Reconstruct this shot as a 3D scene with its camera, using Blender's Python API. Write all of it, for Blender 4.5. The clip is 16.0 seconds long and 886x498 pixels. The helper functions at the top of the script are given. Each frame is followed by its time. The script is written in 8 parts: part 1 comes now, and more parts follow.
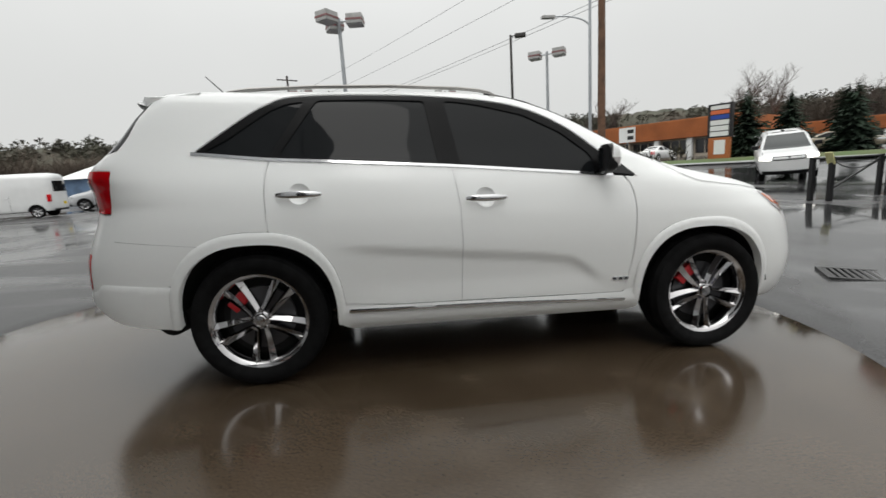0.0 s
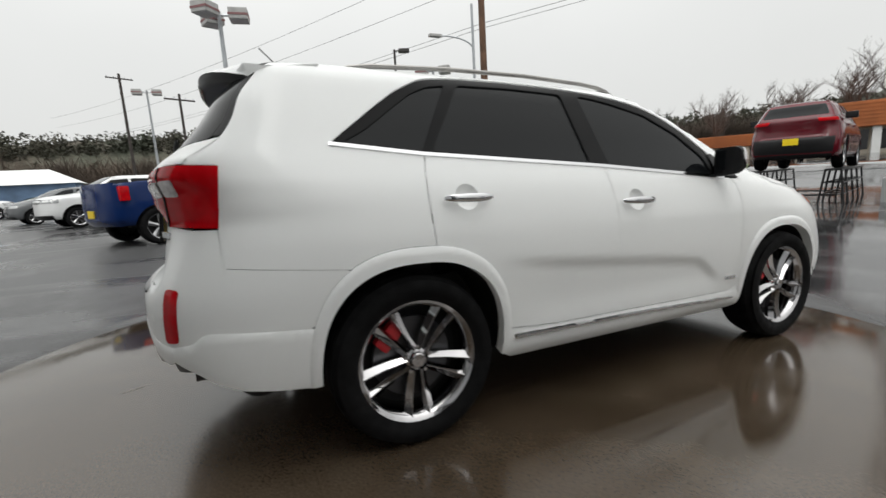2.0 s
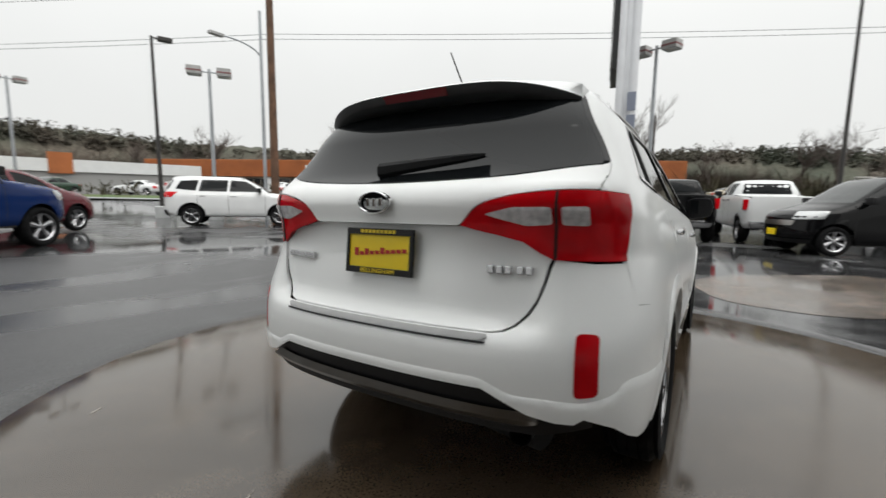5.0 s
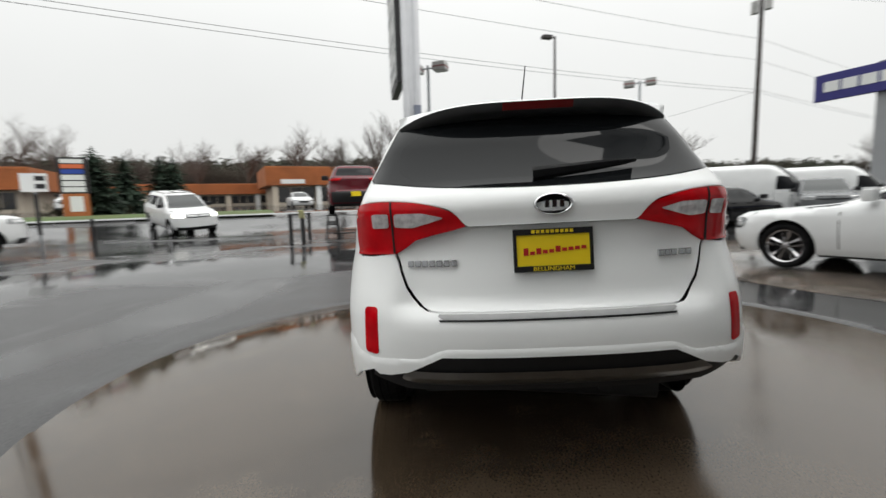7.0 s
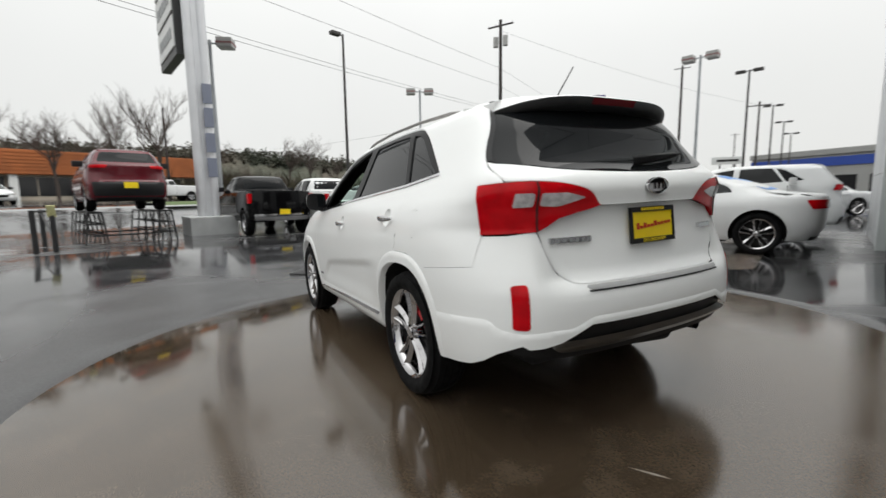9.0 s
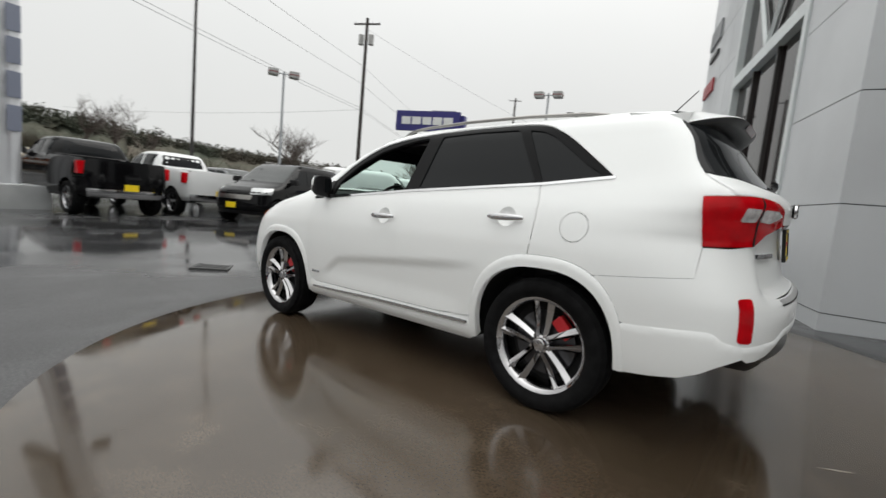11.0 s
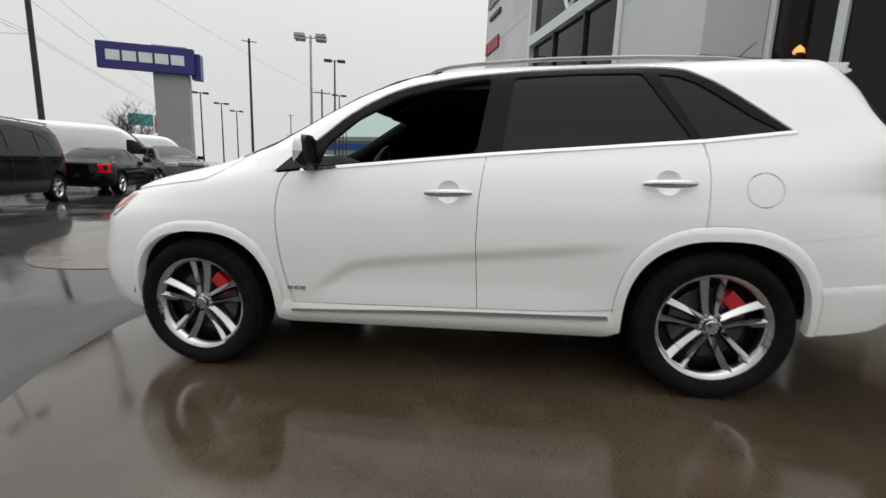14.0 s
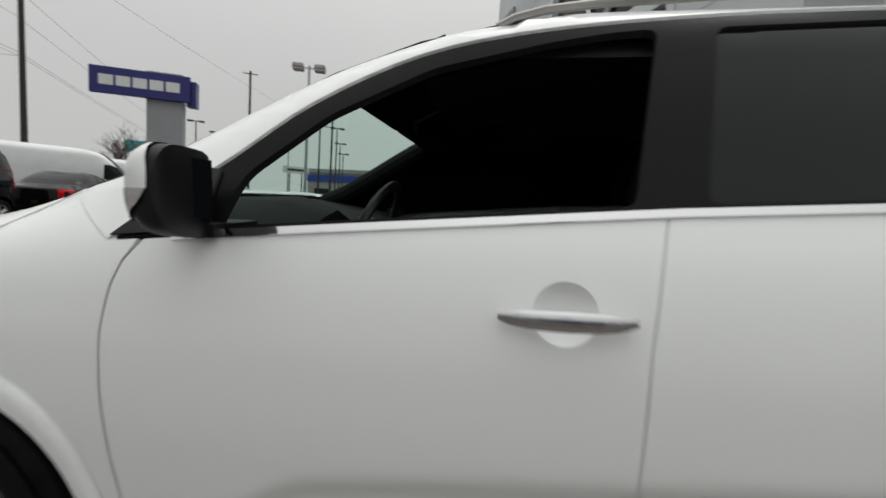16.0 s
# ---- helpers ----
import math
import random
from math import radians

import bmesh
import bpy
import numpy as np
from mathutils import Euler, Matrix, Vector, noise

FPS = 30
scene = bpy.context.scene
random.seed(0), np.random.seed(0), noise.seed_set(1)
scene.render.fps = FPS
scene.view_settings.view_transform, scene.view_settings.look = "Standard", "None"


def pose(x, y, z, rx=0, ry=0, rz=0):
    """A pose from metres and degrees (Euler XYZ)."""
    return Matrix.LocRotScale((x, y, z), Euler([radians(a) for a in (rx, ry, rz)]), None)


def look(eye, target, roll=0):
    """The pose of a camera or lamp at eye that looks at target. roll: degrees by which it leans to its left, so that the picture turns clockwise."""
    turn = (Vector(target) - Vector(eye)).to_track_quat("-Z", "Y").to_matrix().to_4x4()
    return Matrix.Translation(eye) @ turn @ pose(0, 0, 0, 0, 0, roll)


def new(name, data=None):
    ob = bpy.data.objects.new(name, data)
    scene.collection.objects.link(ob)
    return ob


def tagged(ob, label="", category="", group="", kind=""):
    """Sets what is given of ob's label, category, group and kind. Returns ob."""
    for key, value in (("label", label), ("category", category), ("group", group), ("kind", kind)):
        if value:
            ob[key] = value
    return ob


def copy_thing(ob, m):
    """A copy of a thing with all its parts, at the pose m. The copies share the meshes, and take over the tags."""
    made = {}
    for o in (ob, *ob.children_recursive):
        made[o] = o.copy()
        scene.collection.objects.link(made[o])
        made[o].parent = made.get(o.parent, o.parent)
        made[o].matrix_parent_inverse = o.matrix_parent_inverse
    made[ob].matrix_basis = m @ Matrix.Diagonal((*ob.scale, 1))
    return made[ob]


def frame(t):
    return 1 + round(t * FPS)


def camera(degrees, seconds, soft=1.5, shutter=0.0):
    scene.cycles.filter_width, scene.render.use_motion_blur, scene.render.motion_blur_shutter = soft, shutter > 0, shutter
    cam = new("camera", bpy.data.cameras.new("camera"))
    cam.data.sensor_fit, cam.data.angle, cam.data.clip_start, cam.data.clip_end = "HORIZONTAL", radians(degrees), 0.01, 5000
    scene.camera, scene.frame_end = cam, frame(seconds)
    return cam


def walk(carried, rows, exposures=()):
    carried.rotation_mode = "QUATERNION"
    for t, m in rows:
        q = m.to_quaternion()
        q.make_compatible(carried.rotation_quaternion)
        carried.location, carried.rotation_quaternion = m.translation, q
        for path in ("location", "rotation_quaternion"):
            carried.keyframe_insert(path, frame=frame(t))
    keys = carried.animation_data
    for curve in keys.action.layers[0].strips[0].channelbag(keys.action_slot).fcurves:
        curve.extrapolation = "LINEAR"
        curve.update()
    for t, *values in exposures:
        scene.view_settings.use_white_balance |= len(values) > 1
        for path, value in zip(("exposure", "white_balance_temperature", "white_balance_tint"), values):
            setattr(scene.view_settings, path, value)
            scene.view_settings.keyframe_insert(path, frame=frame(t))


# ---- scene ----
cam = camera(91.0, 16.0, shutter=0.6)
PATH = [
    (0, (-0.594, -3.305, 1.183), (-0.342, -1.352, 0.833), -3.6),
    (0.5, (-0.966, -3.143, 1.167), (-0.596, -1.207, 0.831), -3.3),
    (1, (-1.285, -2.975, 1.183), (-0.834, -1.055, 0.853), -1.6),
    (1.5, (-1.655, -2.82, 1.204), (-0.965, -0.976, 0.852), -3.3),
    (2, (-1.951, -2.537, 1.201), (-1.109, -0.752, 0.877), -3.4),
    (2.5, (-2.19, -2.31, 1.21), (-1.259, -0.571, 0.877), -1.6),
    (3, (-2.553, -2.137, 1.234), (-1.45, -0.502, 0.901), -3.6),
    (3.5, (-2.835, -1.894, 1.235), (-1.578, -0.364, 0.952), -4.9),
    (4, (-3.083, -1.642, 1.248), (-1.67, -0.249, 0.996), -2.2),
    (6.5, (-3.935, 0.043, 1.295), (-1.982, 0.394, 1.047), -1.2),
    (7, (-3.998, 0.417, 1.273), (-2.011, 0.467, 1.048), -1.6),
    (7.5, (-4.025, 0.785, 1.269), (-2.058, 0.509, 1.031), 0.5),
    (8, (-3.931, 1.179, 1.268), (-2.005, 0.71, 1.002), 1.0),
    (8.5, (-3.849, 1.575, 1.249), (-2.004, 0.854, 0.969), -1.3),
    (9, (-3.64, 1.924, 1.224), (-1.894, 0.982, 0.97), -0.8),
    (9.5, (-3.376, 2.251, 1.201), (-1.722, 1.153, 0.963), 2.1),
    (12, (-1.595, 3.342, 1.096), (-0.773, 1.541, 0.814), 3.6),
    (12.5, (-1.201, 3.394, 1.093), (-0.64, 1.504, 0.756), 2.6),
    (13, (-0.809, 3.335, 1.08), (-0.351, 1.414, 0.761), 2.5),
    (13.5, (-0.483, 3.26, 1.072), (-0.132, 1.32, 0.735), 3.8),
    (14, (-0.303, 3.068, 1.089), (-0.032, 1.118, 0.737), 2.2),
    (14.5, (-0.237, 2.691, 1.116), (0.025, 0.723, 0.878), 6.2),
    (15, (-0.103, 2.34, 1.103), (0.122, 0.372, 0.828), 4.2),
    (15.5, (0.041, 2.029, 1.142), (0.185, 0.054, 0.859), 2.7),
    (16, (0.104, 1.706, 1.163), (0.355, -0.269, 0.969), 3.9),
]
walk(cam, [(t, look(eye, target, roll)) for t, eye, target, roll in PATH],
     exposures=[(0, 0.06), (2, 0.18), (3.5, 0.27), (7, 0.28), (9.5, 0.25), (12, 0.08), (14, 0.03), (15, -0.09), (15.5, -0.16), (16, -0.36)])

# ---- world and light ----
world = bpy.data.worlds.new("overcast_sky")
scene.world = world
world.use_nodes = True
wn, wl = world.node_tree.nodes, world.node_tree.links
wn.clear()
SUN_EL, SUN_ROT = radians(48), radians(200)
w_out = wn.new("ShaderNodeOutputWorld")
w_bg = wn.new("ShaderNodeBackground")
w_sky = wn.new("ShaderNodeTexSky")
w_sky.sky_type, w_sky.sun_disc = "NISHITA", False
w_sky.sun_elevation, w_sky.sun_rotation = SUN_EL, SUN_ROT
w_sky.dust_density, w_sky.air_density = 6.0, 1.0
w_co = wn.new("ShaderNodeTexCoord")
w_sep = wn.new("ShaderNodeSeparateXYZ")
w_max = wn.new("ShaderNodeMath"); w_max.operation = "MAXIMUM"; w_max.inputs[1].default_value = 0.0
w_pow = wn.new("ShaderNodeMath"); w_pow.operation = "POWER"; w_pow.inputs[1].default_value = 2.6
w_mul = wn.new("ShaderNodeMath"); w_mul.operation = "MULTIPLY_ADD"
w_mul.inputs[1].default_value, w_mul.inputs[2].default_value = 18.0, 7.1
w_noise = wn.new("ShaderNodeTexNoise"); w_noise.inputs["Scale"].default_value = 1.6; w_noise.inputs["Detail"].default_value = 5.0
w_nr = wn.new("ShaderNodeMapRange")
w_nr.inputs["To Min"].default_value, w_nr.inputs["To Max"].default_value = 0.90, 1.06
w_cl = wn.new("ShaderNodeMath"); w_cl.operation = "MULTIPLY"
w_cmb = wn.new("ShaderNodeMix"); w_cmb.data_type = "RGBA"; w_cmb.blend_type = "MULTIPLY"; w_cmb.inputs[0].default_value = 1.0
w_cmb.inputs[6].default_value = (0.99, 1.0, 0.982, 1)
w_mix = wn.new("ShaderNodeMix"); w_mix.data_type = "RGBA"; w_mix.inputs[0].default_value = 0.04
wl.new(w_co.outputs["Generated"], w_sep.inputs[0])
wl.new(w_sep.outputs["Z"], w_max.inputs[0])
wl.new(w_max.outputs[0], w_pow.inputs[0])
wl.new(w_pow.outputs[0], w_mul.inputs[0])
wl.new(w_co.outputs["Generated"], w_noise.inputs["Vector"])
wl.new(w_noise.outputs["Fac"], w_nr.inputs["Value"])
wl.new(w_mul.outputs[0], w_cl.inputs[0]); wl.new(w_nr.outputs[0], w_cl.inputs[1])
wl.new(w_cl.outputs[0], w_cmb.inputs[7])
wl.new(w_cmb.outputs[2], w_mix.inputs[6]); wl.new(w_sky.outputs[0], w_mix.inputs[7])
wl.new(w_mix.outputs[2], w_bg.inputs["Color"])
w_bg.inputs["Strength"].default_value = 0.1
wl.new(w_bg.outputs[0], w_out.inputs["Surface"])
sun = new("sun", bpy.data.lights.new("sun", "SUN"))
sun.data.energy, sun.data.angle, sun.data.color = 0.7, radians(40), (1.0, 0.98, 0.95)
sun.matrix_basis = look((-6, -12, 20), (0, 0, 0))


# ---- materials ----
def mat(name, color, rough=0.5, metal=0.0, vary=0.0, scale=3.0, bump=0.0, bscale=60.0, coat=0.0, spec=0.5,
        color2=None, fine=0.0, rvary=0.0, trans=0.0, emit=0.0, objvary=0.0, ior=1.5):
    """A principled material: base colour mixed with a second one by a coarse noise, a fine grain, rough spots and relief."""
    m = bpy.data.materials.new(name)
    m.use_nodes = True
    nt = m.node_tree
    b = nt.nodes["Principled BSDF"]
    b.inputs["Base Color"].default_value = (*color, 1)
    b.inputs["Roughness"].default_value = rough
    b.inputs["Metallic"].default_value = metal
    b.inputs["Coat Weight"].default_value = coat
    b.inputs["Coat Roughness"].default_value = 0.04
    b.inputs["Specular IOR Level"].default_value = spec
    b.inputs["Transmission Weight"].default_value = trans
    b.inputs["IOR"].default_value = ior
    if emit:
        b.inputs["Emission Color"].default_value = (*color, 1)
        b.inputs["Emission Strength"].default_value = emit
    if vary or fine or rvary or bump or objvary:
        co = nt.nodes.new("ShaderNodeTexCoord")
        n1 = nt.nodes.new("ShaderNodeTexNoise")
        n1.inputs["Scale"].default_value, n1.inputs["Detail"].default_value = scale, 6
        nt.links.new(co.outputs["Object"], n1.inputs["Vector"])
        n2 = nt.nodes.new("ShaderNodeTexNoise")
        n2.inputs["Scale"].default_value, n2.inputs["Detail"].default_value = bscale, 4
        nt.links.new(co.outputs["Object"], n2.inputs["Vector"])
        c2 = color2 or tuple(c * (1 - vary) for c in color)
        mix = nt.nodes.new("ShaderNodeMix"); mix.data_type = "RGBA"
        mix.inputs[6].default_value, mix.inputs[7].default_value = (*color, 1), (*c2, 1)
        rg = nt.nodes.new("ShaderNodeMapRange")
        rg.inputs["From Min"].default_value, rg.inputs["From Max"].default_value = 0.35, 0.65
        nt.links.new(n1.outputs["Fac"], rg.inputs["Value"])
        nt.links.new(rg.outputs[0], mix.inputs[0])
        last = mix.outputs[2]
        if fine:
            hs = nt.nodes.new("ShaderNodeHueSaturation")
            r2 = nt.nodes.new("ShaderNodeMapRange")
            r2.inputs["From Min"].default_value, r2.inputs["From Max"].default_value = 0.3, 0.7
            r2.inputs["To Min"].default_value, r2.inputs["To Max"].default_value = 1 - fine, 1 + fine
            nt.links.new(n2.outputs["Fac"], r2.inputs["Value"])
            nt.links.new(r2.outputs[0], hs.inputs["Value"]); nt.links.new(last, hs.inputs["Color"])
            last = hs.outputs[0]
        if objvary:
            oi = nt.nodes.new("ShaderNodeObjectInfo")
            h2 = nt.nodes.new("ShaderNodeHueSaturation")
            r3 = nt.nodes.new("ShaderNodeMapRange")
            r3.inputs["To Min"].default_value, r3.inputs["To Max"].default_value = 1 - objvary, 1 + objvary
            nt.links.new(oi.outputs["Random"], r3.inputs["Value"])
            nt.links.new(r3.outputs[0], h2.inputs["Value"]); nt.links.new(last, h2.inputs["Color"])
            last = h2.outputs[0]
        nt.links.new(last, b.inputs["Base Color"])
        if rvary:
            r4 = nt.nodes.new("ShaderNodeMapRange")
            r4.inputs["From Min"].default_value, r4.inputs["From Max"].default_value = 0.35, 0.65
            r4.inputs["To Min"].default_value, r4.inputs["To Max"].default_value = max(0.02, rough - rvary), min(1, rough + rvary)
            nt.links.new(n1.outputs["Fac"], r4.inputs["Value"]); nt.links.new(r4.outputs[0], b.inputs["Roughness"])
        if bump:
            bp = nt.nodes.new("ShaderNodeBump")
            bp.inputs["Strength"].default_value, bp.inputs["Distance"].default_value = bump, 0.01
            nt.links.new(n2.outputs["Fac"], bp.inputs["Height"]); nt.links.new(bp.outputs[0], b.inputs["Normal"])
    return m


def wet_ground(name, dry, wet, puddle_lo, puddle_hi, scale, r_dry, r_wet, grain, bump, stain=None, stretch=(1, 1, 1), ior=1.36, dry_round=None, dry_spec=0.5, streaks=None, lean=None):
    """A rained-on surface: damp areas and standing water by two noises, a grain of aggregate, stains and hairline cracks."""
    m = bpy.data.materials.new(name)
    m.use_nodes = True
    nt = m.node_tree; N = nt.nodes; L = nt.links
    b = N["Principled BSDF"]
    b.inputs["IOR"].default_value = ior
    co = N.new("ShaderNodeTexCoord")
    mp = N.new("ShaderNodeMapping"); mp.inputs["Scale"].default_value = stretch
    L.new(co.outputs["Object"], mp.inputs["Vector"])

    def noise_node(s, d, src=mp.outputs[0], rough=0.55):
        n = N.new("ShaderNodeTexNoise")
        n.inputs["Scale"].default_value, n.inputs["Detail"].default_value, n.inputs["Roughness"].default_value = s, d, rough
        L.new(src, n.inputs["Vector"]); return n

    def rng(src, a, b2, c, d):
        r = N.new("ShaderNodeMapRange")
        for k, v in zip(("From Min", "From Max", "To Min", "To Max"), (a, b2, c, d)):
            r.inputs[k].default_value = v
        L.new(src, r.inputs["Value"]); return r.outputs[0]
    big = noise_node(scale, 5)
    mid = noise_node(scale * 6, 6)
    fine = noise_node(grain, 3, co.outputs["Object"])
    level = big.outputs["Fac"]
    if dry_round:
        ln = N.new("ShaderNodeVectorMath"); ln.operation = "LENGTH"
        mv = N.new("ShaderNodeVectorMath"); mv.operation = "SUBTRACT"; mv.inputs[1].default_value = (-2.2, 2.6, 0.0)
        L.new(co.outputs["Object"], mv.inputs[0]); L.new(mv.outputs[0], ln.inputs[0])
        sm = N.new("ShaderNodeMath"); sm.operation = "ADD"
        L.new(rng(ln.outputs["Value"], dry_round[0], dry_round[1], -0.13, 0.05), sm.inputs[0]); L.new(level, sm.inputs[1])
        level = sm.outputs[0]
    # lean slides the dry-to-wet colour and gloss mix along one direction
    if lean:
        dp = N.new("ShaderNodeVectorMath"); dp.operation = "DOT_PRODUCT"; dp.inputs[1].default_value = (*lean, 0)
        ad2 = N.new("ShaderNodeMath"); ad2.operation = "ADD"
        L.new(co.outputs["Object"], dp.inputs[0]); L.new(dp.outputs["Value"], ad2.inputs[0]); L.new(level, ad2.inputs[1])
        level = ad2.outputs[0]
    wetness = rng(level, puddle_lo, puddle_hi, 0, 1)
    if streaks:
        turn, along, across, lo, hi, most = streaks
        sm2 = N.new("ShaderNodeMapping"); sm2.inputs["Rotation"].default_value, sm2.inputs["Scale"].default_value = (0, 0, radians(turn)), (along, across, 1)
        L.new(co.outputs["Object"], sm2.inputs["Vector"])
        sn = noise_node(1.0, 3, sm2.outputs[0], 0.5)
        mx = N.new("ShaderNodeMath"); mx.operation = "MAXIMUM"
        L.new(rng(sn.outputs["Fac"], lo, hi, 0, most), mx.inputs[0]); L.new(wetness, mx.inputs[1])
        wetness = mx.outputs[0]
    mix = N.new("ShaderNodeMix"); mix.data_type = "RGBA"
    mix.inputs[6].default_value, mix.inputs[7].default_value = (*dry, 1), (*wet, 1)
    L.new(wetness, mix.inputs[0])
    last = mix.outputs[2]
    if stain:
        m2 = N.new("ShaderNodeMix"); m2.data_type = "RGBA"; m2.inputs[7].default_value = (*stain, 1)
        L.new(rng(mid.outputs["Fac"], 0.50, 0.66, 0, 0.75), m2.inputs[0]); L.new(last, m2.inputs[6]); last = m2.outputs[2]
    hs = N.new("ShaderNodeHueSaturation")
    L.new(rng(fine.outputs["Fac"], 0.3, 0.7, 0.72, 1.3), hs.inputs["Value"]); L.new(last, hs.inputs["Color"])
    L.new(hs.outputs[0], b.inputs["Base Color"])
    mr = N.new("ShaderNodeMix"); mr.data_type = "FLOAT"
    mr.inputs[2].default_value, mr.inputs[3].default_value = r_dry, r_wet
    L.new(wetness, mr.inputs[0])
    ad = N.new("ShaderNodeMath"); ad.operation = "ADD"
    L.new(mr.outputs[0], ad.inputs[0]); L.new(rng(mid.outputs["Fac"], 0.4, 0.7, -0.01, 0.05), ad.inputs[1])
    L.new(ad.outputs[0], b.inputs["Roughness"])
    sp = N.new("ShaderNodeMix"); sp.data_type = "FLOAT"
    sp.inputs[2].default_value, sp.inputs[3].default_value = dry_spec, 0.5
    L.new(wetness, sp.inputs[0]); L.new(sp.outputs[0], b.inputs["Specular IOR Level"])
    bp = N.new("ShaderNodeBump"); bp.inputs["Distance"].default_value = 0.004
    inv = N.new("ShaderNodeMath"); inv.operation = "SUBTRACT"; inv.inputs[0].default_value = 1.0
    L.new(wetness, inv.inputs[1])
    st = N.new("ShaderNodeMath"); st.operation = "MULTIPLY"; st.inputs[1].default_value = bump
    L.new(inv.outputs[0], st.inputs[0]); L.new(st.outputs[0], bp.inputs["Strength"])
    L.new(fine.outputs["Fac"], bp.inputs["Height"]); L.new(bp.outputs[0], b.inputs["Normal"])
    return m


M_WHITE = mat("white_paint", (0.90, 0.91, 0.90), 0.35, coat=0.5)
M_GLASS_DARK = mat("tinted_glass", (0.008, 0.009, 0.010), 0.03, spec=0.17)


def pane_glass(name, tint, gloss):
    """A thin clear pane: it lets the view through, tints it and mirrors a little."""
    m = bpy.data.materials.new(name)
    m.use_nodes = True
    nt = m.node_tree
    nt.nodes.clear()
    o = nt.nodes.new("ShaderNodeOutputMaterial")
    tr = nt.nodes.new("ShaderNodeBsdfTransparent"); tr.inputs["Color"].default_value = (*tint, 1)
    gl = nt.nodes.new("ShaderNodeBsdfGlossy"); gl.inputs["Roughness"].default_value = 0.02
    mx = nt.nodes.new("ShaderNodeMixShader"); mx.inputs[0].default_value = gloss
    nt.links.new(tr.outputs[0], mx.inputs[1]); nt.links.new(gl.outputs[0], mx.inputs[2]); nt.links.new(mx.outputs[0], o.inputs["Surface"])
    return m


M_GLASS = pane_glass("clear_glass", (0.70, 0.86, 0.80), 0.07)
M_BLACK = mat("black_plastic", (0.011, 0.011, 0.012), 0.45, spec=0.3, vary=0.2, scale=30, bump=0.05, bscale=300)
M_GLOSSBLACK = mat("gloss_black_trim", (0.006, 0.006, 0.0065), 0.3, spec=0.10)
M_SPOILER = mat("dark_grey_spoiler", (0.055, 0.056, 0.056), 0.35, spec=0.4, vary=0.15, scale=12)
M_DARK = mat("dark_underbody", (0.008, 0.008, 0.008), 0.8)
M_RUBBER = mat("tyre_rubber", (0.006, 0.006, 0.0065), 0.75, spec=0.15, vary=0.35, scale=14, bump=0.15, bscale=120, rvary=0.1)
M_CHROME = mat("chrome", (0.66, 0.66, 0.67), 0.07, metal=1.0)
M_RIM = mat("chromed_alloy", (0.54, 0.53, 0.535), 0.06, metal=1.0, vary=0.15, scale=8, rvary=0.02)
M_STEEL = mat("brake_steel", (0.10, 0.10, 0.105), 0.4, metal=1.0)
M_CALIPER = mat("red_caliper_paint", (0.52, 0.012, 0.02), 0.35, coat=0.5)
M_REDLENS = mat("red_lamp_lens", (0.58, 0.003, 0.008), 0.12, coat=0.06, vary=0.30, scale=9, spec=0.16)
M_DARKRED = mat("dark_red_lens", (0.17, 0.004, 0.008), 0.10, coat=0.3)
M_CLEARLENS = mat("clear_lamp_lens", (0.78, 0.74, 0.74), 0.10, metal=0.25, coat=1.0, vary=0.35, scale=40)
M_AMBER = mat("amber_lens", (0.75, 0.16, 0.03), 0.1, coat=1.0)
M_SILVER = mat("silver_trim", (0.33, 0.32, 0.305), 0.28, metal=0.9, vary=0.2, scale=6)
M_YELLOW = mat("yellow_plate", (0.85, 0.62, 0.01), 0.4, vary=0.05, scale=10)
M_PLATERED = mat("red_print", (0.42, 0.01, 0.01), 0.4)
M_STEPPAD = mat("grey_step_pad", (0.42, 0.42, 0.42), 0.5, vary=0.1, scale=20, bump=0.1, bscale=200)
M_INTERIOR = mat("dark_cabin_trim", (0.009, 0.009, 0.0095), 0.8, spec=0.2, vary=0.3, scale=20)
M_LEATHER = mat("black_leather", (0.020, 0.019, 0.019), 0.45, vary=0.3, scale=25, bump=0.1, bscale=150)
M_HEADLINER = mat("grey_headliner", (0.06, 0.06, 0.06), 0.9)
# lean: the darker tone of the pad's +y side is put into its colour
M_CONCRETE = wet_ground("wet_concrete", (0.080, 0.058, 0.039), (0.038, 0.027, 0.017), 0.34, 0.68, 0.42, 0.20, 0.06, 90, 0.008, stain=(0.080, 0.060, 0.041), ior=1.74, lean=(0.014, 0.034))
M_ASPHALT = wet_ground("wet_asphalt", (0.062, 0.062, 0.063), (0.026, 0.026, 0.027), 0.47, 0.55, 0.17, 0.36, 0.075, 55, 0.35, stain=(0.088, 0.088, 0.090), stretch=(1.3, 0.8, 1), dry_round=(4.2, 6.6), dry_spec=0.34, streaks=(60, 0.16, 0.75, 0.49, 0.60, 0.62), lean=(0.004, -0.001))


# ---- building helpers ----
def mesh_from(name, verts, faces, material, smooth=True, normals=None):
    me = bpy.data.meshes.new(name)
    me.from_pydata([tuple(map(float, v)) for v in verts], [], faces)
    me.materials.append(material)
    if smooth:
        me.polygons.foreach_set("use_smooth", [True] * len(me.polygons))
    if normals is not None:
        me.normals_split_custom_set_from_vertices([tuple(map(float, n)) for n in normals])
    me.update()
    return me


def link(name, me, parent=None, label="", m=None):
    ob = new(name, me)
    if parent:
        ob.parent = parent
    if m is not None:
        ob.matrix_basis = m
    if label:
        ob["label"] = label
    return ob


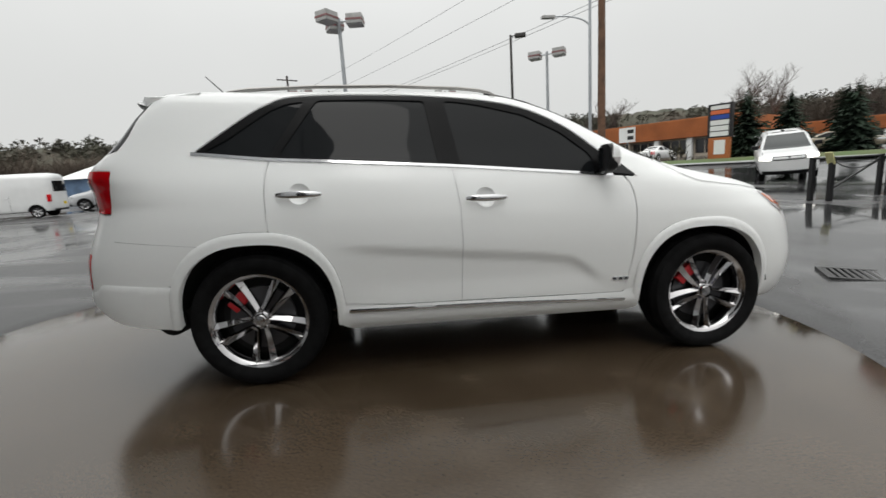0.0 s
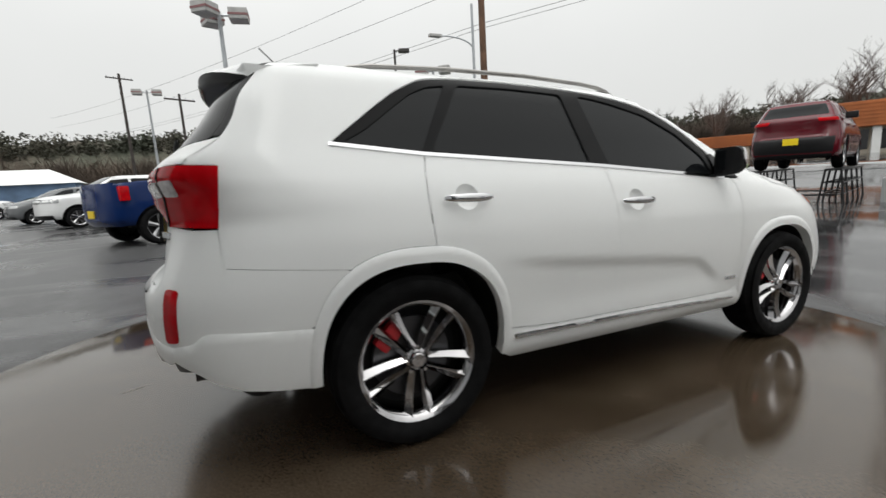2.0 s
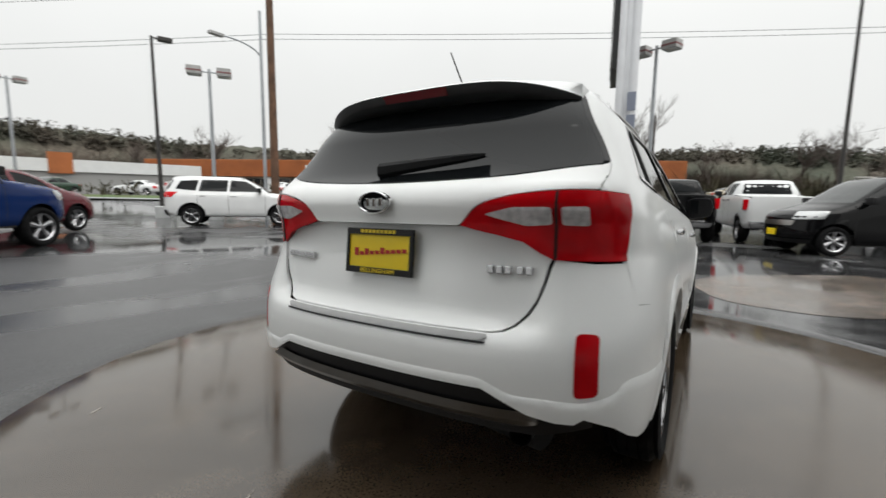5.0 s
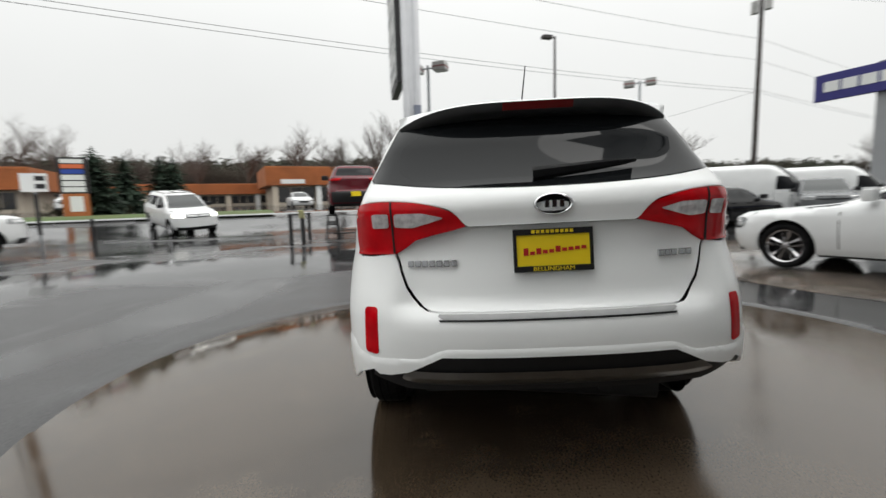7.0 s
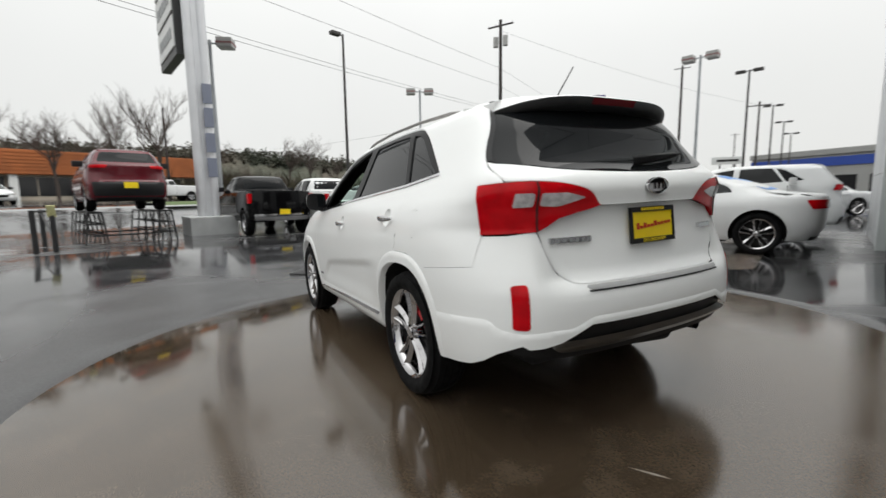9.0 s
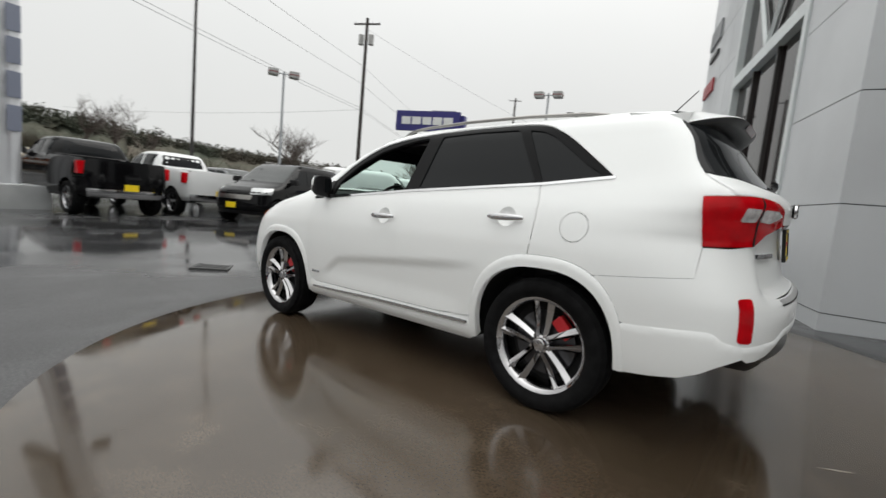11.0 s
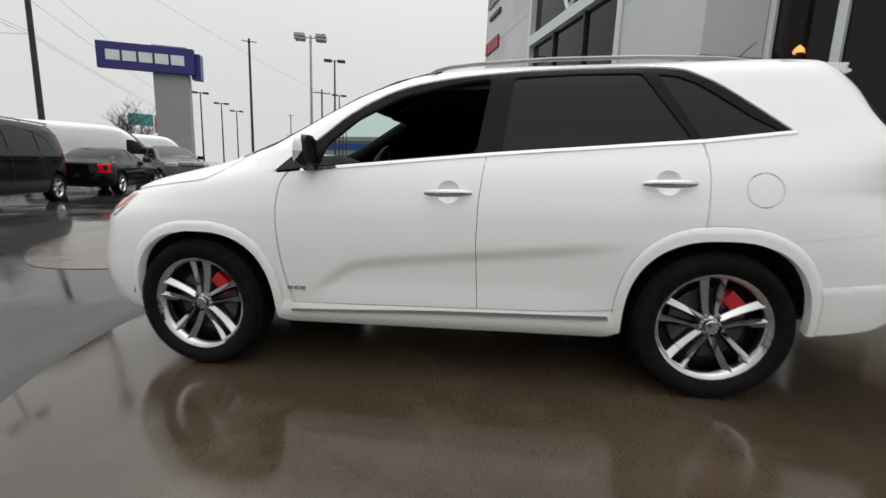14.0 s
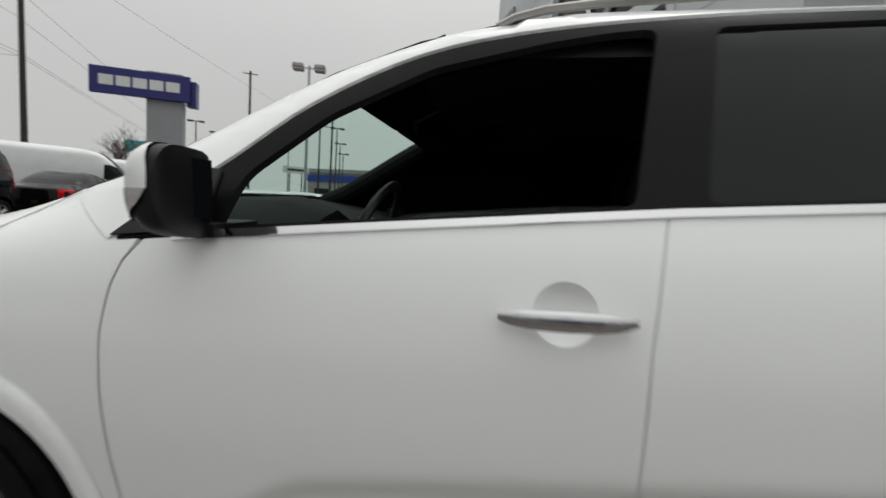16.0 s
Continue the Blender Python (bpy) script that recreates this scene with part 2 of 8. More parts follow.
def part(name, bm, material, parent=None, label="", smooth=False, bevel=0.0, angle=35):
    """Links a bmesh as one mesh object under a thing or under a part."""
    if bevel:
        bmesh.ops.bevel(bm, geom=[e for e in bm.edges if len(e.link_faces) == 2 and e.calc_face_angle(0) > radians(30)], offset=bevel, segments=2, affect="EDGES", profile=0.7)
    me = bpy.data.meshes.new(name)
    bm.to_mesh(me); bm.free()
    me.materials.append(material)
    if smooth:
        me.polygons.foreach_set("use_smooth", [True] * len(me.polygons))
        me.set_sharp_from_angle(angle=radians(angle))
    return link(name, me, parent, label)


def box(bm, x0, y0, z0, x1, y1, z1, m=None):
    r = bmesh.ops.create_cube(bm, size=1.0)
    t = Matrix.Translation(((x0 + x1) / 2, (y0 + y1) / 2, (z0 + z1) / 2)) @ Matrix.Diagonal((x1 - x0, y1 - y0, z1 - z0, 1))
    bmesh.ops.transform(bm, matrix=(m or Matrix()) @ t, verts=r["verts"])
    return r["verts"]


def tube(bm, a, b, r1, r2=None, seg=10, caps=True):
    a, b = Vector(a), Vector(b)
    d = b - a
    r = bmesh.ops.create_cone(bm, cap_ends=caps, segments=seg, radius1=r1, radius2=r1 if r2 is None else r2, depth=d.length)
    bmesh.ops.transform(bm, matrix=Matrix.Translation((a + b) / 2) @ d.to_track_quat("Z", "Y").to_matrix().to_4x4(), verts=r["verts"])
    return r["verts"]


def sweep(bm, pts, r, seg=10):
    """One connected tube along a line of points."""
    rings = []
    for i, p in enumerate(pts):
        d = (pts[min(i + 1, len(pts) - 1)] - pts[max(i - 1, 0)]).normalized()
        u = d.cross(Vector((0, 1, 0))).normalized(); w = d.cross(u)
        rings.append([bm.verts.new(p + (u * math.cos(2 * math.pi * k / seg) + w * math.sin(2 * math.pi * k / seg)) * r) for k in range(seg)])
    for a, b in zip(rings, rings[1:]):
        for k in range(seg):
            bm.faces.new((a[k], a[(k + 1) % seg], b[(k + 1) % seg], b[k]))
    bm.faces.new(rings[0]); bm.faces.new(rings[-1])
    bmesh.ops.recalc_face_normals(bm, faces=bm.faces)


def lathe(bm, profile, seg=40, axis="Y", m=None):
    """Spins (radius, along) pairs round an axis."""
    rings = []
    for r, h in profile:
        ring = []
        for k in range(seg):
            a = 2 * math.pi * k / seg
            p = (r * math.cos(a), h, r * math.sin(a)) if axis == "Y" else (r * math.cos(a), r * math.sin(a), h)
            ring.append(bm.verts.new((m @ Vector(p)) if m else p))
        rings.append(ring)
    for a, b in zip(rings, rings[1:]):
        for k in range(seg):
            bm.faces.new((a[k], a[(k + 1) % seg], b[(k + 1) % seg], b[k]))
    return rings


def thing(name, label, category, m=None, group="", kind=""):
    e = new(name)
    e.empty_display_size = 0.1
    if m is not None:
        e.matrix_basis = m
    return tagged(e, label, category, group, kind)


def lerp_table(tab):
    xs, ys = [r[0] for r in tab], [r[1] for r in tab]
    return lambda v: float(np.interp(v, xs, ys))


def smooth_table(tab):
    """A monotone-looking cubic through (x, y) pairs."""
    xs, ys = np.array([r[0] for r in tab], float), np.array([r[1] for r in tab], float)
    d = np.diff(ys) / np.diff(xs)
    m = np.zeros(len(xs))
    m[0], m[-1] = d[0], d[-1]
    for i in range(1, len(xs) - 1):
        m[i] = 0 if d[i - 1] * d[i] <= 0 else 2 * d[i - 1] * d[i] / (d[i - 1] + d[i])

    def f(v):
        v = min(max(v, xs[0]), xs[-1])
        i = min(int(np.searchsorted(xs, v, "right")) - 1, len(xs) - 2)
        h = xs[i + 1] - xs[i]; t = (v - xs[i]) / h
        return float((2*t**3 - 3*t**2 + 1)*ys[i] + (t**3 - 2*t**2 + t)*h*m[i] + (-2*t**3 + 3*t**2)*ys[i+1] + (t**3 - t**2)*h*m[i+1])
    return f


def inside(poly, x, y):
    c = False
    n = len(poly)
    j = n - 1
    for i in range(n):
        xi, yi = poly[i]; xj, yj = poly[j]
        if (yi > y) != (yj > y) and x < (xj - xi) * (y - yi) / (yj - yi) + xi:
            c = not c
        j = i
    return c


def dense(poly, step):
    out = []
    for (a, b), (c, d) in zip(poly, poly[1:] + poly[:1]):
        n = max(1, int(math.hypot(c - a, d - b) / step + 0.5))
        out += [(a + (c - a) * k / n, b + (d - b) * k / n) for k in range(n)]
    return out


def shrink(poly, d):
    """The polygon moved inwards by d."""
    area = sum(a[0] * b[1] - b[0] * a[1] for a, b in zip(poly, poly[1:] + poly[:1]))
    s = 1 if area > 0 else -1
    out, n = [], len(poly)
    for i in range(n):
        p, q, r = Vector(poly[i - 1]), Vector(poly[i]), Vector(poly[(i + 1) % n])
        e1, e2 = (q - p), (r - q)
        if e1.length < 1e-9 or e2.length < 1e-9:
            out.append(tuple(q)); continue
        n1, n2 = Vector((-e1.y, e1.x)).normalized() * s, Vector((-e2.y, e2.x)).normalized() * s
        b = n1 + n2
        b = b.normalized() / max(0.5, b.normalized().dot(n1)) if b.length > 1e-6 else n1
        out.append(tuple(q + b * d))
    return out


def round_poly(poly, r, seg=4):
    """Corners cut to small curves."""
    out, n = [], len(poly)
    for i in range(n):
        p, q, s = Vector(poly[i - 1]), Vector(poly[i]), Vector(poly[(i + 1) % n])
        a, b = q + (p - q).normalized() * min(r, (p - q).length * 0.45), q + (s - q).normalized() * min(r, (s - q).length * 0.45)
        for k in range(seg + 1):
            t = k / seg
            out.append(tuple(a * (1 - t) ** 2 + q * 2 * t * (1 - t) + b * t * t))
    return out


def curve2(pts, n=6):
    """An open Catmull-Rom through 2D points."""
    P = [Vector(p) for p in pts]
    P = [2 * P[0] - P[1]] + P + [2 * P[-1] - P[-2]]
    out = []
    for i in range(1, len(P) - 2):
        a, b, c, d = P[i - 1:i + 3]
        for k in range(n):
            t = k / n
            out.append(tuple(0.5 * (2 * b + (c - a) * t + (2 * a - 5 * b + 4 * c - d) * t * t + (3 * b - a - 3 * c + d) * t ** 3)))
    return out + [tuple(P[-2])]


def fill(poly, holes, step):
    """Triangles over a flat outline with holes, on a grid of about step."""
    from mathutils.geometry import delaunay_2d_cdt
    loops = [dense(poly, step)] + [dense(h, step) for h in holes]
    pts, edges = [], []
    for lp in loops:
        k = len(pts)
        pts += lp
        edges += [(k + i, k + (i + 1) % len(lp)) for i in range(len(lp))]
    border = np.array(pts)
    x0, y0 = border.min(0); x1, y1 = border.max(0)
    nx, ny = int((x1 - x0) / step) + 1, int((y1 - y0) / step) + 1
    for i in range(nx + 1):
        for j in range(ny + 1):
            x, y = x0 + i * step + (0.5 * step if j % 2 else 0), y0 + j * step
            if inside(poly, x, y) and not any(inside(h, x, y) for h in holes) and np.abs(border - (x, y)).max(1).min() > 0.45 * step:
                pts.append((x, y))
    v, _, f, *_ = delaunay_2d_cdt([Vector(p) for p in pts], edges, [], 0, 1e-6)
    v = [tuple(p) for p in v]
    keep = []
    for t in f:
        cx, cy = sum(v[i][0] for i in t) / 3, sum(v[i][1] for i in t) / 3
        if inside(poly, cx, cy) and not any(inside(h, cx, cy) for h in holes):
            keep.append(list(t))
    return v, keep


def sstep(a, b, v):
    t = min(1.0, max(0.0, (v - a) / (b - a)))
    return t * t * (3 - 2 * t)


class Shell:
    """A smooth car-like form built of level slices, each a rounded oblong, on to which panels are laid."""

    def __init__(self, w, xr, xf, pr, pf, mid=-0.5, nz=110, nt=150, ledge=None):
        self.ledge = smooth_table(ledge) if ledge else None
        self.w, self.xr, self.xf, self.pr, self.pf = smooth_table(w), smooth_table(xr), smooth_table(xf), lerp_table(pr), lerp_table(pf)
        self.z0, self.z1, self.mid = w[0][0], w[-1][0], mid
        from mathutils.bvhtree import BVHTree
        zs = [self.z0 + (self.z1 - self.z0) * (1 - (1 - k / nz) ** 1.6) for k in range(nz + 1)]
        self.v = np.array([self.at(z, math.pi * 2 * k / nt) for z in zs for k in range(nt)])
        f = []
        for a in range(nz):
            for k in range(nt):
                i, j = a * nt + k, a * nt + (k + 1) % nt
                f += [(i, j, j + nt), (i, j + nt, i + nt)]
        self.f = np.array(f)
        p = self.v[self.f]
        fn = np.cross(p[:, 1] - p[:, 0], p[:, 2] - p[:, 0])
        n = np.zeros_like(self.v)
        for k in range(3):
            np.add.at(n, self.f[:, k], fn)
        self.n = n / (np.linalg.norm(n, axis=1, keepdims=True) + 1e-12)
        self.tree = BVHTree.FromPolygons([Vector(q) for q in self.v], [tuple(map(int, t)) for t in self.f])

    def at(self, z, a):
        """The point at height z and angle a: 0 at the nose, half a turn at the tail, left side first."""
        c, s = math.cos(a), math.sin(a)
        if c >= 0:
            ex, ey, end = 2 / self.pf(z), 2 / 2.4, self.xf(z)
        else:
            ex, ey, end = 2 / self.pr(z), 2 / 2.4, self.xr(z)
        side = abs(s) ** ey
        x = self.mid + (end - self.mid) * abs(c) ** ex
        if self.ledge and c < 0:
            x += self.ledge(z) * (1 - sstep(0.58, 0.74, side))
        return (x, math.copysign(self.w(z) * side, s) if abs(s) > 1e-9 else 0.0, z)

    def x_at(self, z, frac, front):
        """Where the slice at z has that fraction of its half width."""
        p = self.pf(z) if front else self.pr(z)
        end = self.xf(z) if front else self.xr(z)
        return self.mid + (end - self.mid) * (1 - frac ** 2.4) ** (1 / p)

    def y_at(self, x, z):
        p = self.pf(z) if x > self.mid else self.pr(z)
        end = self.xf(z) if x > self.mid else self.xr(z)
        s = min(1.0, abs((x - self.mid) / (end - self.mid)))
        return self.w(z) * (1 - s ** p) ** (1 / 2.4)

    def cast(self, origin, way):
        hit, nrm, i, _ = self.tree.ray_cast(Vector(origin), Vector(way))
        if hit is None:
            hit, nrm, i, _ = self.tree.find_nearest(Vector(origin) + Vector(way) * 2.0)
        a, b, c = self.v[self.f[i]]
        p = np.array(hit)
        v0, v1, v2 = b - a, c - a, p - a
        d00, d01, d11, d20, d21 = v0 @ v0, v0 @ v1, v1 @ v1, v2 @ v0, v2 @ v1
        den = d00 * d11 - d01 * d01
        if abs(den) < 1e-14:
            return p, np.array(nrm)
        v, w = (d11 * d20 - d01 * d21) / den, (d00 * d21 - d01 * d20) / den
        n = self.n[self.f[i]].T @ np.array([1 - v - w, v, w])
        n = n / np.linalg.norm(n)
        if n @ np.array(way) > 0:
            n = -n
        return p, n

    def patch(self, view, poly, holes=(), step=0.04, off=0.0, edge=0.012, bend=None, side=1):
        """Verts, faces and normals of a panel laid on the form. view: side (x, z), rear or front (y, z), top (x, y)."""
        flat, tris = fill(list(poly), [list(h) for h in holes], step)
        V, Nn = [], []
        for a, b in flat:
            if view == "side":
                p, n = self.cast((a, 3.0 * side, b), (0, -side, 0))
            elif view == "rear":
                p, n = self.cast((-6.0, a, b), (1, 0, 0))
            elif view == "front":
                p, n = self.cast((6.0, a, b), (-1, 0, 0))
            else:
                p, n = self.cast((a, b, 4.0), (0, 0, -1))
            o = off(a, b) if callable(off) else off
            V.append(p + n * o); Nn.append(n)
        V, Nn = np.array(V), np.array(Nn)
        F = []
        for t in tris:
            g = np.cross(V[t[1]] - V[t[0]], V[t[2]] - V[t[0]])
            F.append(list(t) if g @ Nn[t[0]] > 0 else [t[0], t[2], t[1]])
        if callable(off):
            acc = np.zeros_like(V)
            for t in F:
                g = np.cross(V[t[1]] - V[t[0]], V[t[2]] - V[t[0]])
                for i in t:
                    acc[i] += g
            ln = np.linalg.norm(acc, axis=1, keepdims=True)
            Nn = np.where(ln > 1e-12, acc / (ln + 1e-15), Nn)
        if edge:
            count = {}
            for t in F:
                for a, b in ((t[0], t[1]), (t[1], t[2]), (t[2], t[0])):
                    count[(a, b)] = 1
            rim = [(a, b) for a, b in count if (b, a) not in count]
            base = len(V)
            ids, VV, NN = {}, [], []
            for a, b in rim:
                for i in (a, b):
                    if i not in ids:
                        ids[i] = base + 2 * len(ids)
                        VV += [V[i], V[i] - Nn[i] * edge]; NN += [Nn[i], Nn[i]]
            V, Nn = np.vstack([V, VV]), np.vstack([Nn, NN])
            F += [[ids[a], ids[a] + 1, ids[b] + 1, ids[b]] for a, b in rim]
        return V, F, Nn

    def band(self, z0, z1, a0, a1, nz=14, na=60, off=0.0, closed=False):
        """A patch between two heights and two angles."""
        V, Nn, F = [], [], []
        for i in range(nz + 1):
            z = z0 + (z1 - z0) * (1 - (1 - i / nz) ** 1.5)
            for k in range(na + 1):
                a = a0 + (a1 - a0) * k / na
                p = np.array(self.at(z, a))
                q, nn = np.array(self.at(min(z + 0.004, self.z1), a)), np.array(self.at(z, a + 0.004))
                lo = np.array(self.at(max(z - 0.004, self.z0), a)); ba = np.array(self.at(z, a - 0.004))
                n = np.cross(nn - ba, q - lo)
                ln = np.linalg.norm(n)
                n = n / ln if ln > 1e-12 else np.array((0, 0, 1.0))
                V.append(p + n * off); Nn.append(n)
        for i in range(nz):
            for k in range(na):
                a = i * (na + 1) + k
                F.append([a, a + 1, a + na + 2, a + na + 1])
        return np.array(V), F, np.array(Nn)


def joined(*ps):
    V = np.vstack([p[0] for p in ps]); Nn = np.vstack([p[2] for p in ps])
    F, k = [], 0
    for p in ps:
        F += [[i + k for i in f] for f in p[1]]; k += len(p[0])
    return V, F, Nn


def panel(name, p, material, parent, label=""):
    V, F, Nn = p
    return link(name, mesh_from(name, V, F, material, True, Nn), parent, label)


def arc(cx, cz, rx, rz, a0, a1, n=24):
    return [(cx + rx * math.cos(radians(a0 + (a1 - a0) * k / n)), cz + rz * math.sin(radians(a0 + (a1 - a0) * k / n))) for k in range(n + 1)]

# ---- ground ----
UP = Vector((-0.0363, -0.0209, 0.99912))
TILT = UP.rotation_difference(Vector((0, 0, 1))).to_matrix().to_4x4()
PAD_C, PAD_R = (-0.63, 0.0), 3.10
STREET_N, STREET_S = Vector((0.883, 0.469)), Vector((0.469, -0.883))


def ground_z(x, y):
    """The lot falls gently over the pad to the drain, lies about level further off and rises beyond the street."""
    r = math.hypot(x - PAD_C[0], y - PAD_C[1])
    fall = (-0.0363 * x - 0.0209 * y) * (1 - sstep(3.3, 9.0, r))
    lot = 0.13 * sstep(3.6, 8.5, r) - 0.011 * min(max(x, 0), 14) * sstep(4, 9, r)
    n = STREET_N.x * x + STREET_N.y * y
    rise = 0.85 * sstep(17.5, 27, n) + 0.4 * sstep(27, 80, n)
    return fall + lot + rise


bm = bmesh.new()
radii = [0.0, 0.8, 1.6, 2.4, 2.9] + [3.06, 3.3, 3.7] + [4.2 * 1.13 ** k for k in range(45)]
rings = []
for r in radii:
    if r > 1500:
        break
    n_seg = 96
    rings.append([bm.verts.new((PAD_C[0] + r * math.cos(2 * math.pi * k / n_seg), PAD_C[1] + r * math.sin(2 * math.pi * k / n_seg),
                  ground_z(PAD_C[0] + r * math.cos(2 * math.pi * k / n_seg), PAD_C[1] + r * math.sin(2 * math.pi * k / n_seg)) - (0.09 if r < 3.0 else 0.0)))
                  for k in range(n_seg)] if r else [bm.verts.new((*PAD_C, ground_z(*PAD_C) - 0.09))])
for k in range(96):
    bm.faces.new((rings[0][0], rings[1][k], rings[1][(k + 1) % 96]))
for a, b in zip(rings[1:], rings[2:]):
    for k in range(96):
        bm.faces.new((a[k], b[k], b[(k + 1) % 96], a[(k + 1) % 96]))
tagged(part("ground", bm, M_ASPHALT, smooth=True, angle=80), "wet dark asphalt car lot with puddles and worn patches", "ground", kind="structure")

bm = bmesh.new()
prof = [(0.02, 0.0), (1.0, 0.0), (2.0, 0.0), (PAD_R - 0.02, 0.0), (PAD_R - 0.004, -0.004), (PAD_R, -0.016), (PAD_R, -0.10)]
lathe(bm, prof, 128, "Z")
bm.faces.new([v for v in bm.verts if math.hypot(v.co.x, v.co.y) < 0.05])
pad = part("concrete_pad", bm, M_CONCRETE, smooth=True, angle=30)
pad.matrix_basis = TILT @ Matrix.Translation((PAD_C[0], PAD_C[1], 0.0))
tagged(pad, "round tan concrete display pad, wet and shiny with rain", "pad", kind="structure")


M_SCUFF = mat("pale_scrape", (0.34, 0.31, 0.27), 0.5, vary=0.2, scale=30)
for x0, y0, x1, y1 in ((-2.67, 0.38, -2.52, 0.46), (-2.63, 1.78, -2.53, 1.83)):
    bm = bmesh.new()
    d = Vector((x1 - x0, y1 - y0)).normalized(); w = Vector((-d.y, d.x)) * 0.007
    pts_ = [bm.verts.new((x - PAD_C[0], y - PAD_C[1], 0.0015)) for x, y in ((x0, y0), (x0 * 0.6 + x1 * 0.4 + w.x, y0 * 0.6 + y1 * 0.4 + w.y), (x1, y1), (x0 * 0.6 + x1 * 0.4 - w.x, y0 * 0.6 + y1 * 0.4 - w.y))]
    bm.faces.new(pts_)
    part("scuff_mark", bm, M_SCUFF, pad, "pale scrape on the concrete")


# ---- wheels ----
def wheel_meshes(key, r, rim, width, spokes, m_rim, pairs=True, depth=0.0):
    """The meshes of one wheel, its outer face towards +y."""
    h = width / 2
    out = {}
    bm = bmesh.new()
    t = r - rim
    lathe(bm, [(rim - 0.012, -h * 0.80), (rim + 0.25 * t, -h * 0.97), (rim + 0.6 * t, -h), (r - 0.18 * t, -h * 0.93), (r - 0.03, -h * 0.80), (r - 0.004, -h * 0.62)]
          + [p for k in (-0.36, 0.0, 0.36) for p in ((r, h * (k - 0.10)), (r - 0.008, h * (k - 0.085)), (r - 0.008, h * (k - 0.045)), (r, h * (k - 0.03)))]
          + [(r - 0.004, h * 0.62), (r - 0.03, h * 0.80), (r - 0.18 * t, h * 0.93), (rim + 0.6 * t, h), (rim + 0.36 * t, h * 0.99), (rim + 0.33 * t, h * 0.975), (rim + 0.12 * t, h * 0.93), (rim - 0.004, h * 0.80)], 56)
    out["tyre"] = (bm, M_RUBBER)
    bm = bmesh.new()
    lathe(bm, [(rim - 0.03, -h * 0.8), (rim - 0.035, -0.2 * h), (rim - 0.03, h * 0.45), (rim - 0.022, h * 0.70), (rim - 0.010, h * 0.80), (rim + 0.002, h * 0.86), (rim + 0.006, h * 0.80), (rim - 0.002, h * 0.70)], 56)
    n = spokes
    hub_y, lip_y = h * 0.66 - depth, h * 0.74
    for k in range(n):
        mid = math.pi / 2 + 2 * math.pi * k / n
        for s in ((-1, 1) if pairs else (0,)):
            rows = []
            for q in range(6):
                u = q / 5
                rad = 0.045 + (rim - 0.05) * u * 0.995
                off = s * (0.022 + 0.027 * u)
                wd = (0.0135 + 0.0115 * u) * (1 if pairs else 2.1)
                yy = hub_y + (lip_y - hub_y) * u ** 1.6 - 0.010 * math.sin(u * math.pi)
                c, sn = math.cos(mid), math.sin(mid)
                P = lambda lat, y: bm.verts.new((c * rad - sn * lat, y, sn * rad + c * lat))
                rows.append([P(off - wd, yy - 0.014), P(off - wd * (0.06 + 0.3 * s), yy + 0.006), P(off + wd * (0.06 - 0.3 * s), yy + 0.006), P(off + wd, yy - 0.014), P(off + wd * 0.6, yy - 0.042), P(off - wd * 0.6, yy - 0.042)])
            for a, b in zip(rows, rows[1:]):
                for i in range(6):
                    bm.faces.new((a[i], a[(i + 1) % 6], b[(i + 1) % 6], b[i]))
    bmesh.ops.recalc_face_normals(bm, faces=bm.faces)
    out["rim"] = (bm, m_rim)
    bm = bmesh.new()
    lathe(bm, [(0.056, hub_y - 0.05), (0.050, hub_y - 0.012), (0.044, hub_y - 0.006), (0.036, hub_y - 0.004), (0.033, hub_y + 0.008), (0.028, hub_y + 0.012), (0.001, hub_y + 0.014)], 28)
    for k in range(5):
        a = math.pi / 2 + 2 * math.pi * (k + 0.5) / 5
        tube(bm, (0.058 * math.cos(a), hub_y - 0.03, 0.058 * math.sin(a)), (0.058 * math.cos(a), hub_y + 0.000, 0.058 * math.sin(a)), 0.0095, 0.008, 6)
    out["hub_cap"] = (bm, m_rim)
    bm = bmesh.new()
    lathe(bm, [(0.05, -0.01), (rim * 0.68, -0.01), (rim * 0.68, 0.012), (0.05, 0.012)], 40)
    out["brake_disc"] = (bm, M_STEEL)
    bm = bmesh.new()
    lathe(bm, [(0.001, -0.035), (rim - 0.03, -0.035)], 40)
    out["wheel_back"] = (bm, M_DARK)
    made = {}
    for nm, (bm, m) in out.items():
        me = bpy.data.meshes.new(nm)
        bm.to_mesh(me); bm.free()
        me.materials.append(m)
        me.polygons.foreach_set("use_smooth", [True] * len(me.polygons))
        me.set_sharp_from_angle(angle=radians(32))
        made[nm] = me
    return made


def set_wheel(meshes, parent, x, y, z, spin=0.0, skip=()):
    """A wheel as one part with its pieces; the face looks away from the car's middle."""
    m = Matrix.Translation((x, y, z)) @ (Matrix() if y > 0 else Matrix.Rotation(math.pi, 4, "Z")) @ Matrix.Rotation(spin, 4, "Y")
    w = link("wheel", meshes["tyre"], parent, m=m)
    w.name = "wheel"
    for nm in ("rim", "hub_cap", "brake_disc", "wheel_back"):
        if nm not in skip:
            link(nm, meshes[nm], w)
    return w


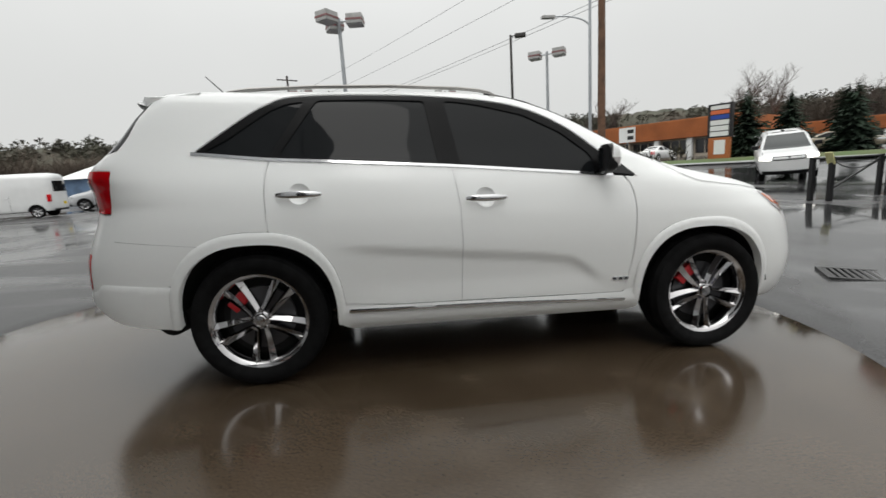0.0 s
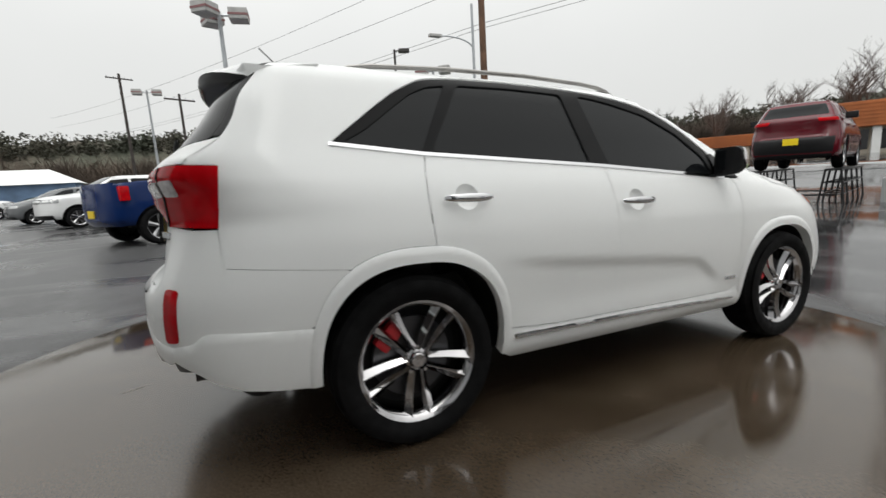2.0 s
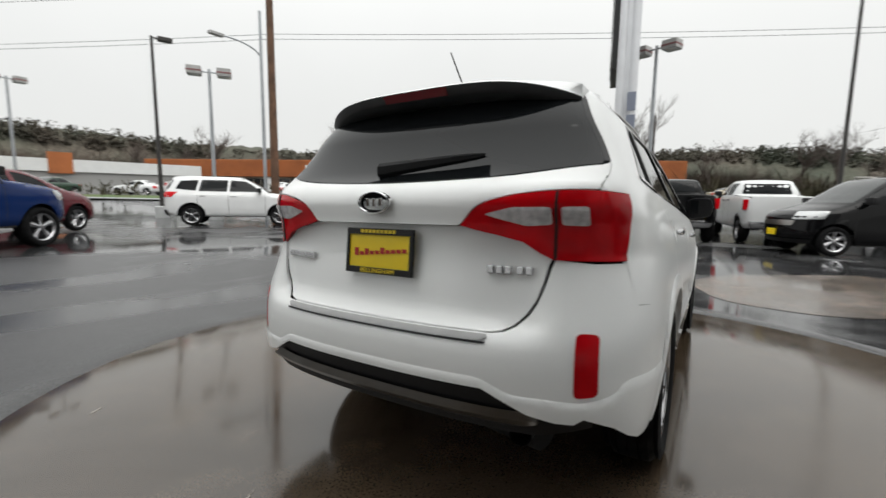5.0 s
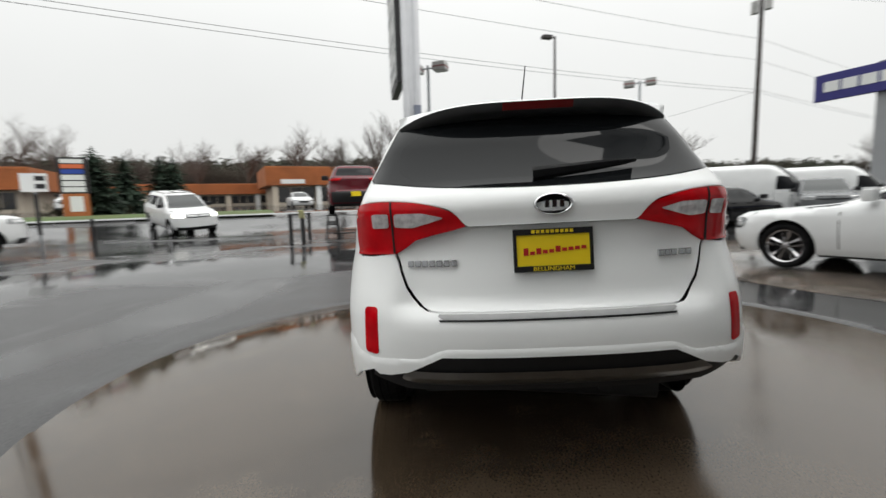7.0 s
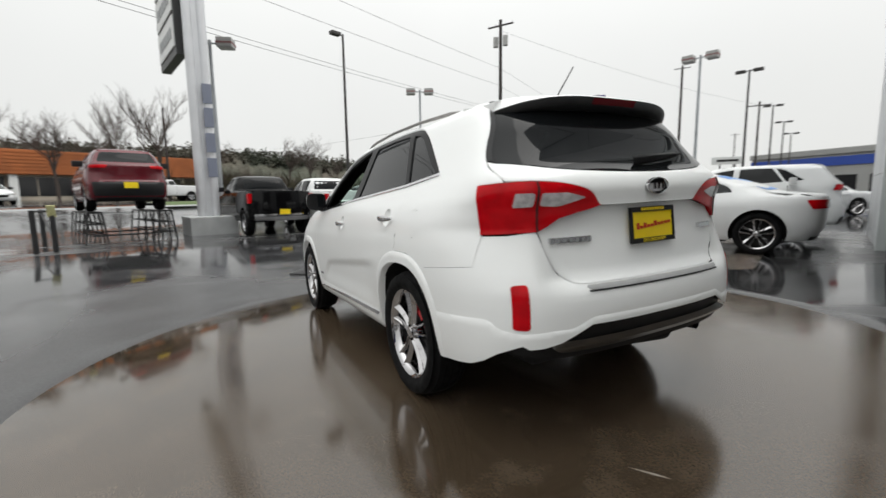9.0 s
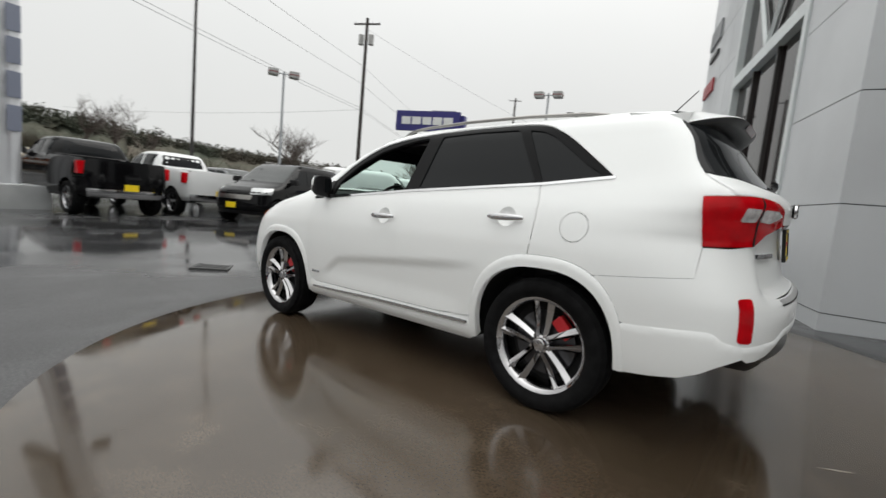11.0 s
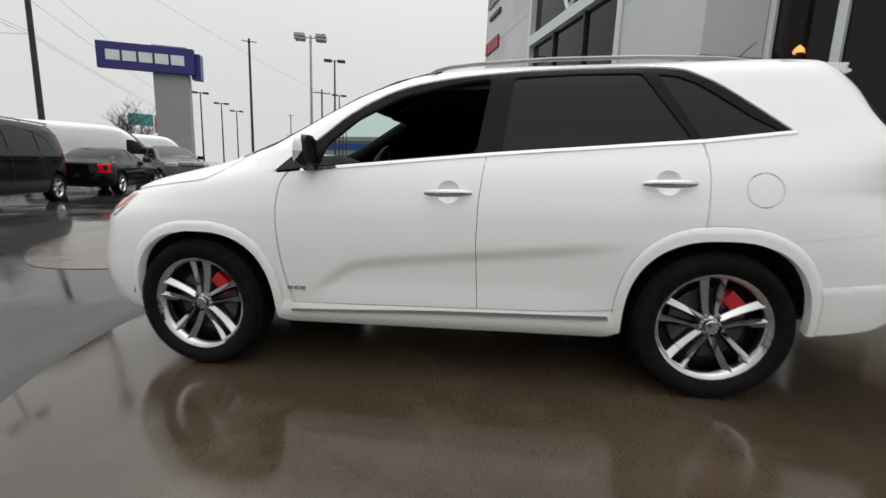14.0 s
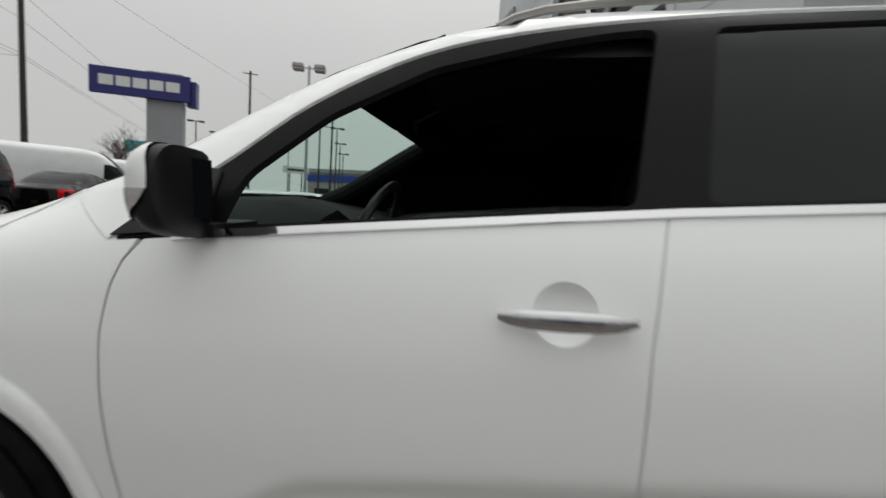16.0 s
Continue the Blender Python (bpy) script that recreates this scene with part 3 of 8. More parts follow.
# ---- the white sport utility vehicle ----
suv = thing("suv", "white midsize sport utility vehicle on wet concrete, driver window open", "car", TILT)
BODY = Shell(
    w=[(0.28, 0.84), (0.30, 0.872), (0.36, 0.898), (0.45, 0.915), (0.60, 0.932), (0.75, 0.940), (0.88, 0.934), (1.0, 0.914), (1.1, 0.886), (1.19, 0.846),
       (1.28, 0.802), (1.40, 0.748), (1.50, 0.702), (1.58, 0.662), (1.62, 0.628), (1.645, 0.570), (1.66, 0.465), (1.668, 0.34), (1.672, 0.002)],
    xr=[(0.28, -2.24), (0.34, -2.30), (0.45, -2.345), (0.55, -2.370), (0.65, -2.382), (0.715, -2.380), (0.785, -2.364), (0.85, -2.342), (0.95, -2.315), (1.09, -2.305),
        (1.16, -2.315), (1.22, -2.285), (1.26, -2.225), (1.38, -2.120), (1.49, -2.050), (1.575, -1.980), (1.62, -1.947), (1.645, -1.895), (1.66, -1.75), (1.672, -1.2)],
    xf=[(0.28, 2.14), (0.36, 2.19), (0.60, 2.255), (0.80, 2.25), (0.90, 2.19), (0.97, 2.10), (1.02, 2.00), (1.06, 1.87), (1.10, 1.68), (1.145, 1.45), (1.18, 1.31), (1.21, 1.20), (1.24, 1.10), (1.30, 0.965), (1.405, 0.76),
        (1.45, 0.67), (1.50, 0.56), (1.55, 0.42), (1.60, 0.25), (1.62, 0.14), (1.645, -0.02), (1.66, -0.22), (1.672, -0.5)],
    pr=[(0.28, 16), (0.45, 14), (0.62, 11.5), (0.76, 10.5), (1.0, 9.5), (1.10, 12), (1.20, 17), (1.27, 24), (1.62, 28), (1.65, 12), (1.672, 5)],
    pf=[(0.28, 17), (0.45, 16), (0.70, 12), (0.80, 10.5), (0.88, 10), (0.95, 9), (1.0, 9), (1.06, 9), (1.10, 9), (1.145, 9.5), (1.18, 11), (1.21, 14), (1.3, 16), (1.6, 15), (1.64, 9), (1.672, 5)], mid=-0.5,
    ledge=[(0.28, 0.0), (0.70, 0.0), (0.75, 0.024), (0.785, 0.056), (0.83, 0.048), (0.95, 0.022), (1.09, 0.0), (1.672, 0.0)])
BELT = [(-1.63, 1.285), (-1.25, 1.247), (-0.24, 1.19), (0.66, 1.12), (0.87, 1.10)]
DLO_TOP = curve2([(-1.63, 1.285), (-1.49, 1.395), (-1.345, 1.505), (-1.25, 1.56), (-1.16, 1.598), (-0.98, 1.617), (-0.69, 1.62), (-0.37, 1.61), (-0.02, 1.578), (0.25, 1.52), (0.48, 1.407), (0.64, 1.28), (0.76, 1.19), (0.87, 1.10)], 4)
belt_z = lerp_table(BELT)
WZ = 0.37
ARCH_OUT = {-1: (-1.325, 0.458, 0.492), 1: (1.318, 0.463, 0.475)}
ARCH_IN = {-1: (-1.325, 0.413, 0.426), 1: (1.318, 0.418, 0.418)}


def arch(end, dims, a0, a1, n=24):
    """A slightly squared wheel-arch line round the rear (-1) or front (1) wheel."""
    cx, rx, rz = dims[end]
    out = []
    for k in range(n + 1):
        t = radians(a0 + (a1 - a0) * k / n)
        c, s_ = math.cos(t), math.sin(t)
        out.append((cx + rx * math.copysign(abs(c) ** 0.8, c), WZ + rz * math.copysign(abs(s_) ** 0.8, s_)))
    return out


def belt_line(x0, x1, n=14, up=0.0):
    return [(x0 + (x1 - x0) * k / n, belt_z(x0 + (x1 - x0) * k / n) + up) for k in range(n + 1)]


def edge_line(front, frac, za, zb, n=16):
    return [(BODY.x_at(za + (zb - za) * k / n, frac(za + (zb - za) * k / n) if callable(frac) else frac, front), za + (zb - za) * k / n) for k in range(n + 1)]


def corner_frac(z):
    """How far round the tail the flank reaches: further up it stays closer to the side."""
    return 0.90 + 0.066 * sstep(1.18, 1.30, z) - 0.016 * sstep(1.34, 1.50, z)


def crease(x, z):
    """The soft sculpted step low on the doors and the shoulder that swells round the rear wheel."""
    d = 0.0
    zc = 0.655 + 0.088 * (0.2 - x) if x < 0.2 else 0.655 - 0.03 * (x - 0.2) / 0.25 - 0.10 * sstep(0.42, 0.66, x)
    f = sstep(-1.0, -0.6, x) * (1 - sstep(0.55, 0.72, x))
    d -= 0.017 * f * sstep(zc + 0.022, zc - 0.022, z) * sstep(0.40, 0.56, z) if z < zc + 0.03 else 0.0
    return d


body_poly = ([(-1.2455, 0.862), (-1.2525, 0.94), (-1.2585, 1.068), (-1.2545, 1.157), (-1.235, 1.246)] + belt_line(-1.236, -1.63, 8)[1:] + DLO_TOP[1:] + [(0.93, 1.135)]
             + edge_line(True, 0.90, 1.20, 1.63) + [(-0.2, 1.632), (-1.0, 1.632)] + edge_line(False, corner_frac, 1.63, 1.205)
             + [(-2.032, 1.200), (-2.048, 0.975), (-2.036, 0.838), (-1.9, 0.825), (-1.618, 0.798)]
             + arch(-1, ARCH_OUT, 123.2, 84.0, 12))
fuel_c, fuel_r = (-1.483, 1.024), 0.078
fuel_hole = arc(*fuel_c, fuel_r, fuel_r, 0, 345, 23)
door_f = [(x, z - 0.004) for x, z in belt_line(-0.238, 0.785)] + [(0.820, 1.06), (0.838, 1.01), (0.850, 0.92), (0.848, 0.80), (0.836, 0.66), (0.822, 0.56), (0.800, 0.46), (0.784, 0.405), (0.4, 0.408), (-0.203, 0.415), (-0.195, 0.75), (-0.203, 0.95), (-0.222, 1.10)]
door_r = [(-0.2055, 0.415), (-0.1975, 0.75), (-0.2055, 0.95), (-0.2245, 1.10), (-0.2405, 1.186)] + [(x, z - 0.004) for x, z in belt_line(-0.243, -1.231)][1:] + [(-1.252, 1.157), (-1.256, 1.068), (-1.250, 0.94), (-1.243, 0.862)] + arch(-1, ARCH_OUT, 83.0, 5, 20) + [(-0.6, 0.418)]
fender = ([(0.798, 1.104), (0.871, 1.098), (0.931, 1.1335), (1.0435, 1.1975), (1.10, 1.170), (1.2, 1.098), (1.29, 1.058), (1.64, 1.020), (1.80, 0.993)] + edge_line(True, 0.80, 0.968, 0.30) + [(1.80, 0.292)]
          + arch(1, ARCH_OUT, -5, 175, 32) + [(0.790, 0.408), (0.806, 0.46), (0.828, 0.56), (0.842, 0.66), (0.854, 0.80), (0.856, 0.92), (0.844, 1.01), (0.826, 1.06)])
rocker = [(-0.867, 0.436), (-0.885, 0.36), (-0.893, 0.315), (-0.84, 0.288), (0.845, 0.288), (0.885, 0.305), (0.876, 0.36), (0.858, 0.433), (0.790, 0.4035), (0.4, 0.4045), (-0.2, 0.4115), (-0.6, 0.4145)]
SPLIT = 0.552
skirt_line = curve2([(-1.769, 0.592), (-1.80, 0.593), (-1.95, 0.604), (-2.08, 0.612), (-2.125, 0.605), (-2.165, 0.574), (BODY.x_at(SPLIT, 0.82, False), SPLIT)], 5)
bumper_side = ([(-1.6195, 0.7976), (-1.9, 0.8246), (-2.0365, 0.8376), (-2.0505, 0.973)] + edge_line(False, 0.82, 0.972, SPLIT, 22)
               + skirt_line[::-1][1:] + arch(-1, ARCH_OUT, 157.5, 124, 14))
bumper_skirt = (skirt_line + edge_line(False, 0.82, SPLIT, 0.50, 4)[1:]
                + [(-2.15, 0.462), (-2.085, 0.420), (-2.01, 0.388), (-1.90, 0.368), (-1.765, 0.352)] + arch(-1, ARCH_OUT, 181, 158.5, 10))
quarter_glass = [(-1.235, 1.262), (-1.055, 1.577), (-1.15, 1.562), (-1.24, 1.522), (-1.34, 1.45), (-1.47, 1.352), (-1.575, 1.294)]
rear_glass = [(-0.310, 1.207), (-0.368, 1.578), (-0.69, 1.588), (-0.985, 1.583), (-1.192, 1.261)]
front_glass = [(-0.186, 1.200), (0.635, 1.136), (0.60, 1.245), (0.44, 1.378), (0.22, 1.488), (-0.03, 1.547), (-0.16, 1.569), (-0.252, 1.577)]
lamp_poly_rear = curve2([(0.345, 1.088), (0.41, 1.152), (0.52, 1.185), (0.64, 1.200), (0.72, 1.203)], 5)


def bowl_at(hx, hz):
    return arc(hx, hz + 0.004, 0.058, 0.056, 0, 348, 29)


def ring_flare(end):
    """The wheel-arch flare, a raised band with a rolled inner lip."""
    a0, a1 = (-4, 181) if end < 0 else (-3, 185)
    return arch(end, ARCH_OUT, a0, a1, 44) + arch(end, ARCH_IN, a1, a0, 44)


for s, nm in ((1, "left"), (-1, "right")):
    def side_panel(name, poly, material, holes=(), off=0.0, step=0.045, edge=0.012, label="", parent=suv, gap=0.0006, s=s):
        p = BODY.patch("side", shrink(poly, gap) if gap else poly, holes, step, off, edge, side=s)
        return panel(name, p, material, parent, label)
    side_panel("body_side", body_poly, M_WHITE, holes=[fuel_hole] if s > 0 else [], gap=0.0015)
    side_panel("front_door", door_f, M_WHITE, off=crease, holes=[bowl_at(-0.058, 1.003)], step=0.024)
    side_panel("rear_door", door_r, M_WHITE, off=crease, holes=[bowl_at(-1.077, 1.052)], step=0.024)
    side_panel("fender", fender, M_WHITE)
    side_panel("pillar_base", [(0.855, 1.085), (0.93, 1.118), (1.05, 1.180), (1.04, 1.212), (0.92, 1.150), (0.85, 1.115)], M_WHITE, off=-0.004, step=0.03, edge=0, gap=0)
    side_panel("rocker_panel", rocker, M_WHITE, off=lambda x, z: 0.012 * sstep(0.41, 0.37, z) if z < 0.41 else 0.0, step=0.03)
    for end in (-1, 1):
        def flare_off(x, z, end=end):
            cx, rx, rz = ARCH_OUT[end]
            r = (abs((x - cx) / rx) ** 2.5 + abs((z - WZ) / rz) ** 2.5) ** 0.4
            return 0.003 + 0.008 * sstep(1.0, 0.972, r)
        side_panel("wheel_arch_flare", ring_flare(end), M_WHITE, off=flare_off, step=0.016, edge=0.05, gap=0)
    if s > 0:
        side_panel("fuel_flap", arc(*fuel_c, fuel_r - 0.004, fuel_r - 0.004, 0, 345, 23), M_WHITE, gap=0)
    holes = [round_poly(quarter_glass, 0.02), round_poly(rear_glass, 0.025), round_poly(front_glass, 0.03)]
    frame_poly = belt_line(-1.625, 0.86, 24, 0.002)[::-1] + [(x, z - 0.003) for x, z in DLO_TOP[1:-1]]
    side_panel("window_frame", frame_poly, M_GLOSSBLACK, holes=holes, off=-0.004, step=0.035, edge=0.02, gap=0.001, label="gloss black window surround")
    side_panel("quarter_window", round_poly(quarter_glass, 0.02), M_GLASS_DARK, off=-0.012, gap=-0.004, edge=0, label="dark tinted quarter glass")
    side_panel("rear_door_window", round_poly(rear_glass, 0.025), M_GLASS_DARK, off=-0.012, gap=-0.004, edge=0, label="dark tinted door glass")
    if s < 0:
        side_panel("front_door_window", round_poly(front_glass, 0.03), M_GLASS_DARK, off=-0.012, gap=-0.004, edge=0, label="dark tinted door glass")
    strip = belt_line(-1.635, 0.72, 24, 0.004) + belt_line(-1.635, 0.72, 24, -0.010)[::-1]
    side_panel("belt_molding", strip, M_CHROME, off=0.006, step=0.05, edge=0.012, gap=0, label="bright chrome strip under the windows")
    sill = [(-0.85, 0.393), (0.0, 0.383), (0.80, 0.360), (0.805, 0.370), (0.0, 0.394), (-0.845, 0.404)]
    side_panel("sill_molding", sill, M_CHROME, off=0.022, step=0.06, edge=0.02, gap=0, label="chrome strip along the sill")
    # door handles with a shallow bowl behind each
    for hx, hz in ((-1.077, 1.052), (-0.058, 1.003)):
        bowl = bowl_at(hx, hz)
        side_panel("handle_bowl", bowl, M_WHITE, off=lambda x, z, hx=hx, hz=hz: -0.024 * max(0.0, 1 - ((x - hx) / 0.058) ** 2 - ((z - hz - 0.004) / 0.056) ** 2) ** 0.8, step=0.012, edge=0, gap=0)
        bm = bmesh.new()
        rows = []
        for k in range(13):
            u = k / 12
            x = hx - 0.118 + 0.236 * u
            e = math.sin(math.pi * min(max(u, 0.015), 0.985)) ** 0.28
            p, n = BODY.cast((x, 3 * s, hz + 0.006 - 0.012 * u * 0), (0, -s, 0))
            y = p[1] + s * (0.006 + 0.030 * e)
            rows.append([bm.verts.new((x, y + s * 0.010 * e * math.cos(a), hz + 0.019 * e * math.sin(a))) for a in [2 * math.pi * j / 10 for j in range(10)]])
        for a, b in zip(rows, rows[1:]):
            for i in range(10):
                bm.faces.new((a[i], a[(i + 1) % 10], b[(i + 1) % 10], b[i]))
        bm.faces.new(rows[0]); bm.faces.new(rows[-1])
        bmesh.ops.recalc_face_normals(bm, faces=bm.faces)
        part("door_handle", bm, M_CHROME, suv, "chrome pull handle", smooth=True, angle=50)
    head = round_poly([(1.77, 0.984), (1.87, 0.962), (1.985, 0.885), (1.95, 0.84), (1.85, 0.895)], 0.02)
    hl = side_panel("headlight", head, M_CLEARLENS, off=0.006, step=0.03, gap=0)
    side_panel("turn_signal", round_poly([(1.80, 0.966), (1.875, 0.945), (1.955, 0.885), (1.86, 0.905)], 0.01), M_AMBER, off=0.010, step=0.03, gap=0, edge=0.005, parent=hl, label="amber corner lens")

# front badge on each front door
for s in (1, -1):
    for k, (a, b) in enumerate(((0.0, 0.028), (0.036, 0.028), (0.072, 0.030))):
        x = 0.815 - a - b / 2
        p, n = BODY.cast((x, 3 * s, 0.492), (0, -s, 0))
        bm = bmesh.new()
        box(bm, x - b / 2, p[1] - 0.004 if s > 0 else p[1] - 0.005, 0.483, x + b / 2, p[1] + 0.005 if s > 0 else p[1] + 0.004, 0.502)
        part("badge_letter", bm, M_CHROME, suv, bevel=0.0015)

# rear bumper, liftgate and lamps
pad_rear = lambda z, f=0.82: BODY.w(z) * f
gate_side = [(0.648, 0.985), (0.638, 0.957), (0.624, 0.90), (0.604, 0.843), (0.578, 0.800), (0.547, 0.768), (0.515, 0.752), (0.475, 0.746)]
zb = [SPLIT + (0.972 - SPLIT) * k / 20 for k in range(21)]
zlow = [0.50 + (SPLIT - 0.50) * k / 4 for k in range(5)]
lower_cut = [(-0.68, 0.484), (-0.60, 0.503), (-0.46, 0.572), (0.46, 0.572), (0.60, 0.503), (0.68, 0.484)]


def lip_z(y):
    """Height of the raised line over the valance."""
    return 0.606 - 0.046 * sstep(0.43, 0.57, abs(y)) - 0.008 * sstep(0.60, 0.75, abs(y))


lip = [(y, lip_z(y)) for y in [0.74 * k / 24 for k in range(-24, 25)]]
bump_poly = ([(pad_rear(z), z) for z in zb] + gate_side + [(-y, z) for y, z in gate_side[::-1]] + [(-pad_rear(z), z) for z in zb[::-1]] + lip)
lip_poly = ([(-pad_rear(z), z) for z in zlow[::-1]] + [(-0.73, 0.482)] + lower_cut + [(0.73, 0.482)] + [(pad_rear(z), z) for z in zlow] + lip[::-1])


def stand_proud(line):
    """The lower part of the bumper rises from the line to stand proud of the upper one."""
    xs, zs = zip(*sorted(line))
    return lambda a, z: 0.006 * sstep(0.0005, 0.005, float(np.interp(a, xs, zs)) - z)


p_b = BODY.patch("rear", bump_poly, (), 0.03, 0.0, 0.012)
p_k = BODY.patch("rear", lip_poly, (), 0.014, stand_proud(lip + [(-pad_rear(SPLIT), SPLIT), (pad_rear(SPLIT), SPLIT)]), 0.012)
sides = [BODY.patch("side", poly, (), 0.02, o_, 0.012, side=s) for s in (1, -1) for poly, o_ in ((bumper_side, 0.0), (bumper_skirt, stand_proud(skirt_line)))]
panel("rear_bumper", joined(p_b, p_k, *sides), M_WHITE, suv)
gate_low = [(0.637, 0.985), (0.56, 1.045), (0.47, 1.062), (0.40, 1.078), (0.36, 1.082), (-0.36, 1.082), (-0.40, 1.078), (-0.47, 1.062), (-0.56, 1.045), (-0.637, 0.985)] + [(-(y - 0.011), z + 0.006) for y, z in gate_side[1:]] + [((y - 0.011), z + 0.006) for y, z in gate_side[::-1][:-1]]
panel("liftgate_lower", BODY.patch("rear", gate_low, (), 0.03, lambda y, z: -0.028 * sstep(0.86, 1.06, z) * (1 - sstep(0.50, 0.62, abs(y))) - 0.006, 0.012), M_WHITE, suv)
glass_bottom = curve2([(-0.745, 1.299), (-0.5, 1.262), (-0.25, 1.246), (0, 1.241), (0.25, 1.246), (0.5, 1.262), (0.745, 1.299)], 4)
gate_edge = [(BODY.w(z) * corner_frac(z) - 0.002, z) for z in (1.304, 1.285, 1.265, 1.245, 1.225, 1.210)]
gate_up = [(y, z - 0.006) for y, z in glass_bottom] + gate_edge + [(y, z + 0.006) for y, z in lamp_poly_rear[::-1]] + [(0.33, 1.087), (-0.33, 1.087)] + [(-y, z + 0.006) for y, z in lamp_poly_rear] + [(-y, z) for y, z in gate_edge[::-1]]
panel("liftgate_upper", BODY.patch("rear", gate_up, (), 0.03, 0.0, 0.02), M_WHITE, suv)
gz = [1.31, 1.36, 1.42, 1.48, 1.565]
gy = [BODY.w(z) * corner_frac(z) - 0.016 for z in gz]
glass_poly = [(y, z) for y, z in glass_bottom] + list(zip(gy, gz)) + [(-y, z) for y, z in zip(gy[::-1], gz[::-1])]
panel("rear_window", BODY.patch("rear", glass_poly, (), 0.05, 0.0, 0.01), M_GLASS_DARK, suv, "dark tinted rear window")
for s in (1, -1):
    pil = [(s * (y + 0.001), z) for y, z in zip(gy, gz)] + [(s * BODY.w(1.6) * 0.93, 1.60)] + [(s * BODY.w(z) * corner_frac(z), z) for z in (1.60, 1.55, 1.5, 1.45, 1.4, 1.35, 1.31)]
    panel("rear_pillar", BODY.patch("rear", pil, (), 0.03, 0.0, 0.01), M_BLACK, suv, "thin black edge strip")
    # tail lamp: a rear-facing piece and one that wraps to the flank
    bottom = [(s * 0.74, 0.982), (s * 0.64, 0.984), (s * 0.60, 1.005), (s * 0.55, 1.040), (s * 0.47, 1.060), (s * 0.40, 1.074)]
    zs_l = [0.98 + 0.222 * k / 6 for k in range(7)]
    lr = [(s * y, z) for y, z in lamp_poly_rear] + [(s * BODY.w(z) * 0.895, z) for z in zs_l[::-1]] + bottom
    a = BODY.patch("rear", lr, (), 0.022, 0.006, 0.02)
    sp = edge_line(False, 0.895, 1.202, 0.98, 6) + [(-2.043, 0.98), (-2.027, 1.196)]
    b = BODY.patch("side", sp, (), 0.022, 0.006, 0.02, side=s)
    lamp = panel("tail_lamp", joined(a, b), M_REDLENS, suv, "red wraparound tail lamp with clear centre")
    panel("lens", BODY.patch("rear", round_poly([(s * 0.635, 1.152), (s * 0.635, 1.098), (s * 0.56, 1.092), (s * 0.50, 1.108), (s * 0.43, 1.128), (s * 0.52, 1.150)], 0.012), (), 0.02, 0.011, 0.008), M_CLEARLENS, lamp, "clear reversing lens")
    panel("lens", BODY.patch("rear", round_poly([(s * 0.735, 1.155), (s * 0.735, 1.095), (s * 0.662, 1.097), (s * 0.662, 1.153)], 0.01), (), 0.02, 0.011, 0.008), M_CLEARLENS, lamp, "clear indicator lens")
    panel("lens_seam", BODY.patch("rear", [(s * 0.652, 1.199), (s * 0.645, 1.199), (s * 0.640, 0.986), (s * 0.647, 0.986)], (), 0.03, 0.010, 0.006), M_DARK, lamp)
    fog = round_poly([(s * 0.728, 0.766), (s * 0.788, 0.762), (s * 0.792, 0.572), (s * 0.730, 0.566)], 0.018)
    panel("reflector", BODY.patch("rear", fog, (), 0.025, 0.003, 0.012), M_REDLENS, suv, "red upright bumper reflector")
valance = [(-0.595, 0.511), (-0.455, 0.580), (0.455, 0.580), (0.595, 0.511), (0.79, 0.496), (0.79, 0.445), (0.62, 0.40), (-0.62, 0.40), (-0.79, 0.445), (-0.79, 0.496)]
panel("bumper_valance", BODY.patch("rear", valance, (), 0.04, -0.030, 0.02), M_BLACK, suv, "black textured lower bumper")
skid = [(-0.64, 0.482), (-0.50, 0.478), (0.50, 0.478), (0.64, 0.482), (0.58, 0.440), (0.45, 0.415), (-0.45, 0.415), (-0.58, 0.440)]
panel("skid_plate", BODY.patch("rear", round_poly(skid, 0.02), (), 0.02, lambda y, z: 0.006 - 0.9 * max(0.0, 0.468 - z), 0.03), M_SILVER, suv, "brushed silver skid plate")
stp = [(-0.470, 0.734), (-0.45, 0.722), (0.45, 0.722), (0.470, 0.734), (0.465, 0.741), (-0.465, 0.741)]
panel("step_pad", BODY.patch("rear", stp, (), 0.04, 0.005, 0.012), M_STEPPAD, suv, "grey bumper step pad")
panel("step_trim", BODY.patch("rear", [(-0.468, 0.721), (0.468, 0.721), (0.463, 0.7155), (-0.463, 0.7155)], (), 0.06, 0.004, 0.01), M_BLACK, suv)
for y in (0.235, -0.235, 0.63, -0.63):
    panel("parking_sensor", BODY.patch("rear", arc(y, 0.640, 0.013, 0.013, 0, 330, 11), (), 0.02, 0.002, 0.004), M_WHITE, suv)

# exhaust
bm = bmesh.new()
tube(bm, (-2.02, -0.52, 0.36), (-2.19, -0.54, 0.372), 0.036, 0.040, 20, caps=False)
part("exhaust_tip", bm, M_STEEL, suv, smooth=True)

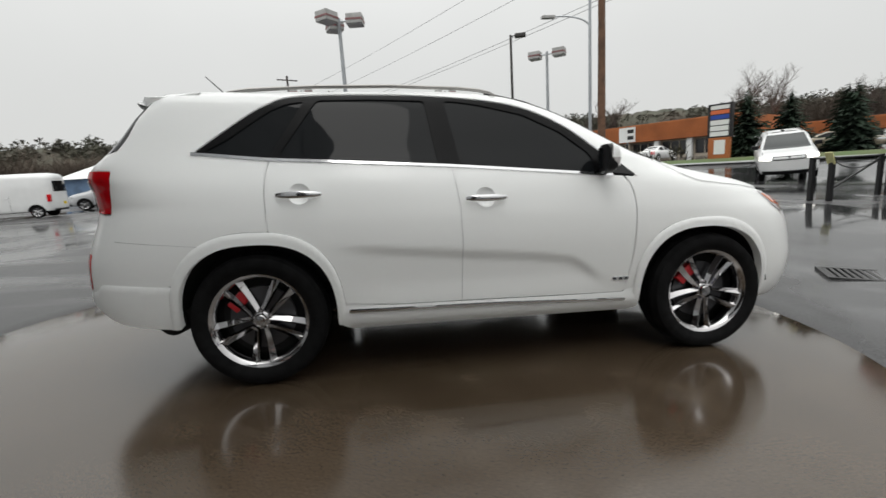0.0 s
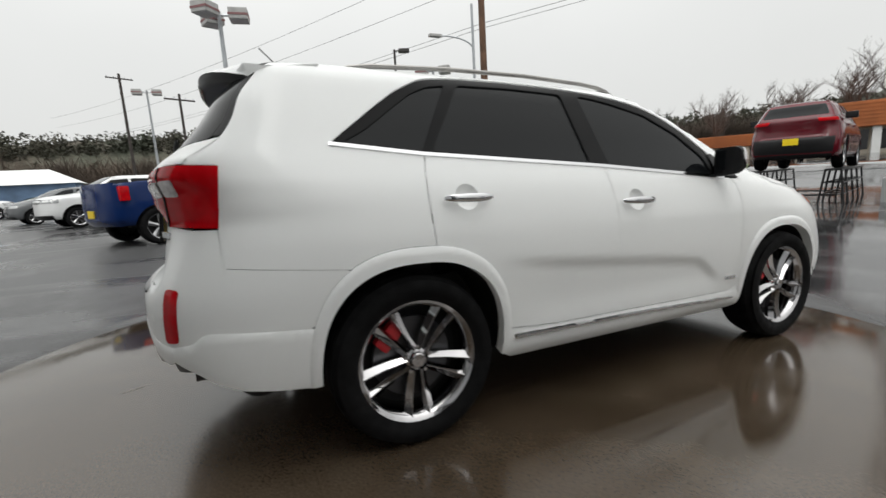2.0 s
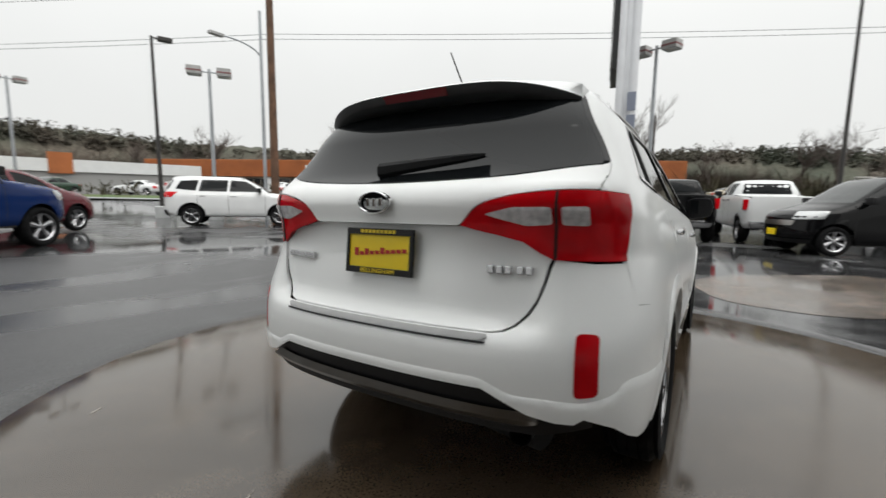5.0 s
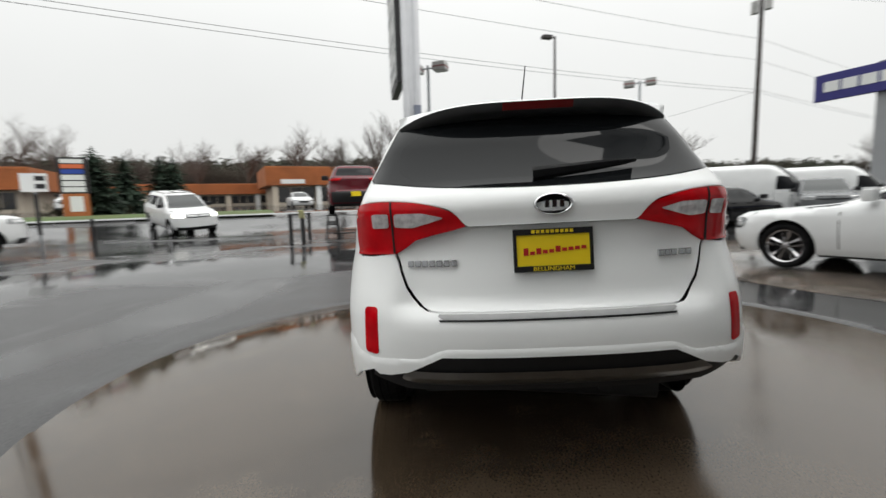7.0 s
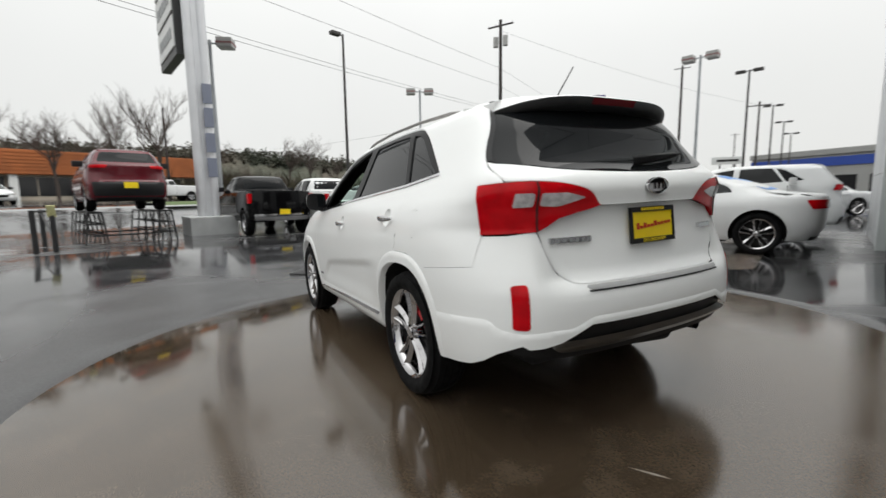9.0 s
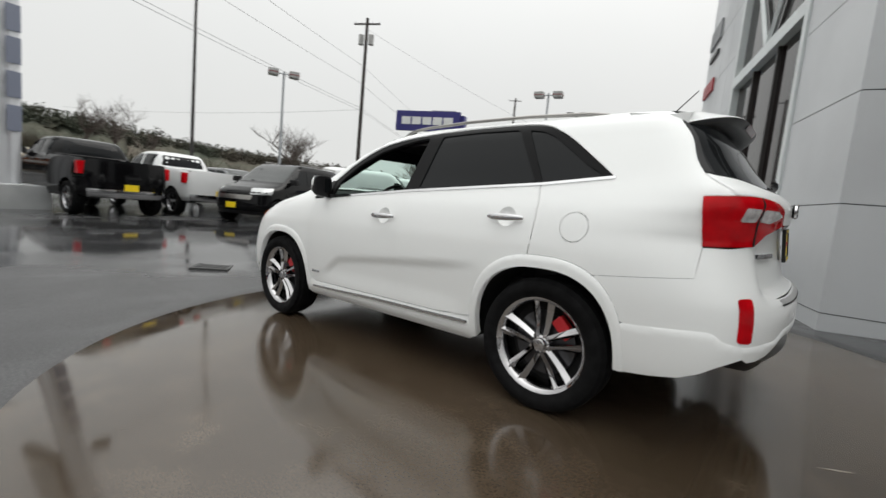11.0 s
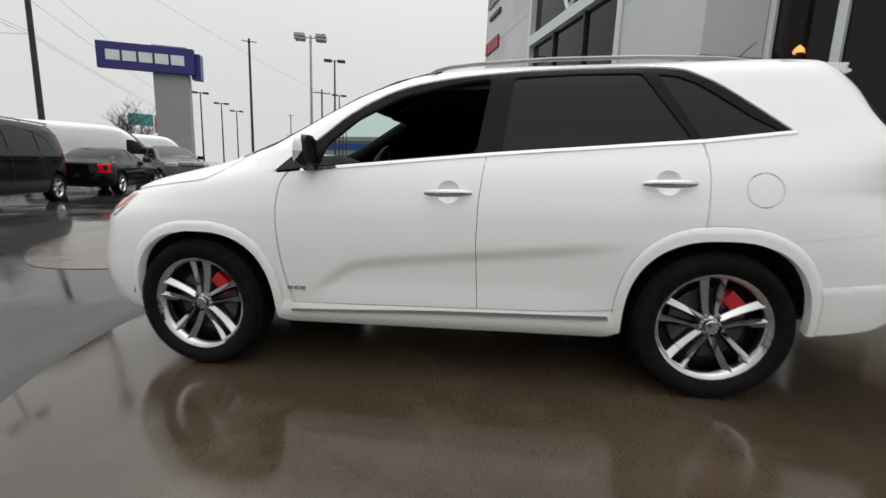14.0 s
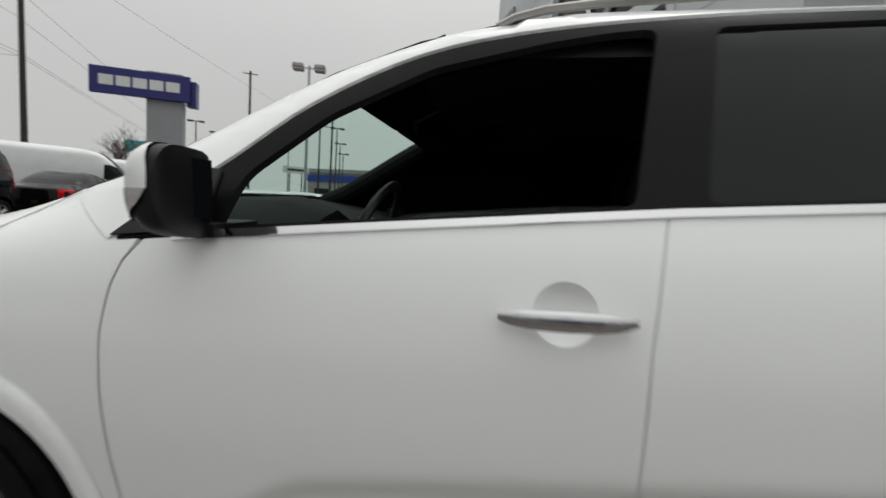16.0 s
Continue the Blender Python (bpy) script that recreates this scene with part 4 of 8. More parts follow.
# badge, plate and script bars
px = BODY.xr(1.163) - 0.006
bm = bmesh.new()
lathe(bm, [(0.001, -0.010), (0.060, -0.009), (0.066, -0.006), (0.070, 0.004)], 32)
badge = part("badge", bm, M_GLOSSBLACK, suv, "oval black badge with chrome ring", smooth=True)
badge.matrix_basis = Matrix.Translation((px, 0, 1.163)) @ Matrix.Rotation(radians(90), 4, "Z") @ Matrix.Diagonal((1.05, -1, 0.56, 1)) @ Matrix.Rotation(math.pi, 4, "X")
bm = bmesh.new()
lathe(bm, [(0.064, 0.006), (0.064, 0.012), (0.068, 0.015), (0.073, 0.012), (0.074, 0.002)], 32)
part("badge_ring", bm, M_CHROME, badge, smooth=True)
bm = bmesh.new()
for x0 in (-0.040, -0.012, 0.016):
    box(bm, x0, 0.009, -0.026, x0 + 0.018, 0.014, 0.026)
part("badge_emblem", bm, M_CHROME, badge, bevel=0.002)
plate = link("license_plate", None, suv, "yellow dealer plate in a black frame")
plate.matrix_basis = Matrix.Translation((-2.298, 0, 0.98)) @ Matrix.Rotation(radians(4), 4, "Y")
bm = bmesh.new(); box(bm, -0.004, -0.152, -0.078, 0.004, 0.152, 0.078); part("plate_sheet", bm, M_YELLOW, plate, bevel=0.002)
bm = bmesh.new()
for b_ in ((-0.158, 0.062, 0.158, 0.086), (-0.158, -0.086, 0.158, -0.062), (-0.158, -0.062, -0.145, 0.062), (0.145, -0.062, 0.158, 0.062)):
    box(bm, -0.010, b_[0], b_[1], 0.006, b_[2], b_[3])
part("plate_frame", bm, M_BLACK, plate, bevel=0.002)
bm = bmesh.new()
for k in range(10):
    y = 0.118 - k * 0.0255
    hgt = 0.030 if k == 0 else (0.024 if k in (2, 5) else 0.014)
    box(bm, -0.0065, y - 0.019, -0.020 + 0.0022 * k, -0.0035, y, -0.020 + 0.0022 * k + hgt)
part("plate_print", bm, M_PLATERED, plate, "red script bars")
bm = bmesh.new()
for k in range(9):
    box(bm, -0.0118, 0.085 - k * 0.019 - 0.013, 0.068, -0.0095, 0.085 - k * 0.019, 0.081)
part("frame_print", bm, M_YELLOW, plate, "yellow bars of small print")
letters = bpy.data.curves.new("frame_lettering", "FONT")
letters.body, letters.size, letters.extrude, letters.align_x = "BELLINGHAM", 0.024, 0.0008, "CENTER"
tmp = bpy.data.objects.new("frame_lettering", letters)
me = bpy.data.meshes.new_from_object(tmp)
bpy.data.objects.remove(tmp)
me.materials.clear(); me.materials.append(M_YELLOW)
link("frame_lettering", me, plate, "yellow town name on the frame", Matrix.Translation((-0.0105, 0, -0.0815)) @ Matrix.Rotation(radians(-90), 4, "Z") @ Matrix.Rotation(radians(90), 4, "X") @ Matrix.Diagonal((1.15, 1, 1, 1)))
for y0, n_, wd, z in ((0.59, 7, 0.024, 0.94), (-0.435, 3, 0.022, 0.945), (-0.53, 2, 0.022, 0.945)):
    for k in range(n_):
        y = y0 - k * (wd + 0.006) - wd / 2
        p, n = BODY.cast((-6, y, z), (1, 0, 0))
        bm = bmesh.new()
        box(bm, p[0] - 0.006, y - wd / 2, z - 0.013, p[0] + 0.012, y + wd / 2, z + 0.013)
        part("script_bar", bm, M_CHROME, suv, bevel=0.003)

# roof, windscreen, bonnet, nose
panel("roof", BODY.band(1.63, 1.6715, 0, 2 * math.pi, 16, 120), M_WHITE, suv)
def a_of(frac):
    return math.asin(frac ** (2.4 / 2))
panel("windscreen", BODY.band(1.205, 1.635, -a_of(0.90), a_of(0.90), 16, 30, -0.004), M_GLASS, suv, "clear windscreen")
hs = [1.05 + 0.75 * k / 16 for k in range(17)]
zs_h = lerp_table([(1.05, 1.196), (1.10, 1.171), (1.2, 1.101), (1.29, 1.061), (1.64, 1.023), (1.87, 0.989), (1.95, 0.973)])
hood_l = [(x, BODY.y_at(x, zs_h(x))) for x in hs]
nose_front = [(1.93, 0.52), (2.01, 0.25), (2.03, 0.0)]
hood_poly = hood_l + nose_front + [(x, -y) for x, y in nose_front[:-1][::-1]] + [(x, -y) for x, y in hood_l[::-1]] + [(1.10, -0.66), (1.16, -0.4), (1.185, 0.0), (1.16, 0.4), (1.10, 0.66)]
panel("hood", BODY.patch("top", hood_poly, (), 0.06, 0.003, 0.015), M_WHITE, suv)
zf = [0.30 + 0.68 * k / 12 for k in range(13)]
nose = [(BODY.w(z) * 0.80, z) for z in zf] + [(-BODY.w(z) * 0.80, z) for z in zf[::-1]]
panel("front_bumper", BODY.patch("front", nose, (), 0.06, 0.0, 0.01), M_WHITE, suv)
panel("grille", BODY.patch("front", round_poly([(-0.5, 0.88), (0.5, 0.88), (0.46, 0.76), (-0.46, 0.76)], 0.05), (), 0.05, 0.008, 0.015), M_GLOSSBLACK, suv)
panel("lower_grille", BODY.patch("front", round_poly([(-0.6, 0.55), (0.6, 0.55), (0.55, 0.38), (-0.55, 0.38)], 0.05), (), 0.05, 0.008, 0.015), M_BLACK, suv)

# rear spoiler with brake light
panel("gate_header", BODY.patch("rear", [(-0.575, 1.540), (0.575, 1.540), (0.56, 1.60), (0.45, 1.638), (-0.45, 1.638), (-0.56, 1.60)], (), 0.05, -0.004, 0.0), M_BLACK, suv)


def spoiler_edge(y):
    q = min(1.0, abs(y) / 0.63)
    return -2.090 + 0.18 * q ** 3.6, 1.622 - 0.058 * q ** 4


bm = bmesh.new(); bu = bmesh.new()
rt, ru = [], []
for k in range(33):
    y = -0.63 + 1.26 * k / 32
    q = abs(y) / 0.63
    zr = 1.664 - 0.036 * q ** 3
    xt, zt = spoiler_edge(y)
    xm = -1.80
    rt.append([bm.verts.new(p) for p in ((-1.62, y, zr + 0.001), (xm, y, zr - 0.002 - 0.02 * q ** 3), (-1.95 + 0.04 * q, y, (zr * 0.5 + zt * 0.5) + 0.010), (xt + 0.012, y, zt + 0.005), (xt, y, zt - 0.003))])
    ru.append([bu.verts.new(p) for p in ((xt, y, zt - 0.003), (xt + 0.001, y, zt - 0.007), (xt + 0.021, y, zt - 0.033), (xt + 0.034, y, zt - 0.041), (-1.985 + 0.06 * q, y, 1.574 - 0.045 * q ** 2), (-1.88 + 0.05 * q, y, 1.572 - 0.040 * q ** 2))])
for rows, b_ in ((rt, bm), (ru, bu)):
    for a, b in zip(rows, rows[1:]):
        for i in range(len(a) - 1):
            b_.faces.new((a[i], a[i + 1], b[i + 1], b[i]))
    bmesh.ops.recalc_face_normals(b_, faces=b_.faces)
for rr in (rt[0], rt[-1]):
    y = rr[0].co.y
    lo_v = [bm.verts.new(p) for p in ((-1.62, y, 1.56), (-1.86, y, 1.545))]
    bm.faces.new(rr + [lo_v[1], lo_v[0]])
sp_ob = part("spoiler", bm, M_WHITE, suv, smooth=True, angle=60)
part("spoiler_underside", bu, M_SPOILER, sp_ob, "dark grey rear face and underside", smooth=True, angle=60)
bm = bmesh.new()
rows = []
for k in range(9):
    y = -0.155 + 0.31 * k / 8
    xt, zt = spoiler_edge(y)
    rows.append([bm.verts.new(p) for p in ((xt - 0.003, y, zt - 0.007), (xt + 0.007, y, zt - 0.022), (xt + 0.016, y, zt - 0.036))])
for a, b in zip(rows, rows[1:]):
    for i in range(2):
        bm.faces.new((a[i], a[i + 1], b[i + 1], b[i]))
part("brake_light", bm, M_DARKRED, sp_ob, "dark red high brake light", smooth=True)

# wiper, antenna, rails, mirrors
bm = bmesh.new()
rows = []
for k in range(11):
    u = k / 10
    y = 0.06 - 0.44 * u
    z = 1.272 + 0.045 * u
    p, n = BODY.cast((-6, y, z), (1, 0, 0))
    wv = 0.022 * (1 - u) ** 0.6 + 0.007
    c = Vector(p) + Vector(n) * 0.022
    rows.append([bm.verts.new(c + Vector((-(0.014 if i in (1, 2) else 0.0), 0, dz))) for i, dz in enumerate((-wv, -wv * 0.5, wv * 0.5, wv))])
for a, b in zip(rows, rows[1:]):
    for i in range(3):
        bm.faces.new((a[i], a[i + 1], b[i + 1], b[i]))
bmesh.ops.solidify(bm, geom=bm.faces[:], thickness=0.012)
part("rear_wiper", bm, M_BLACK, suv, "black rear wiper under a cover", smooth=True)
bm = bmesh.new(); tube(bm, (-1.60, 0.0, 1.665), (-1.80, 0.0, 1.86), 0.0045, 0.003, 8); tube(bm, (-1.585, 0, 1.655), (-1.61, 0, 1.675), 0.014, 0.008, 10)
part("antenna", bm, M_BLACK, suv, smooth=True)
for s in (1, -1):
    bm = bmesh.new()
    pts = [Vector((x, s * (0.565 + 0.03 * math.sin(math.pi * (x + 1.5) / 1.7)), z)) for x, z in ((-1.54, 1.620), (-1.48, 1.642), (-1.38, 1.655), (-1.0, 1.669), (-0.55, 1.672), (-0.15, 1.662), (-0.02, 1.652), (0.05, 1.637), (0.09, 1.618))]
    sweep(bm, pts, 0.011)
    part("roof_rail", bm, M_SILVER, suv, "silver roof rail", smooth=True)
    # mirror
    sail = [(0.66, 1.128), (0.865, 1.108), (0.80, 1.165), (0.69, 1.255), (0.655, 1.25)]
    panel("mirror_sail", BODY.patch("side", sail, (), 0.03, 0.004, 0.02, side=s), M_BLACK, suv)
    def mirror_ring(u, grow, a0, a1, n):
        y = 0.862 + 0.185 * u
        e = max(0.0, 1 - abs(2 * u - 1) ** 5) ** 0.5
        hgt = (0.030 + 0.056 * e) * (1 - 0.10 * u) + grow
        dep = 0.018 + 0.044 * e + grow
        cz, cx2 = 1.194 + 0.012 * u, 0.655 - 0.035 * u
        return [(cx2 + dep * max(-0.30, math.copysign(abs(math.cos(a)) ** 0.8, math.cos(a))), s * (y + grow * u), cz + hgt * math.copysign(abs(math.sin(a)) ** 0.7, math.sin(a)))
                for a in [radians(a0 + (a1 - a0) * j / n) for j in range(n + 1)]]

    def mirror_sheet(us, grow, a0, a1, n, close):
        b_ = bmesh.new()
        rr_ = [[b_.verts.new(p_) for p_ in mirror_ring(u, grow, a0, a1, n)] for u in us]
        for a, b in zip(rr_, rr_[1:]):
            for i in range(n):
                b_.faces.new((a[i], a[i + 1], b[i + 1], b[i]))
        if close:
            tip = b_.verts.new((0.655 - 0.035, s * (0.862 + 0.185 + 0.006 + grow), 1.206))
            for i in range(n):
                b_.faces.new((rr_[-1][i], rr_[-1][i + 1], tip))
        bmesh.ops.remove_doubles(b_, verts=b_.verts, dist=1e-5)
        bmesh.ops.recalc_face_normals(b_, faces=b_.faces)
        return b_

    us_m = [0.0, 0.04, 0.12, 0.25, 0.4, 0.55, 0.7, 0.82, 0.91, 0.96, 0.985, 1.0]
    mm = part("wing_mirror", mirror_sheet(us_m, 0.0, 0, 360, 28, True), M_BLACK, suv, "black mirror housing with white cap", smooth=True, angle=60)
    part("mirror_cap", mirror_sheet(us_m[1:], 0.003, -4, 84, 10, True), M_WHITE, mm, "white cap", smooth=True)
    part("mirror_signal", mirror_sheet(us_m[4:], 0.0045, -34, 0, 4, True), M_CLEARLENS, mm, "clear turn-signal strip", smooth=True)
    bm = bmesh.new(); box(bm, 0.560, s * 0.955 - 0.062, 1.150, 0.566, s * 0.955 + 0.062, 1.262)
    gl_ = part("mirror_glass", bm, M_GLASS_DARK, mm, "mirror glass", bevel=0.002)
    gl_.matrix_basis = Matrix.Translation((0.060, 0, 0.002))
    bm = bmesh.new(); box(bm, 0.615, s * 0.80 - 0.06, 1.112, 0.70, s * 0.80 + 0.10, 1.142)
    part("mirror_foot", bm, M_BLACK, mm, bevel=0.012)

# wells, liner, underbody
for s in (1, -1):
    liner = [(-2.2, 0.5), (-1.82, 0.5)] + arc(-1.325, WZ, 0.44, 0.45, 165, 2, 20) + [(0.895, 0.39)] + arc(1.325, WZ, 0.445, 0.45, 178, 12, 20) + [(1.96, 0.5), (1.96, 0.9), (0.95, 1.05), (0.60, 1.10), (-0.24, 1.165), (-1.63, 1.26), (-1.95, 1.27), (-2.16, 1.15)]
    panel("inner_panel", BODY.patch("side", liner, (), 0.10, -0.045, 0, side=s), M_INTERIOR, suv)
    for cx in (-1.325, 1.325):
        bm = bmesh.new()
        a_ = [radians(6 + 168 * k / 24) for k in range(25)]
        o = [bm.verts.new((cx + 0.452 * math.cos(t), s * 0.905, WZ + 0.447 * math.sin(t))) for t in a_]
        i_ = [bm.verts.new((cx + 0.452 * math.cos(t), s * 0.56, WZ + 0.447 * math.sin(t))) for t in a_]
        for k in range(24):
            bm.faces.new((o[k], o[k + 1], i_[k + 1], i_[k]))
        bm.faces.new(i_)
        part("wheel_well", bm, M_DARK, suv)
bm = bmesh.new()
box(bm, -2.05, -0.56, 0.31, 1.95, 0.56, 0.46); box(bm, -0.86, -0.86, 0.285, 0.86, 0.86, 0.42); box(bm, -2.1, -0.66, 0.38, -1.83, 0.66, 0.55)
box(bm, 1.83, -0.62, 0.33, 1.93, 0.62, 0.45)
part("underbody", bm, M_DARK, suv, bevel=0.02)
bm = bmesh.new()
tube(bm, (-1.35, -0.75, 0.35), (-1.35, 0.75, 0.35), 0.045, 0.045, 12); tube(bm, (-2.0, -0.3, 0.29), (-0.2, -0.15, 0.27), 0.035, 0.035, 12); tube(bm, (-1.95, -0.55, 0.31), (-1.75, 0.35, 0.31), 0.10, 0.10, 16)
part("exhaust_pipe", bm, M_DARK, suv, smooth=True)
WHEEL_MAIN = wheel_meshes("main", 0.37, 0.262, 0.235, 5, M_RIM)
for cx in (-1.335, 1.36):
    for s in (1, -1):
        w_ = set_wheel(WHEEL_MAIN, suv, cx, s * 0.812, WZ, 0.0 if s > 0 else radians(36))
        bm = bmesh.new()
        box(bm, -0.036, 0.005, -0.062, 0.036, 0.050, 0.062)
        c_ = part("brake_caliper", bm, M_CALIPER, w_, "red brake caliper", bevel=0.015)
        c_.matrix_basis = Matrix.Rotation(-s * radians(46) - (0.0 if s > 0 else radians(36)), 4, "Y") @ Matrix.Translation((0, 0, 0.155)) @ Matrix.Rotation(radians(90), 4, "Y")

# cabin
for s in (1, -1):
    dl = [(x_, z_ - 0.022) for x_, z_ in DLO_TOP if x_ > -1.2]
    trim_poly = dl + [(0.93, 1.135)] + edge_line(True, 0.86, 1.21, 1.63) + [(-0.2, 1.632), (-1.15, 1.632)]
    panel("pillar_trim", BODY.patch("side", trim_poly, (), 0.05, -0.022, 0.0, side=s), M_INTERIOR, suv, "dark inner trim of the roof edge")
bm = bmesh.new()
rows = []
for k in range(13):
    y = -0.68 + 1.36 * k / 12
    hump = 0.075 * math.exp(-((y - 0.36) / 0.16) ** 2)
    rows.append([bm.verts.new((x, y, z)) for x, z in ((1.10, 1.185), (0.90, 1.155 + hump * 0.5), (0.70, 1.125 + hump), (0.58, 1.085 + hump), (0.55, 0.85), (0.60, 0.60))])
for a, b in zip(rows, rows[1:]):
    for i in range(5):
        bm.faces.new((a[i], b[i], b[i + 1], a[i + 1]))
bmesh.ops.recalc_face_normals(bm, faces=bm.faces)
part("dashboard", bm, M_INTERIOR, suv, smooth=True, angle=50)
bm = bmesh.new()
ring = []
for k in range(32):
    a = 2 * math.pi * k / 32
    ring.append([bm.verts.new(Vector((0.014 * math.cos(b) * 0.0 + 0.014 * math.sin(b), (0.18 + 0.014 * math.cos(b)) * math.cos(a), (0.18 + 0.014 * math.cos(b)) * math.sin(a)))) for b in [2 * math.pi * j / 8 for j in range(8)]])
for k in range(32):
    a, b = ring[k], ring[(k + 1) % 32]
    for i in range(8):
        bm.faces.new((a[i], a[(i + 1) % 8], b[(i + 1) % 8], b[i]))
box(bm, -0.02, -0.17, -0.02, 0.03, 0.17, 0.03); box(bm, -0.02, -0.06, -0.16, 0.04, 0.06, 0.05)
sw = part("steering_wheel", bm, M_LEATHER, suv, smooth=True)
sw.matrix_basis = Matrix.Translation((0.46, 0.37, 1.075)) @ Matrix.Rotation(radians(-24), 4, "Y")
for s in (1, -1):
    for sx, nm in ((-0.28, "front_seat"), (-1.12, "rear_seat")):
        bm = bmesh.new()
        box(bm, sx - 0.08, s * 0.37 - 0.25, 0.50, sx + 0.46, s * 0.37 + 0.25, 0.68)
        m_ = Matrix.Translation((sx, s * 0.37, 0.60)) @ Matrix.Rotation(radians(-14), 4, "Y")
        box(bm, -0.13, -0.25, 0.0, 0.02, 0.25, 0.60, m_); box(bm, -0.10, -0.13, 0.63, -0.01, 0.13, 0.82, m_)
        part(nm, bm, M_LEATHER, suv, bevel=0.04, smooth=True)
for s in (1, -1):
    bm = bmesh.new()
    m_ = Matrix.Translation((0.30, s * 0.30, 1.55)) @ Matrix.Rotation(radians(25), 4, "Y")
    box(bm, -0.10, -0.285, -0.012, 0.20, 0.285, 0.012, m_)
    part("sun_visor", bm, M_INTERIOR, suv, bevel=0.010, smooth=True)
    bm = bmesh.new()
    pts = []
    for z_ in (1.16, 1.24, 1.32, 1.40, 1.48, 1.56, 1.62):
        pts.append(Vector((BODY.x_at(z_, 0.88, True) - 0.05, s * (BODY.w(z_) * 0.86 - 0.02), z_ - 0.015)))
    sweep(bm, pts, 0.048)
    part("pillar_cover", bm, M_INTERIOR, suv, smooth=True)
bm = bmesh.new(); box(bm, 0.40, -0.12, 1.43, 0.43, 0.12, 1.495); box(bm, 0.42, -0.02, 1.47, 0.50, 0.02, 1.56)
part("inside_mirror", bm, M_INTERIOR, suv, bevel=0.012)
hv, hf, hn = BODY.band(1.57, 1.6715, 0, 2 * math.pi, 10, 80)
panel("headliner", (hv * np.array((0.955, 0.93, 1.0)) - np.array((0.03, 0, 0.04)), hf, hn), M_HEADLINER, suv)
bm = bmesh.new(); box(bm, -2.0, -0.62, 0.44, 0.95, 0.62, 0.47)
part("cabin_floor", bm, M_INTERIOR, suv)

# ---- more materials ----
def paint(name, c, rough=0.22):
    return mat(name, c, rough, coat=0.45, vary=0.06, scale=2.0, spec=0.35)


M_BLUE = mat("blue_paint", (0.003, 0.020, 0.10), 0.16, spec=0.22, coat=0.12, vary=0.06, scale=2.0)
M_RED = paint("dark_red_paint", (0.10, 0.006, 0.012))
M_BLACKPAINT = mat("black_paint", (0.004, 0.004, 0.0045), 0.07, spec=0.22, vary=0.06, scale=2.0)
M_GREYPAINT = paint("grey_paint", (0.10, 0.105, 0.11))
M_SILVERPAINT = paint("silver_paint", (0.38, 0.39, 0.40))
M_WHITE2 = paint("plain_white_paint", (0.72, 0.73, 0.73), 0.3)
M_GREENPAINT = paint("dark_green_paint", (0.02, 0.05, 0.03))
M_TANPAINT = paint("tan_paint", (0.30, 0.26, 0.19))
M_HEADLAMP = mat("headlamp_lens", (0.36, 0.37, 0.37), 0.08, metal=0.4, coat=1.0)
M_HEADLIT = mat("lit_headlamp", (1.0, 0.97, 0.88), 0.2, emit=2.5)
M_SILVERRIM = mat("silver_alloy", (0.45, 0.45, 0.46), 0.22, metal=1.0)
M_BUILD = mat("grey_metal_panel", (0.58, 0.595, 0.61), 0.42, vary=0.08, scale=0.7, rvary=0.08, metal=0.15)
M_JOINT = mat("panel_joint", (0.05, 0.05, 0.055), 0.7)
M_BUILDWHITE = mat("white_render", (0.62, 0.62, 0.62), 0.7, vary=0.10, scale=1.2, bump=0.1, bscale=80)
M_SILLGREY = mat("grey_sill", (0.30, 0.31, 0.31), 0.5, vary=0.12, scale=3)
M_FRAMEWHITE = mat("white_window_frame", (0.66, 0.70, 0.70), 0.4, vary=0.06, scale=4)
M_SHOPGLASS = mat("dark_shop_glass", (0.012, 0.008, 0.008), 0.02, spec=0.22)
M_LAMPGLOW = mat("warm_pendant_glass", (1.0, 0.45, 0.12), 0.4, emit=0.7)
M_PINKREFLECT = mat("pinkish_reflection", (0.36, 0.27, 0.25), 0.8, vary=0.1, scale=5)
M_KERB = mat("black_base_kerb", (0.03, 0.03, 0.032), 0.5, vary=0.3, scale=4)
M_GALV = mat("galvanised_steel", (0.42, 0.44, 0.46), 0.40, metal=0.7, vary=0.2, scale=2)
M_LAMPHEAD = mat("pale_lamp_housing", (0.42, 0.42, 0.41), 0.5, vary=0.2, scale=5)
M_LAMPLENS = mat("frosted_lamp_lens", (0.55, 0.55, 0.55), 0.3)
M_DARKPOLE = mat("dark_bronze_pole", (0.035, 0.032, 0.030), 0.5, vary=0.2, scale=3)
M_WOOD = mat("weathered_pole_wood", (0.16, 0.085, 0.05), 0.8, vary=0.45, scale=2.5, bump=0.5, bscale=25, fine=0.2)
M_WOODDARK = mat("dark_pole_wood", (0.045, 0.036, 0.032), 0.8, vary=0.4, scale=2.5, bump=0.5, bscale=25)
M_WIRE = mat("black_cable", (0.05, 0.05, 0.055), 0.6)
M_ALU = mat("brushed_aluminium", (0.66, 0.67, 0.69), 0.38, metal=0.45, vary=0.06, scale=2, rvary=0.05)
M_SIGNBLUE = mat("deep_blue_sign", (0.020, 0.018, 0.16), 0.35, vary=0.06, scale=1)
M_SIGNWHITE = mat("white_sign_face", (0.72, 0.73, 0.72), 0.5, vary=0.05, scale=2)
M_SIGNGREY = mat("grey_sign_pillar", (0.30, 0.31, 0.32), 0.5, vary=0.1, scale=0.6)
M_DARKBLUE = mat("dark_blue_panel", (0.20, 0.22, 0.28), 0.25)
M_BASEBLOCK = mat("painted_concrete_block", (0.42, 0.43, 0.43), 0.6, vary=0.2, scale=2, bump=0.15, bscale=40)
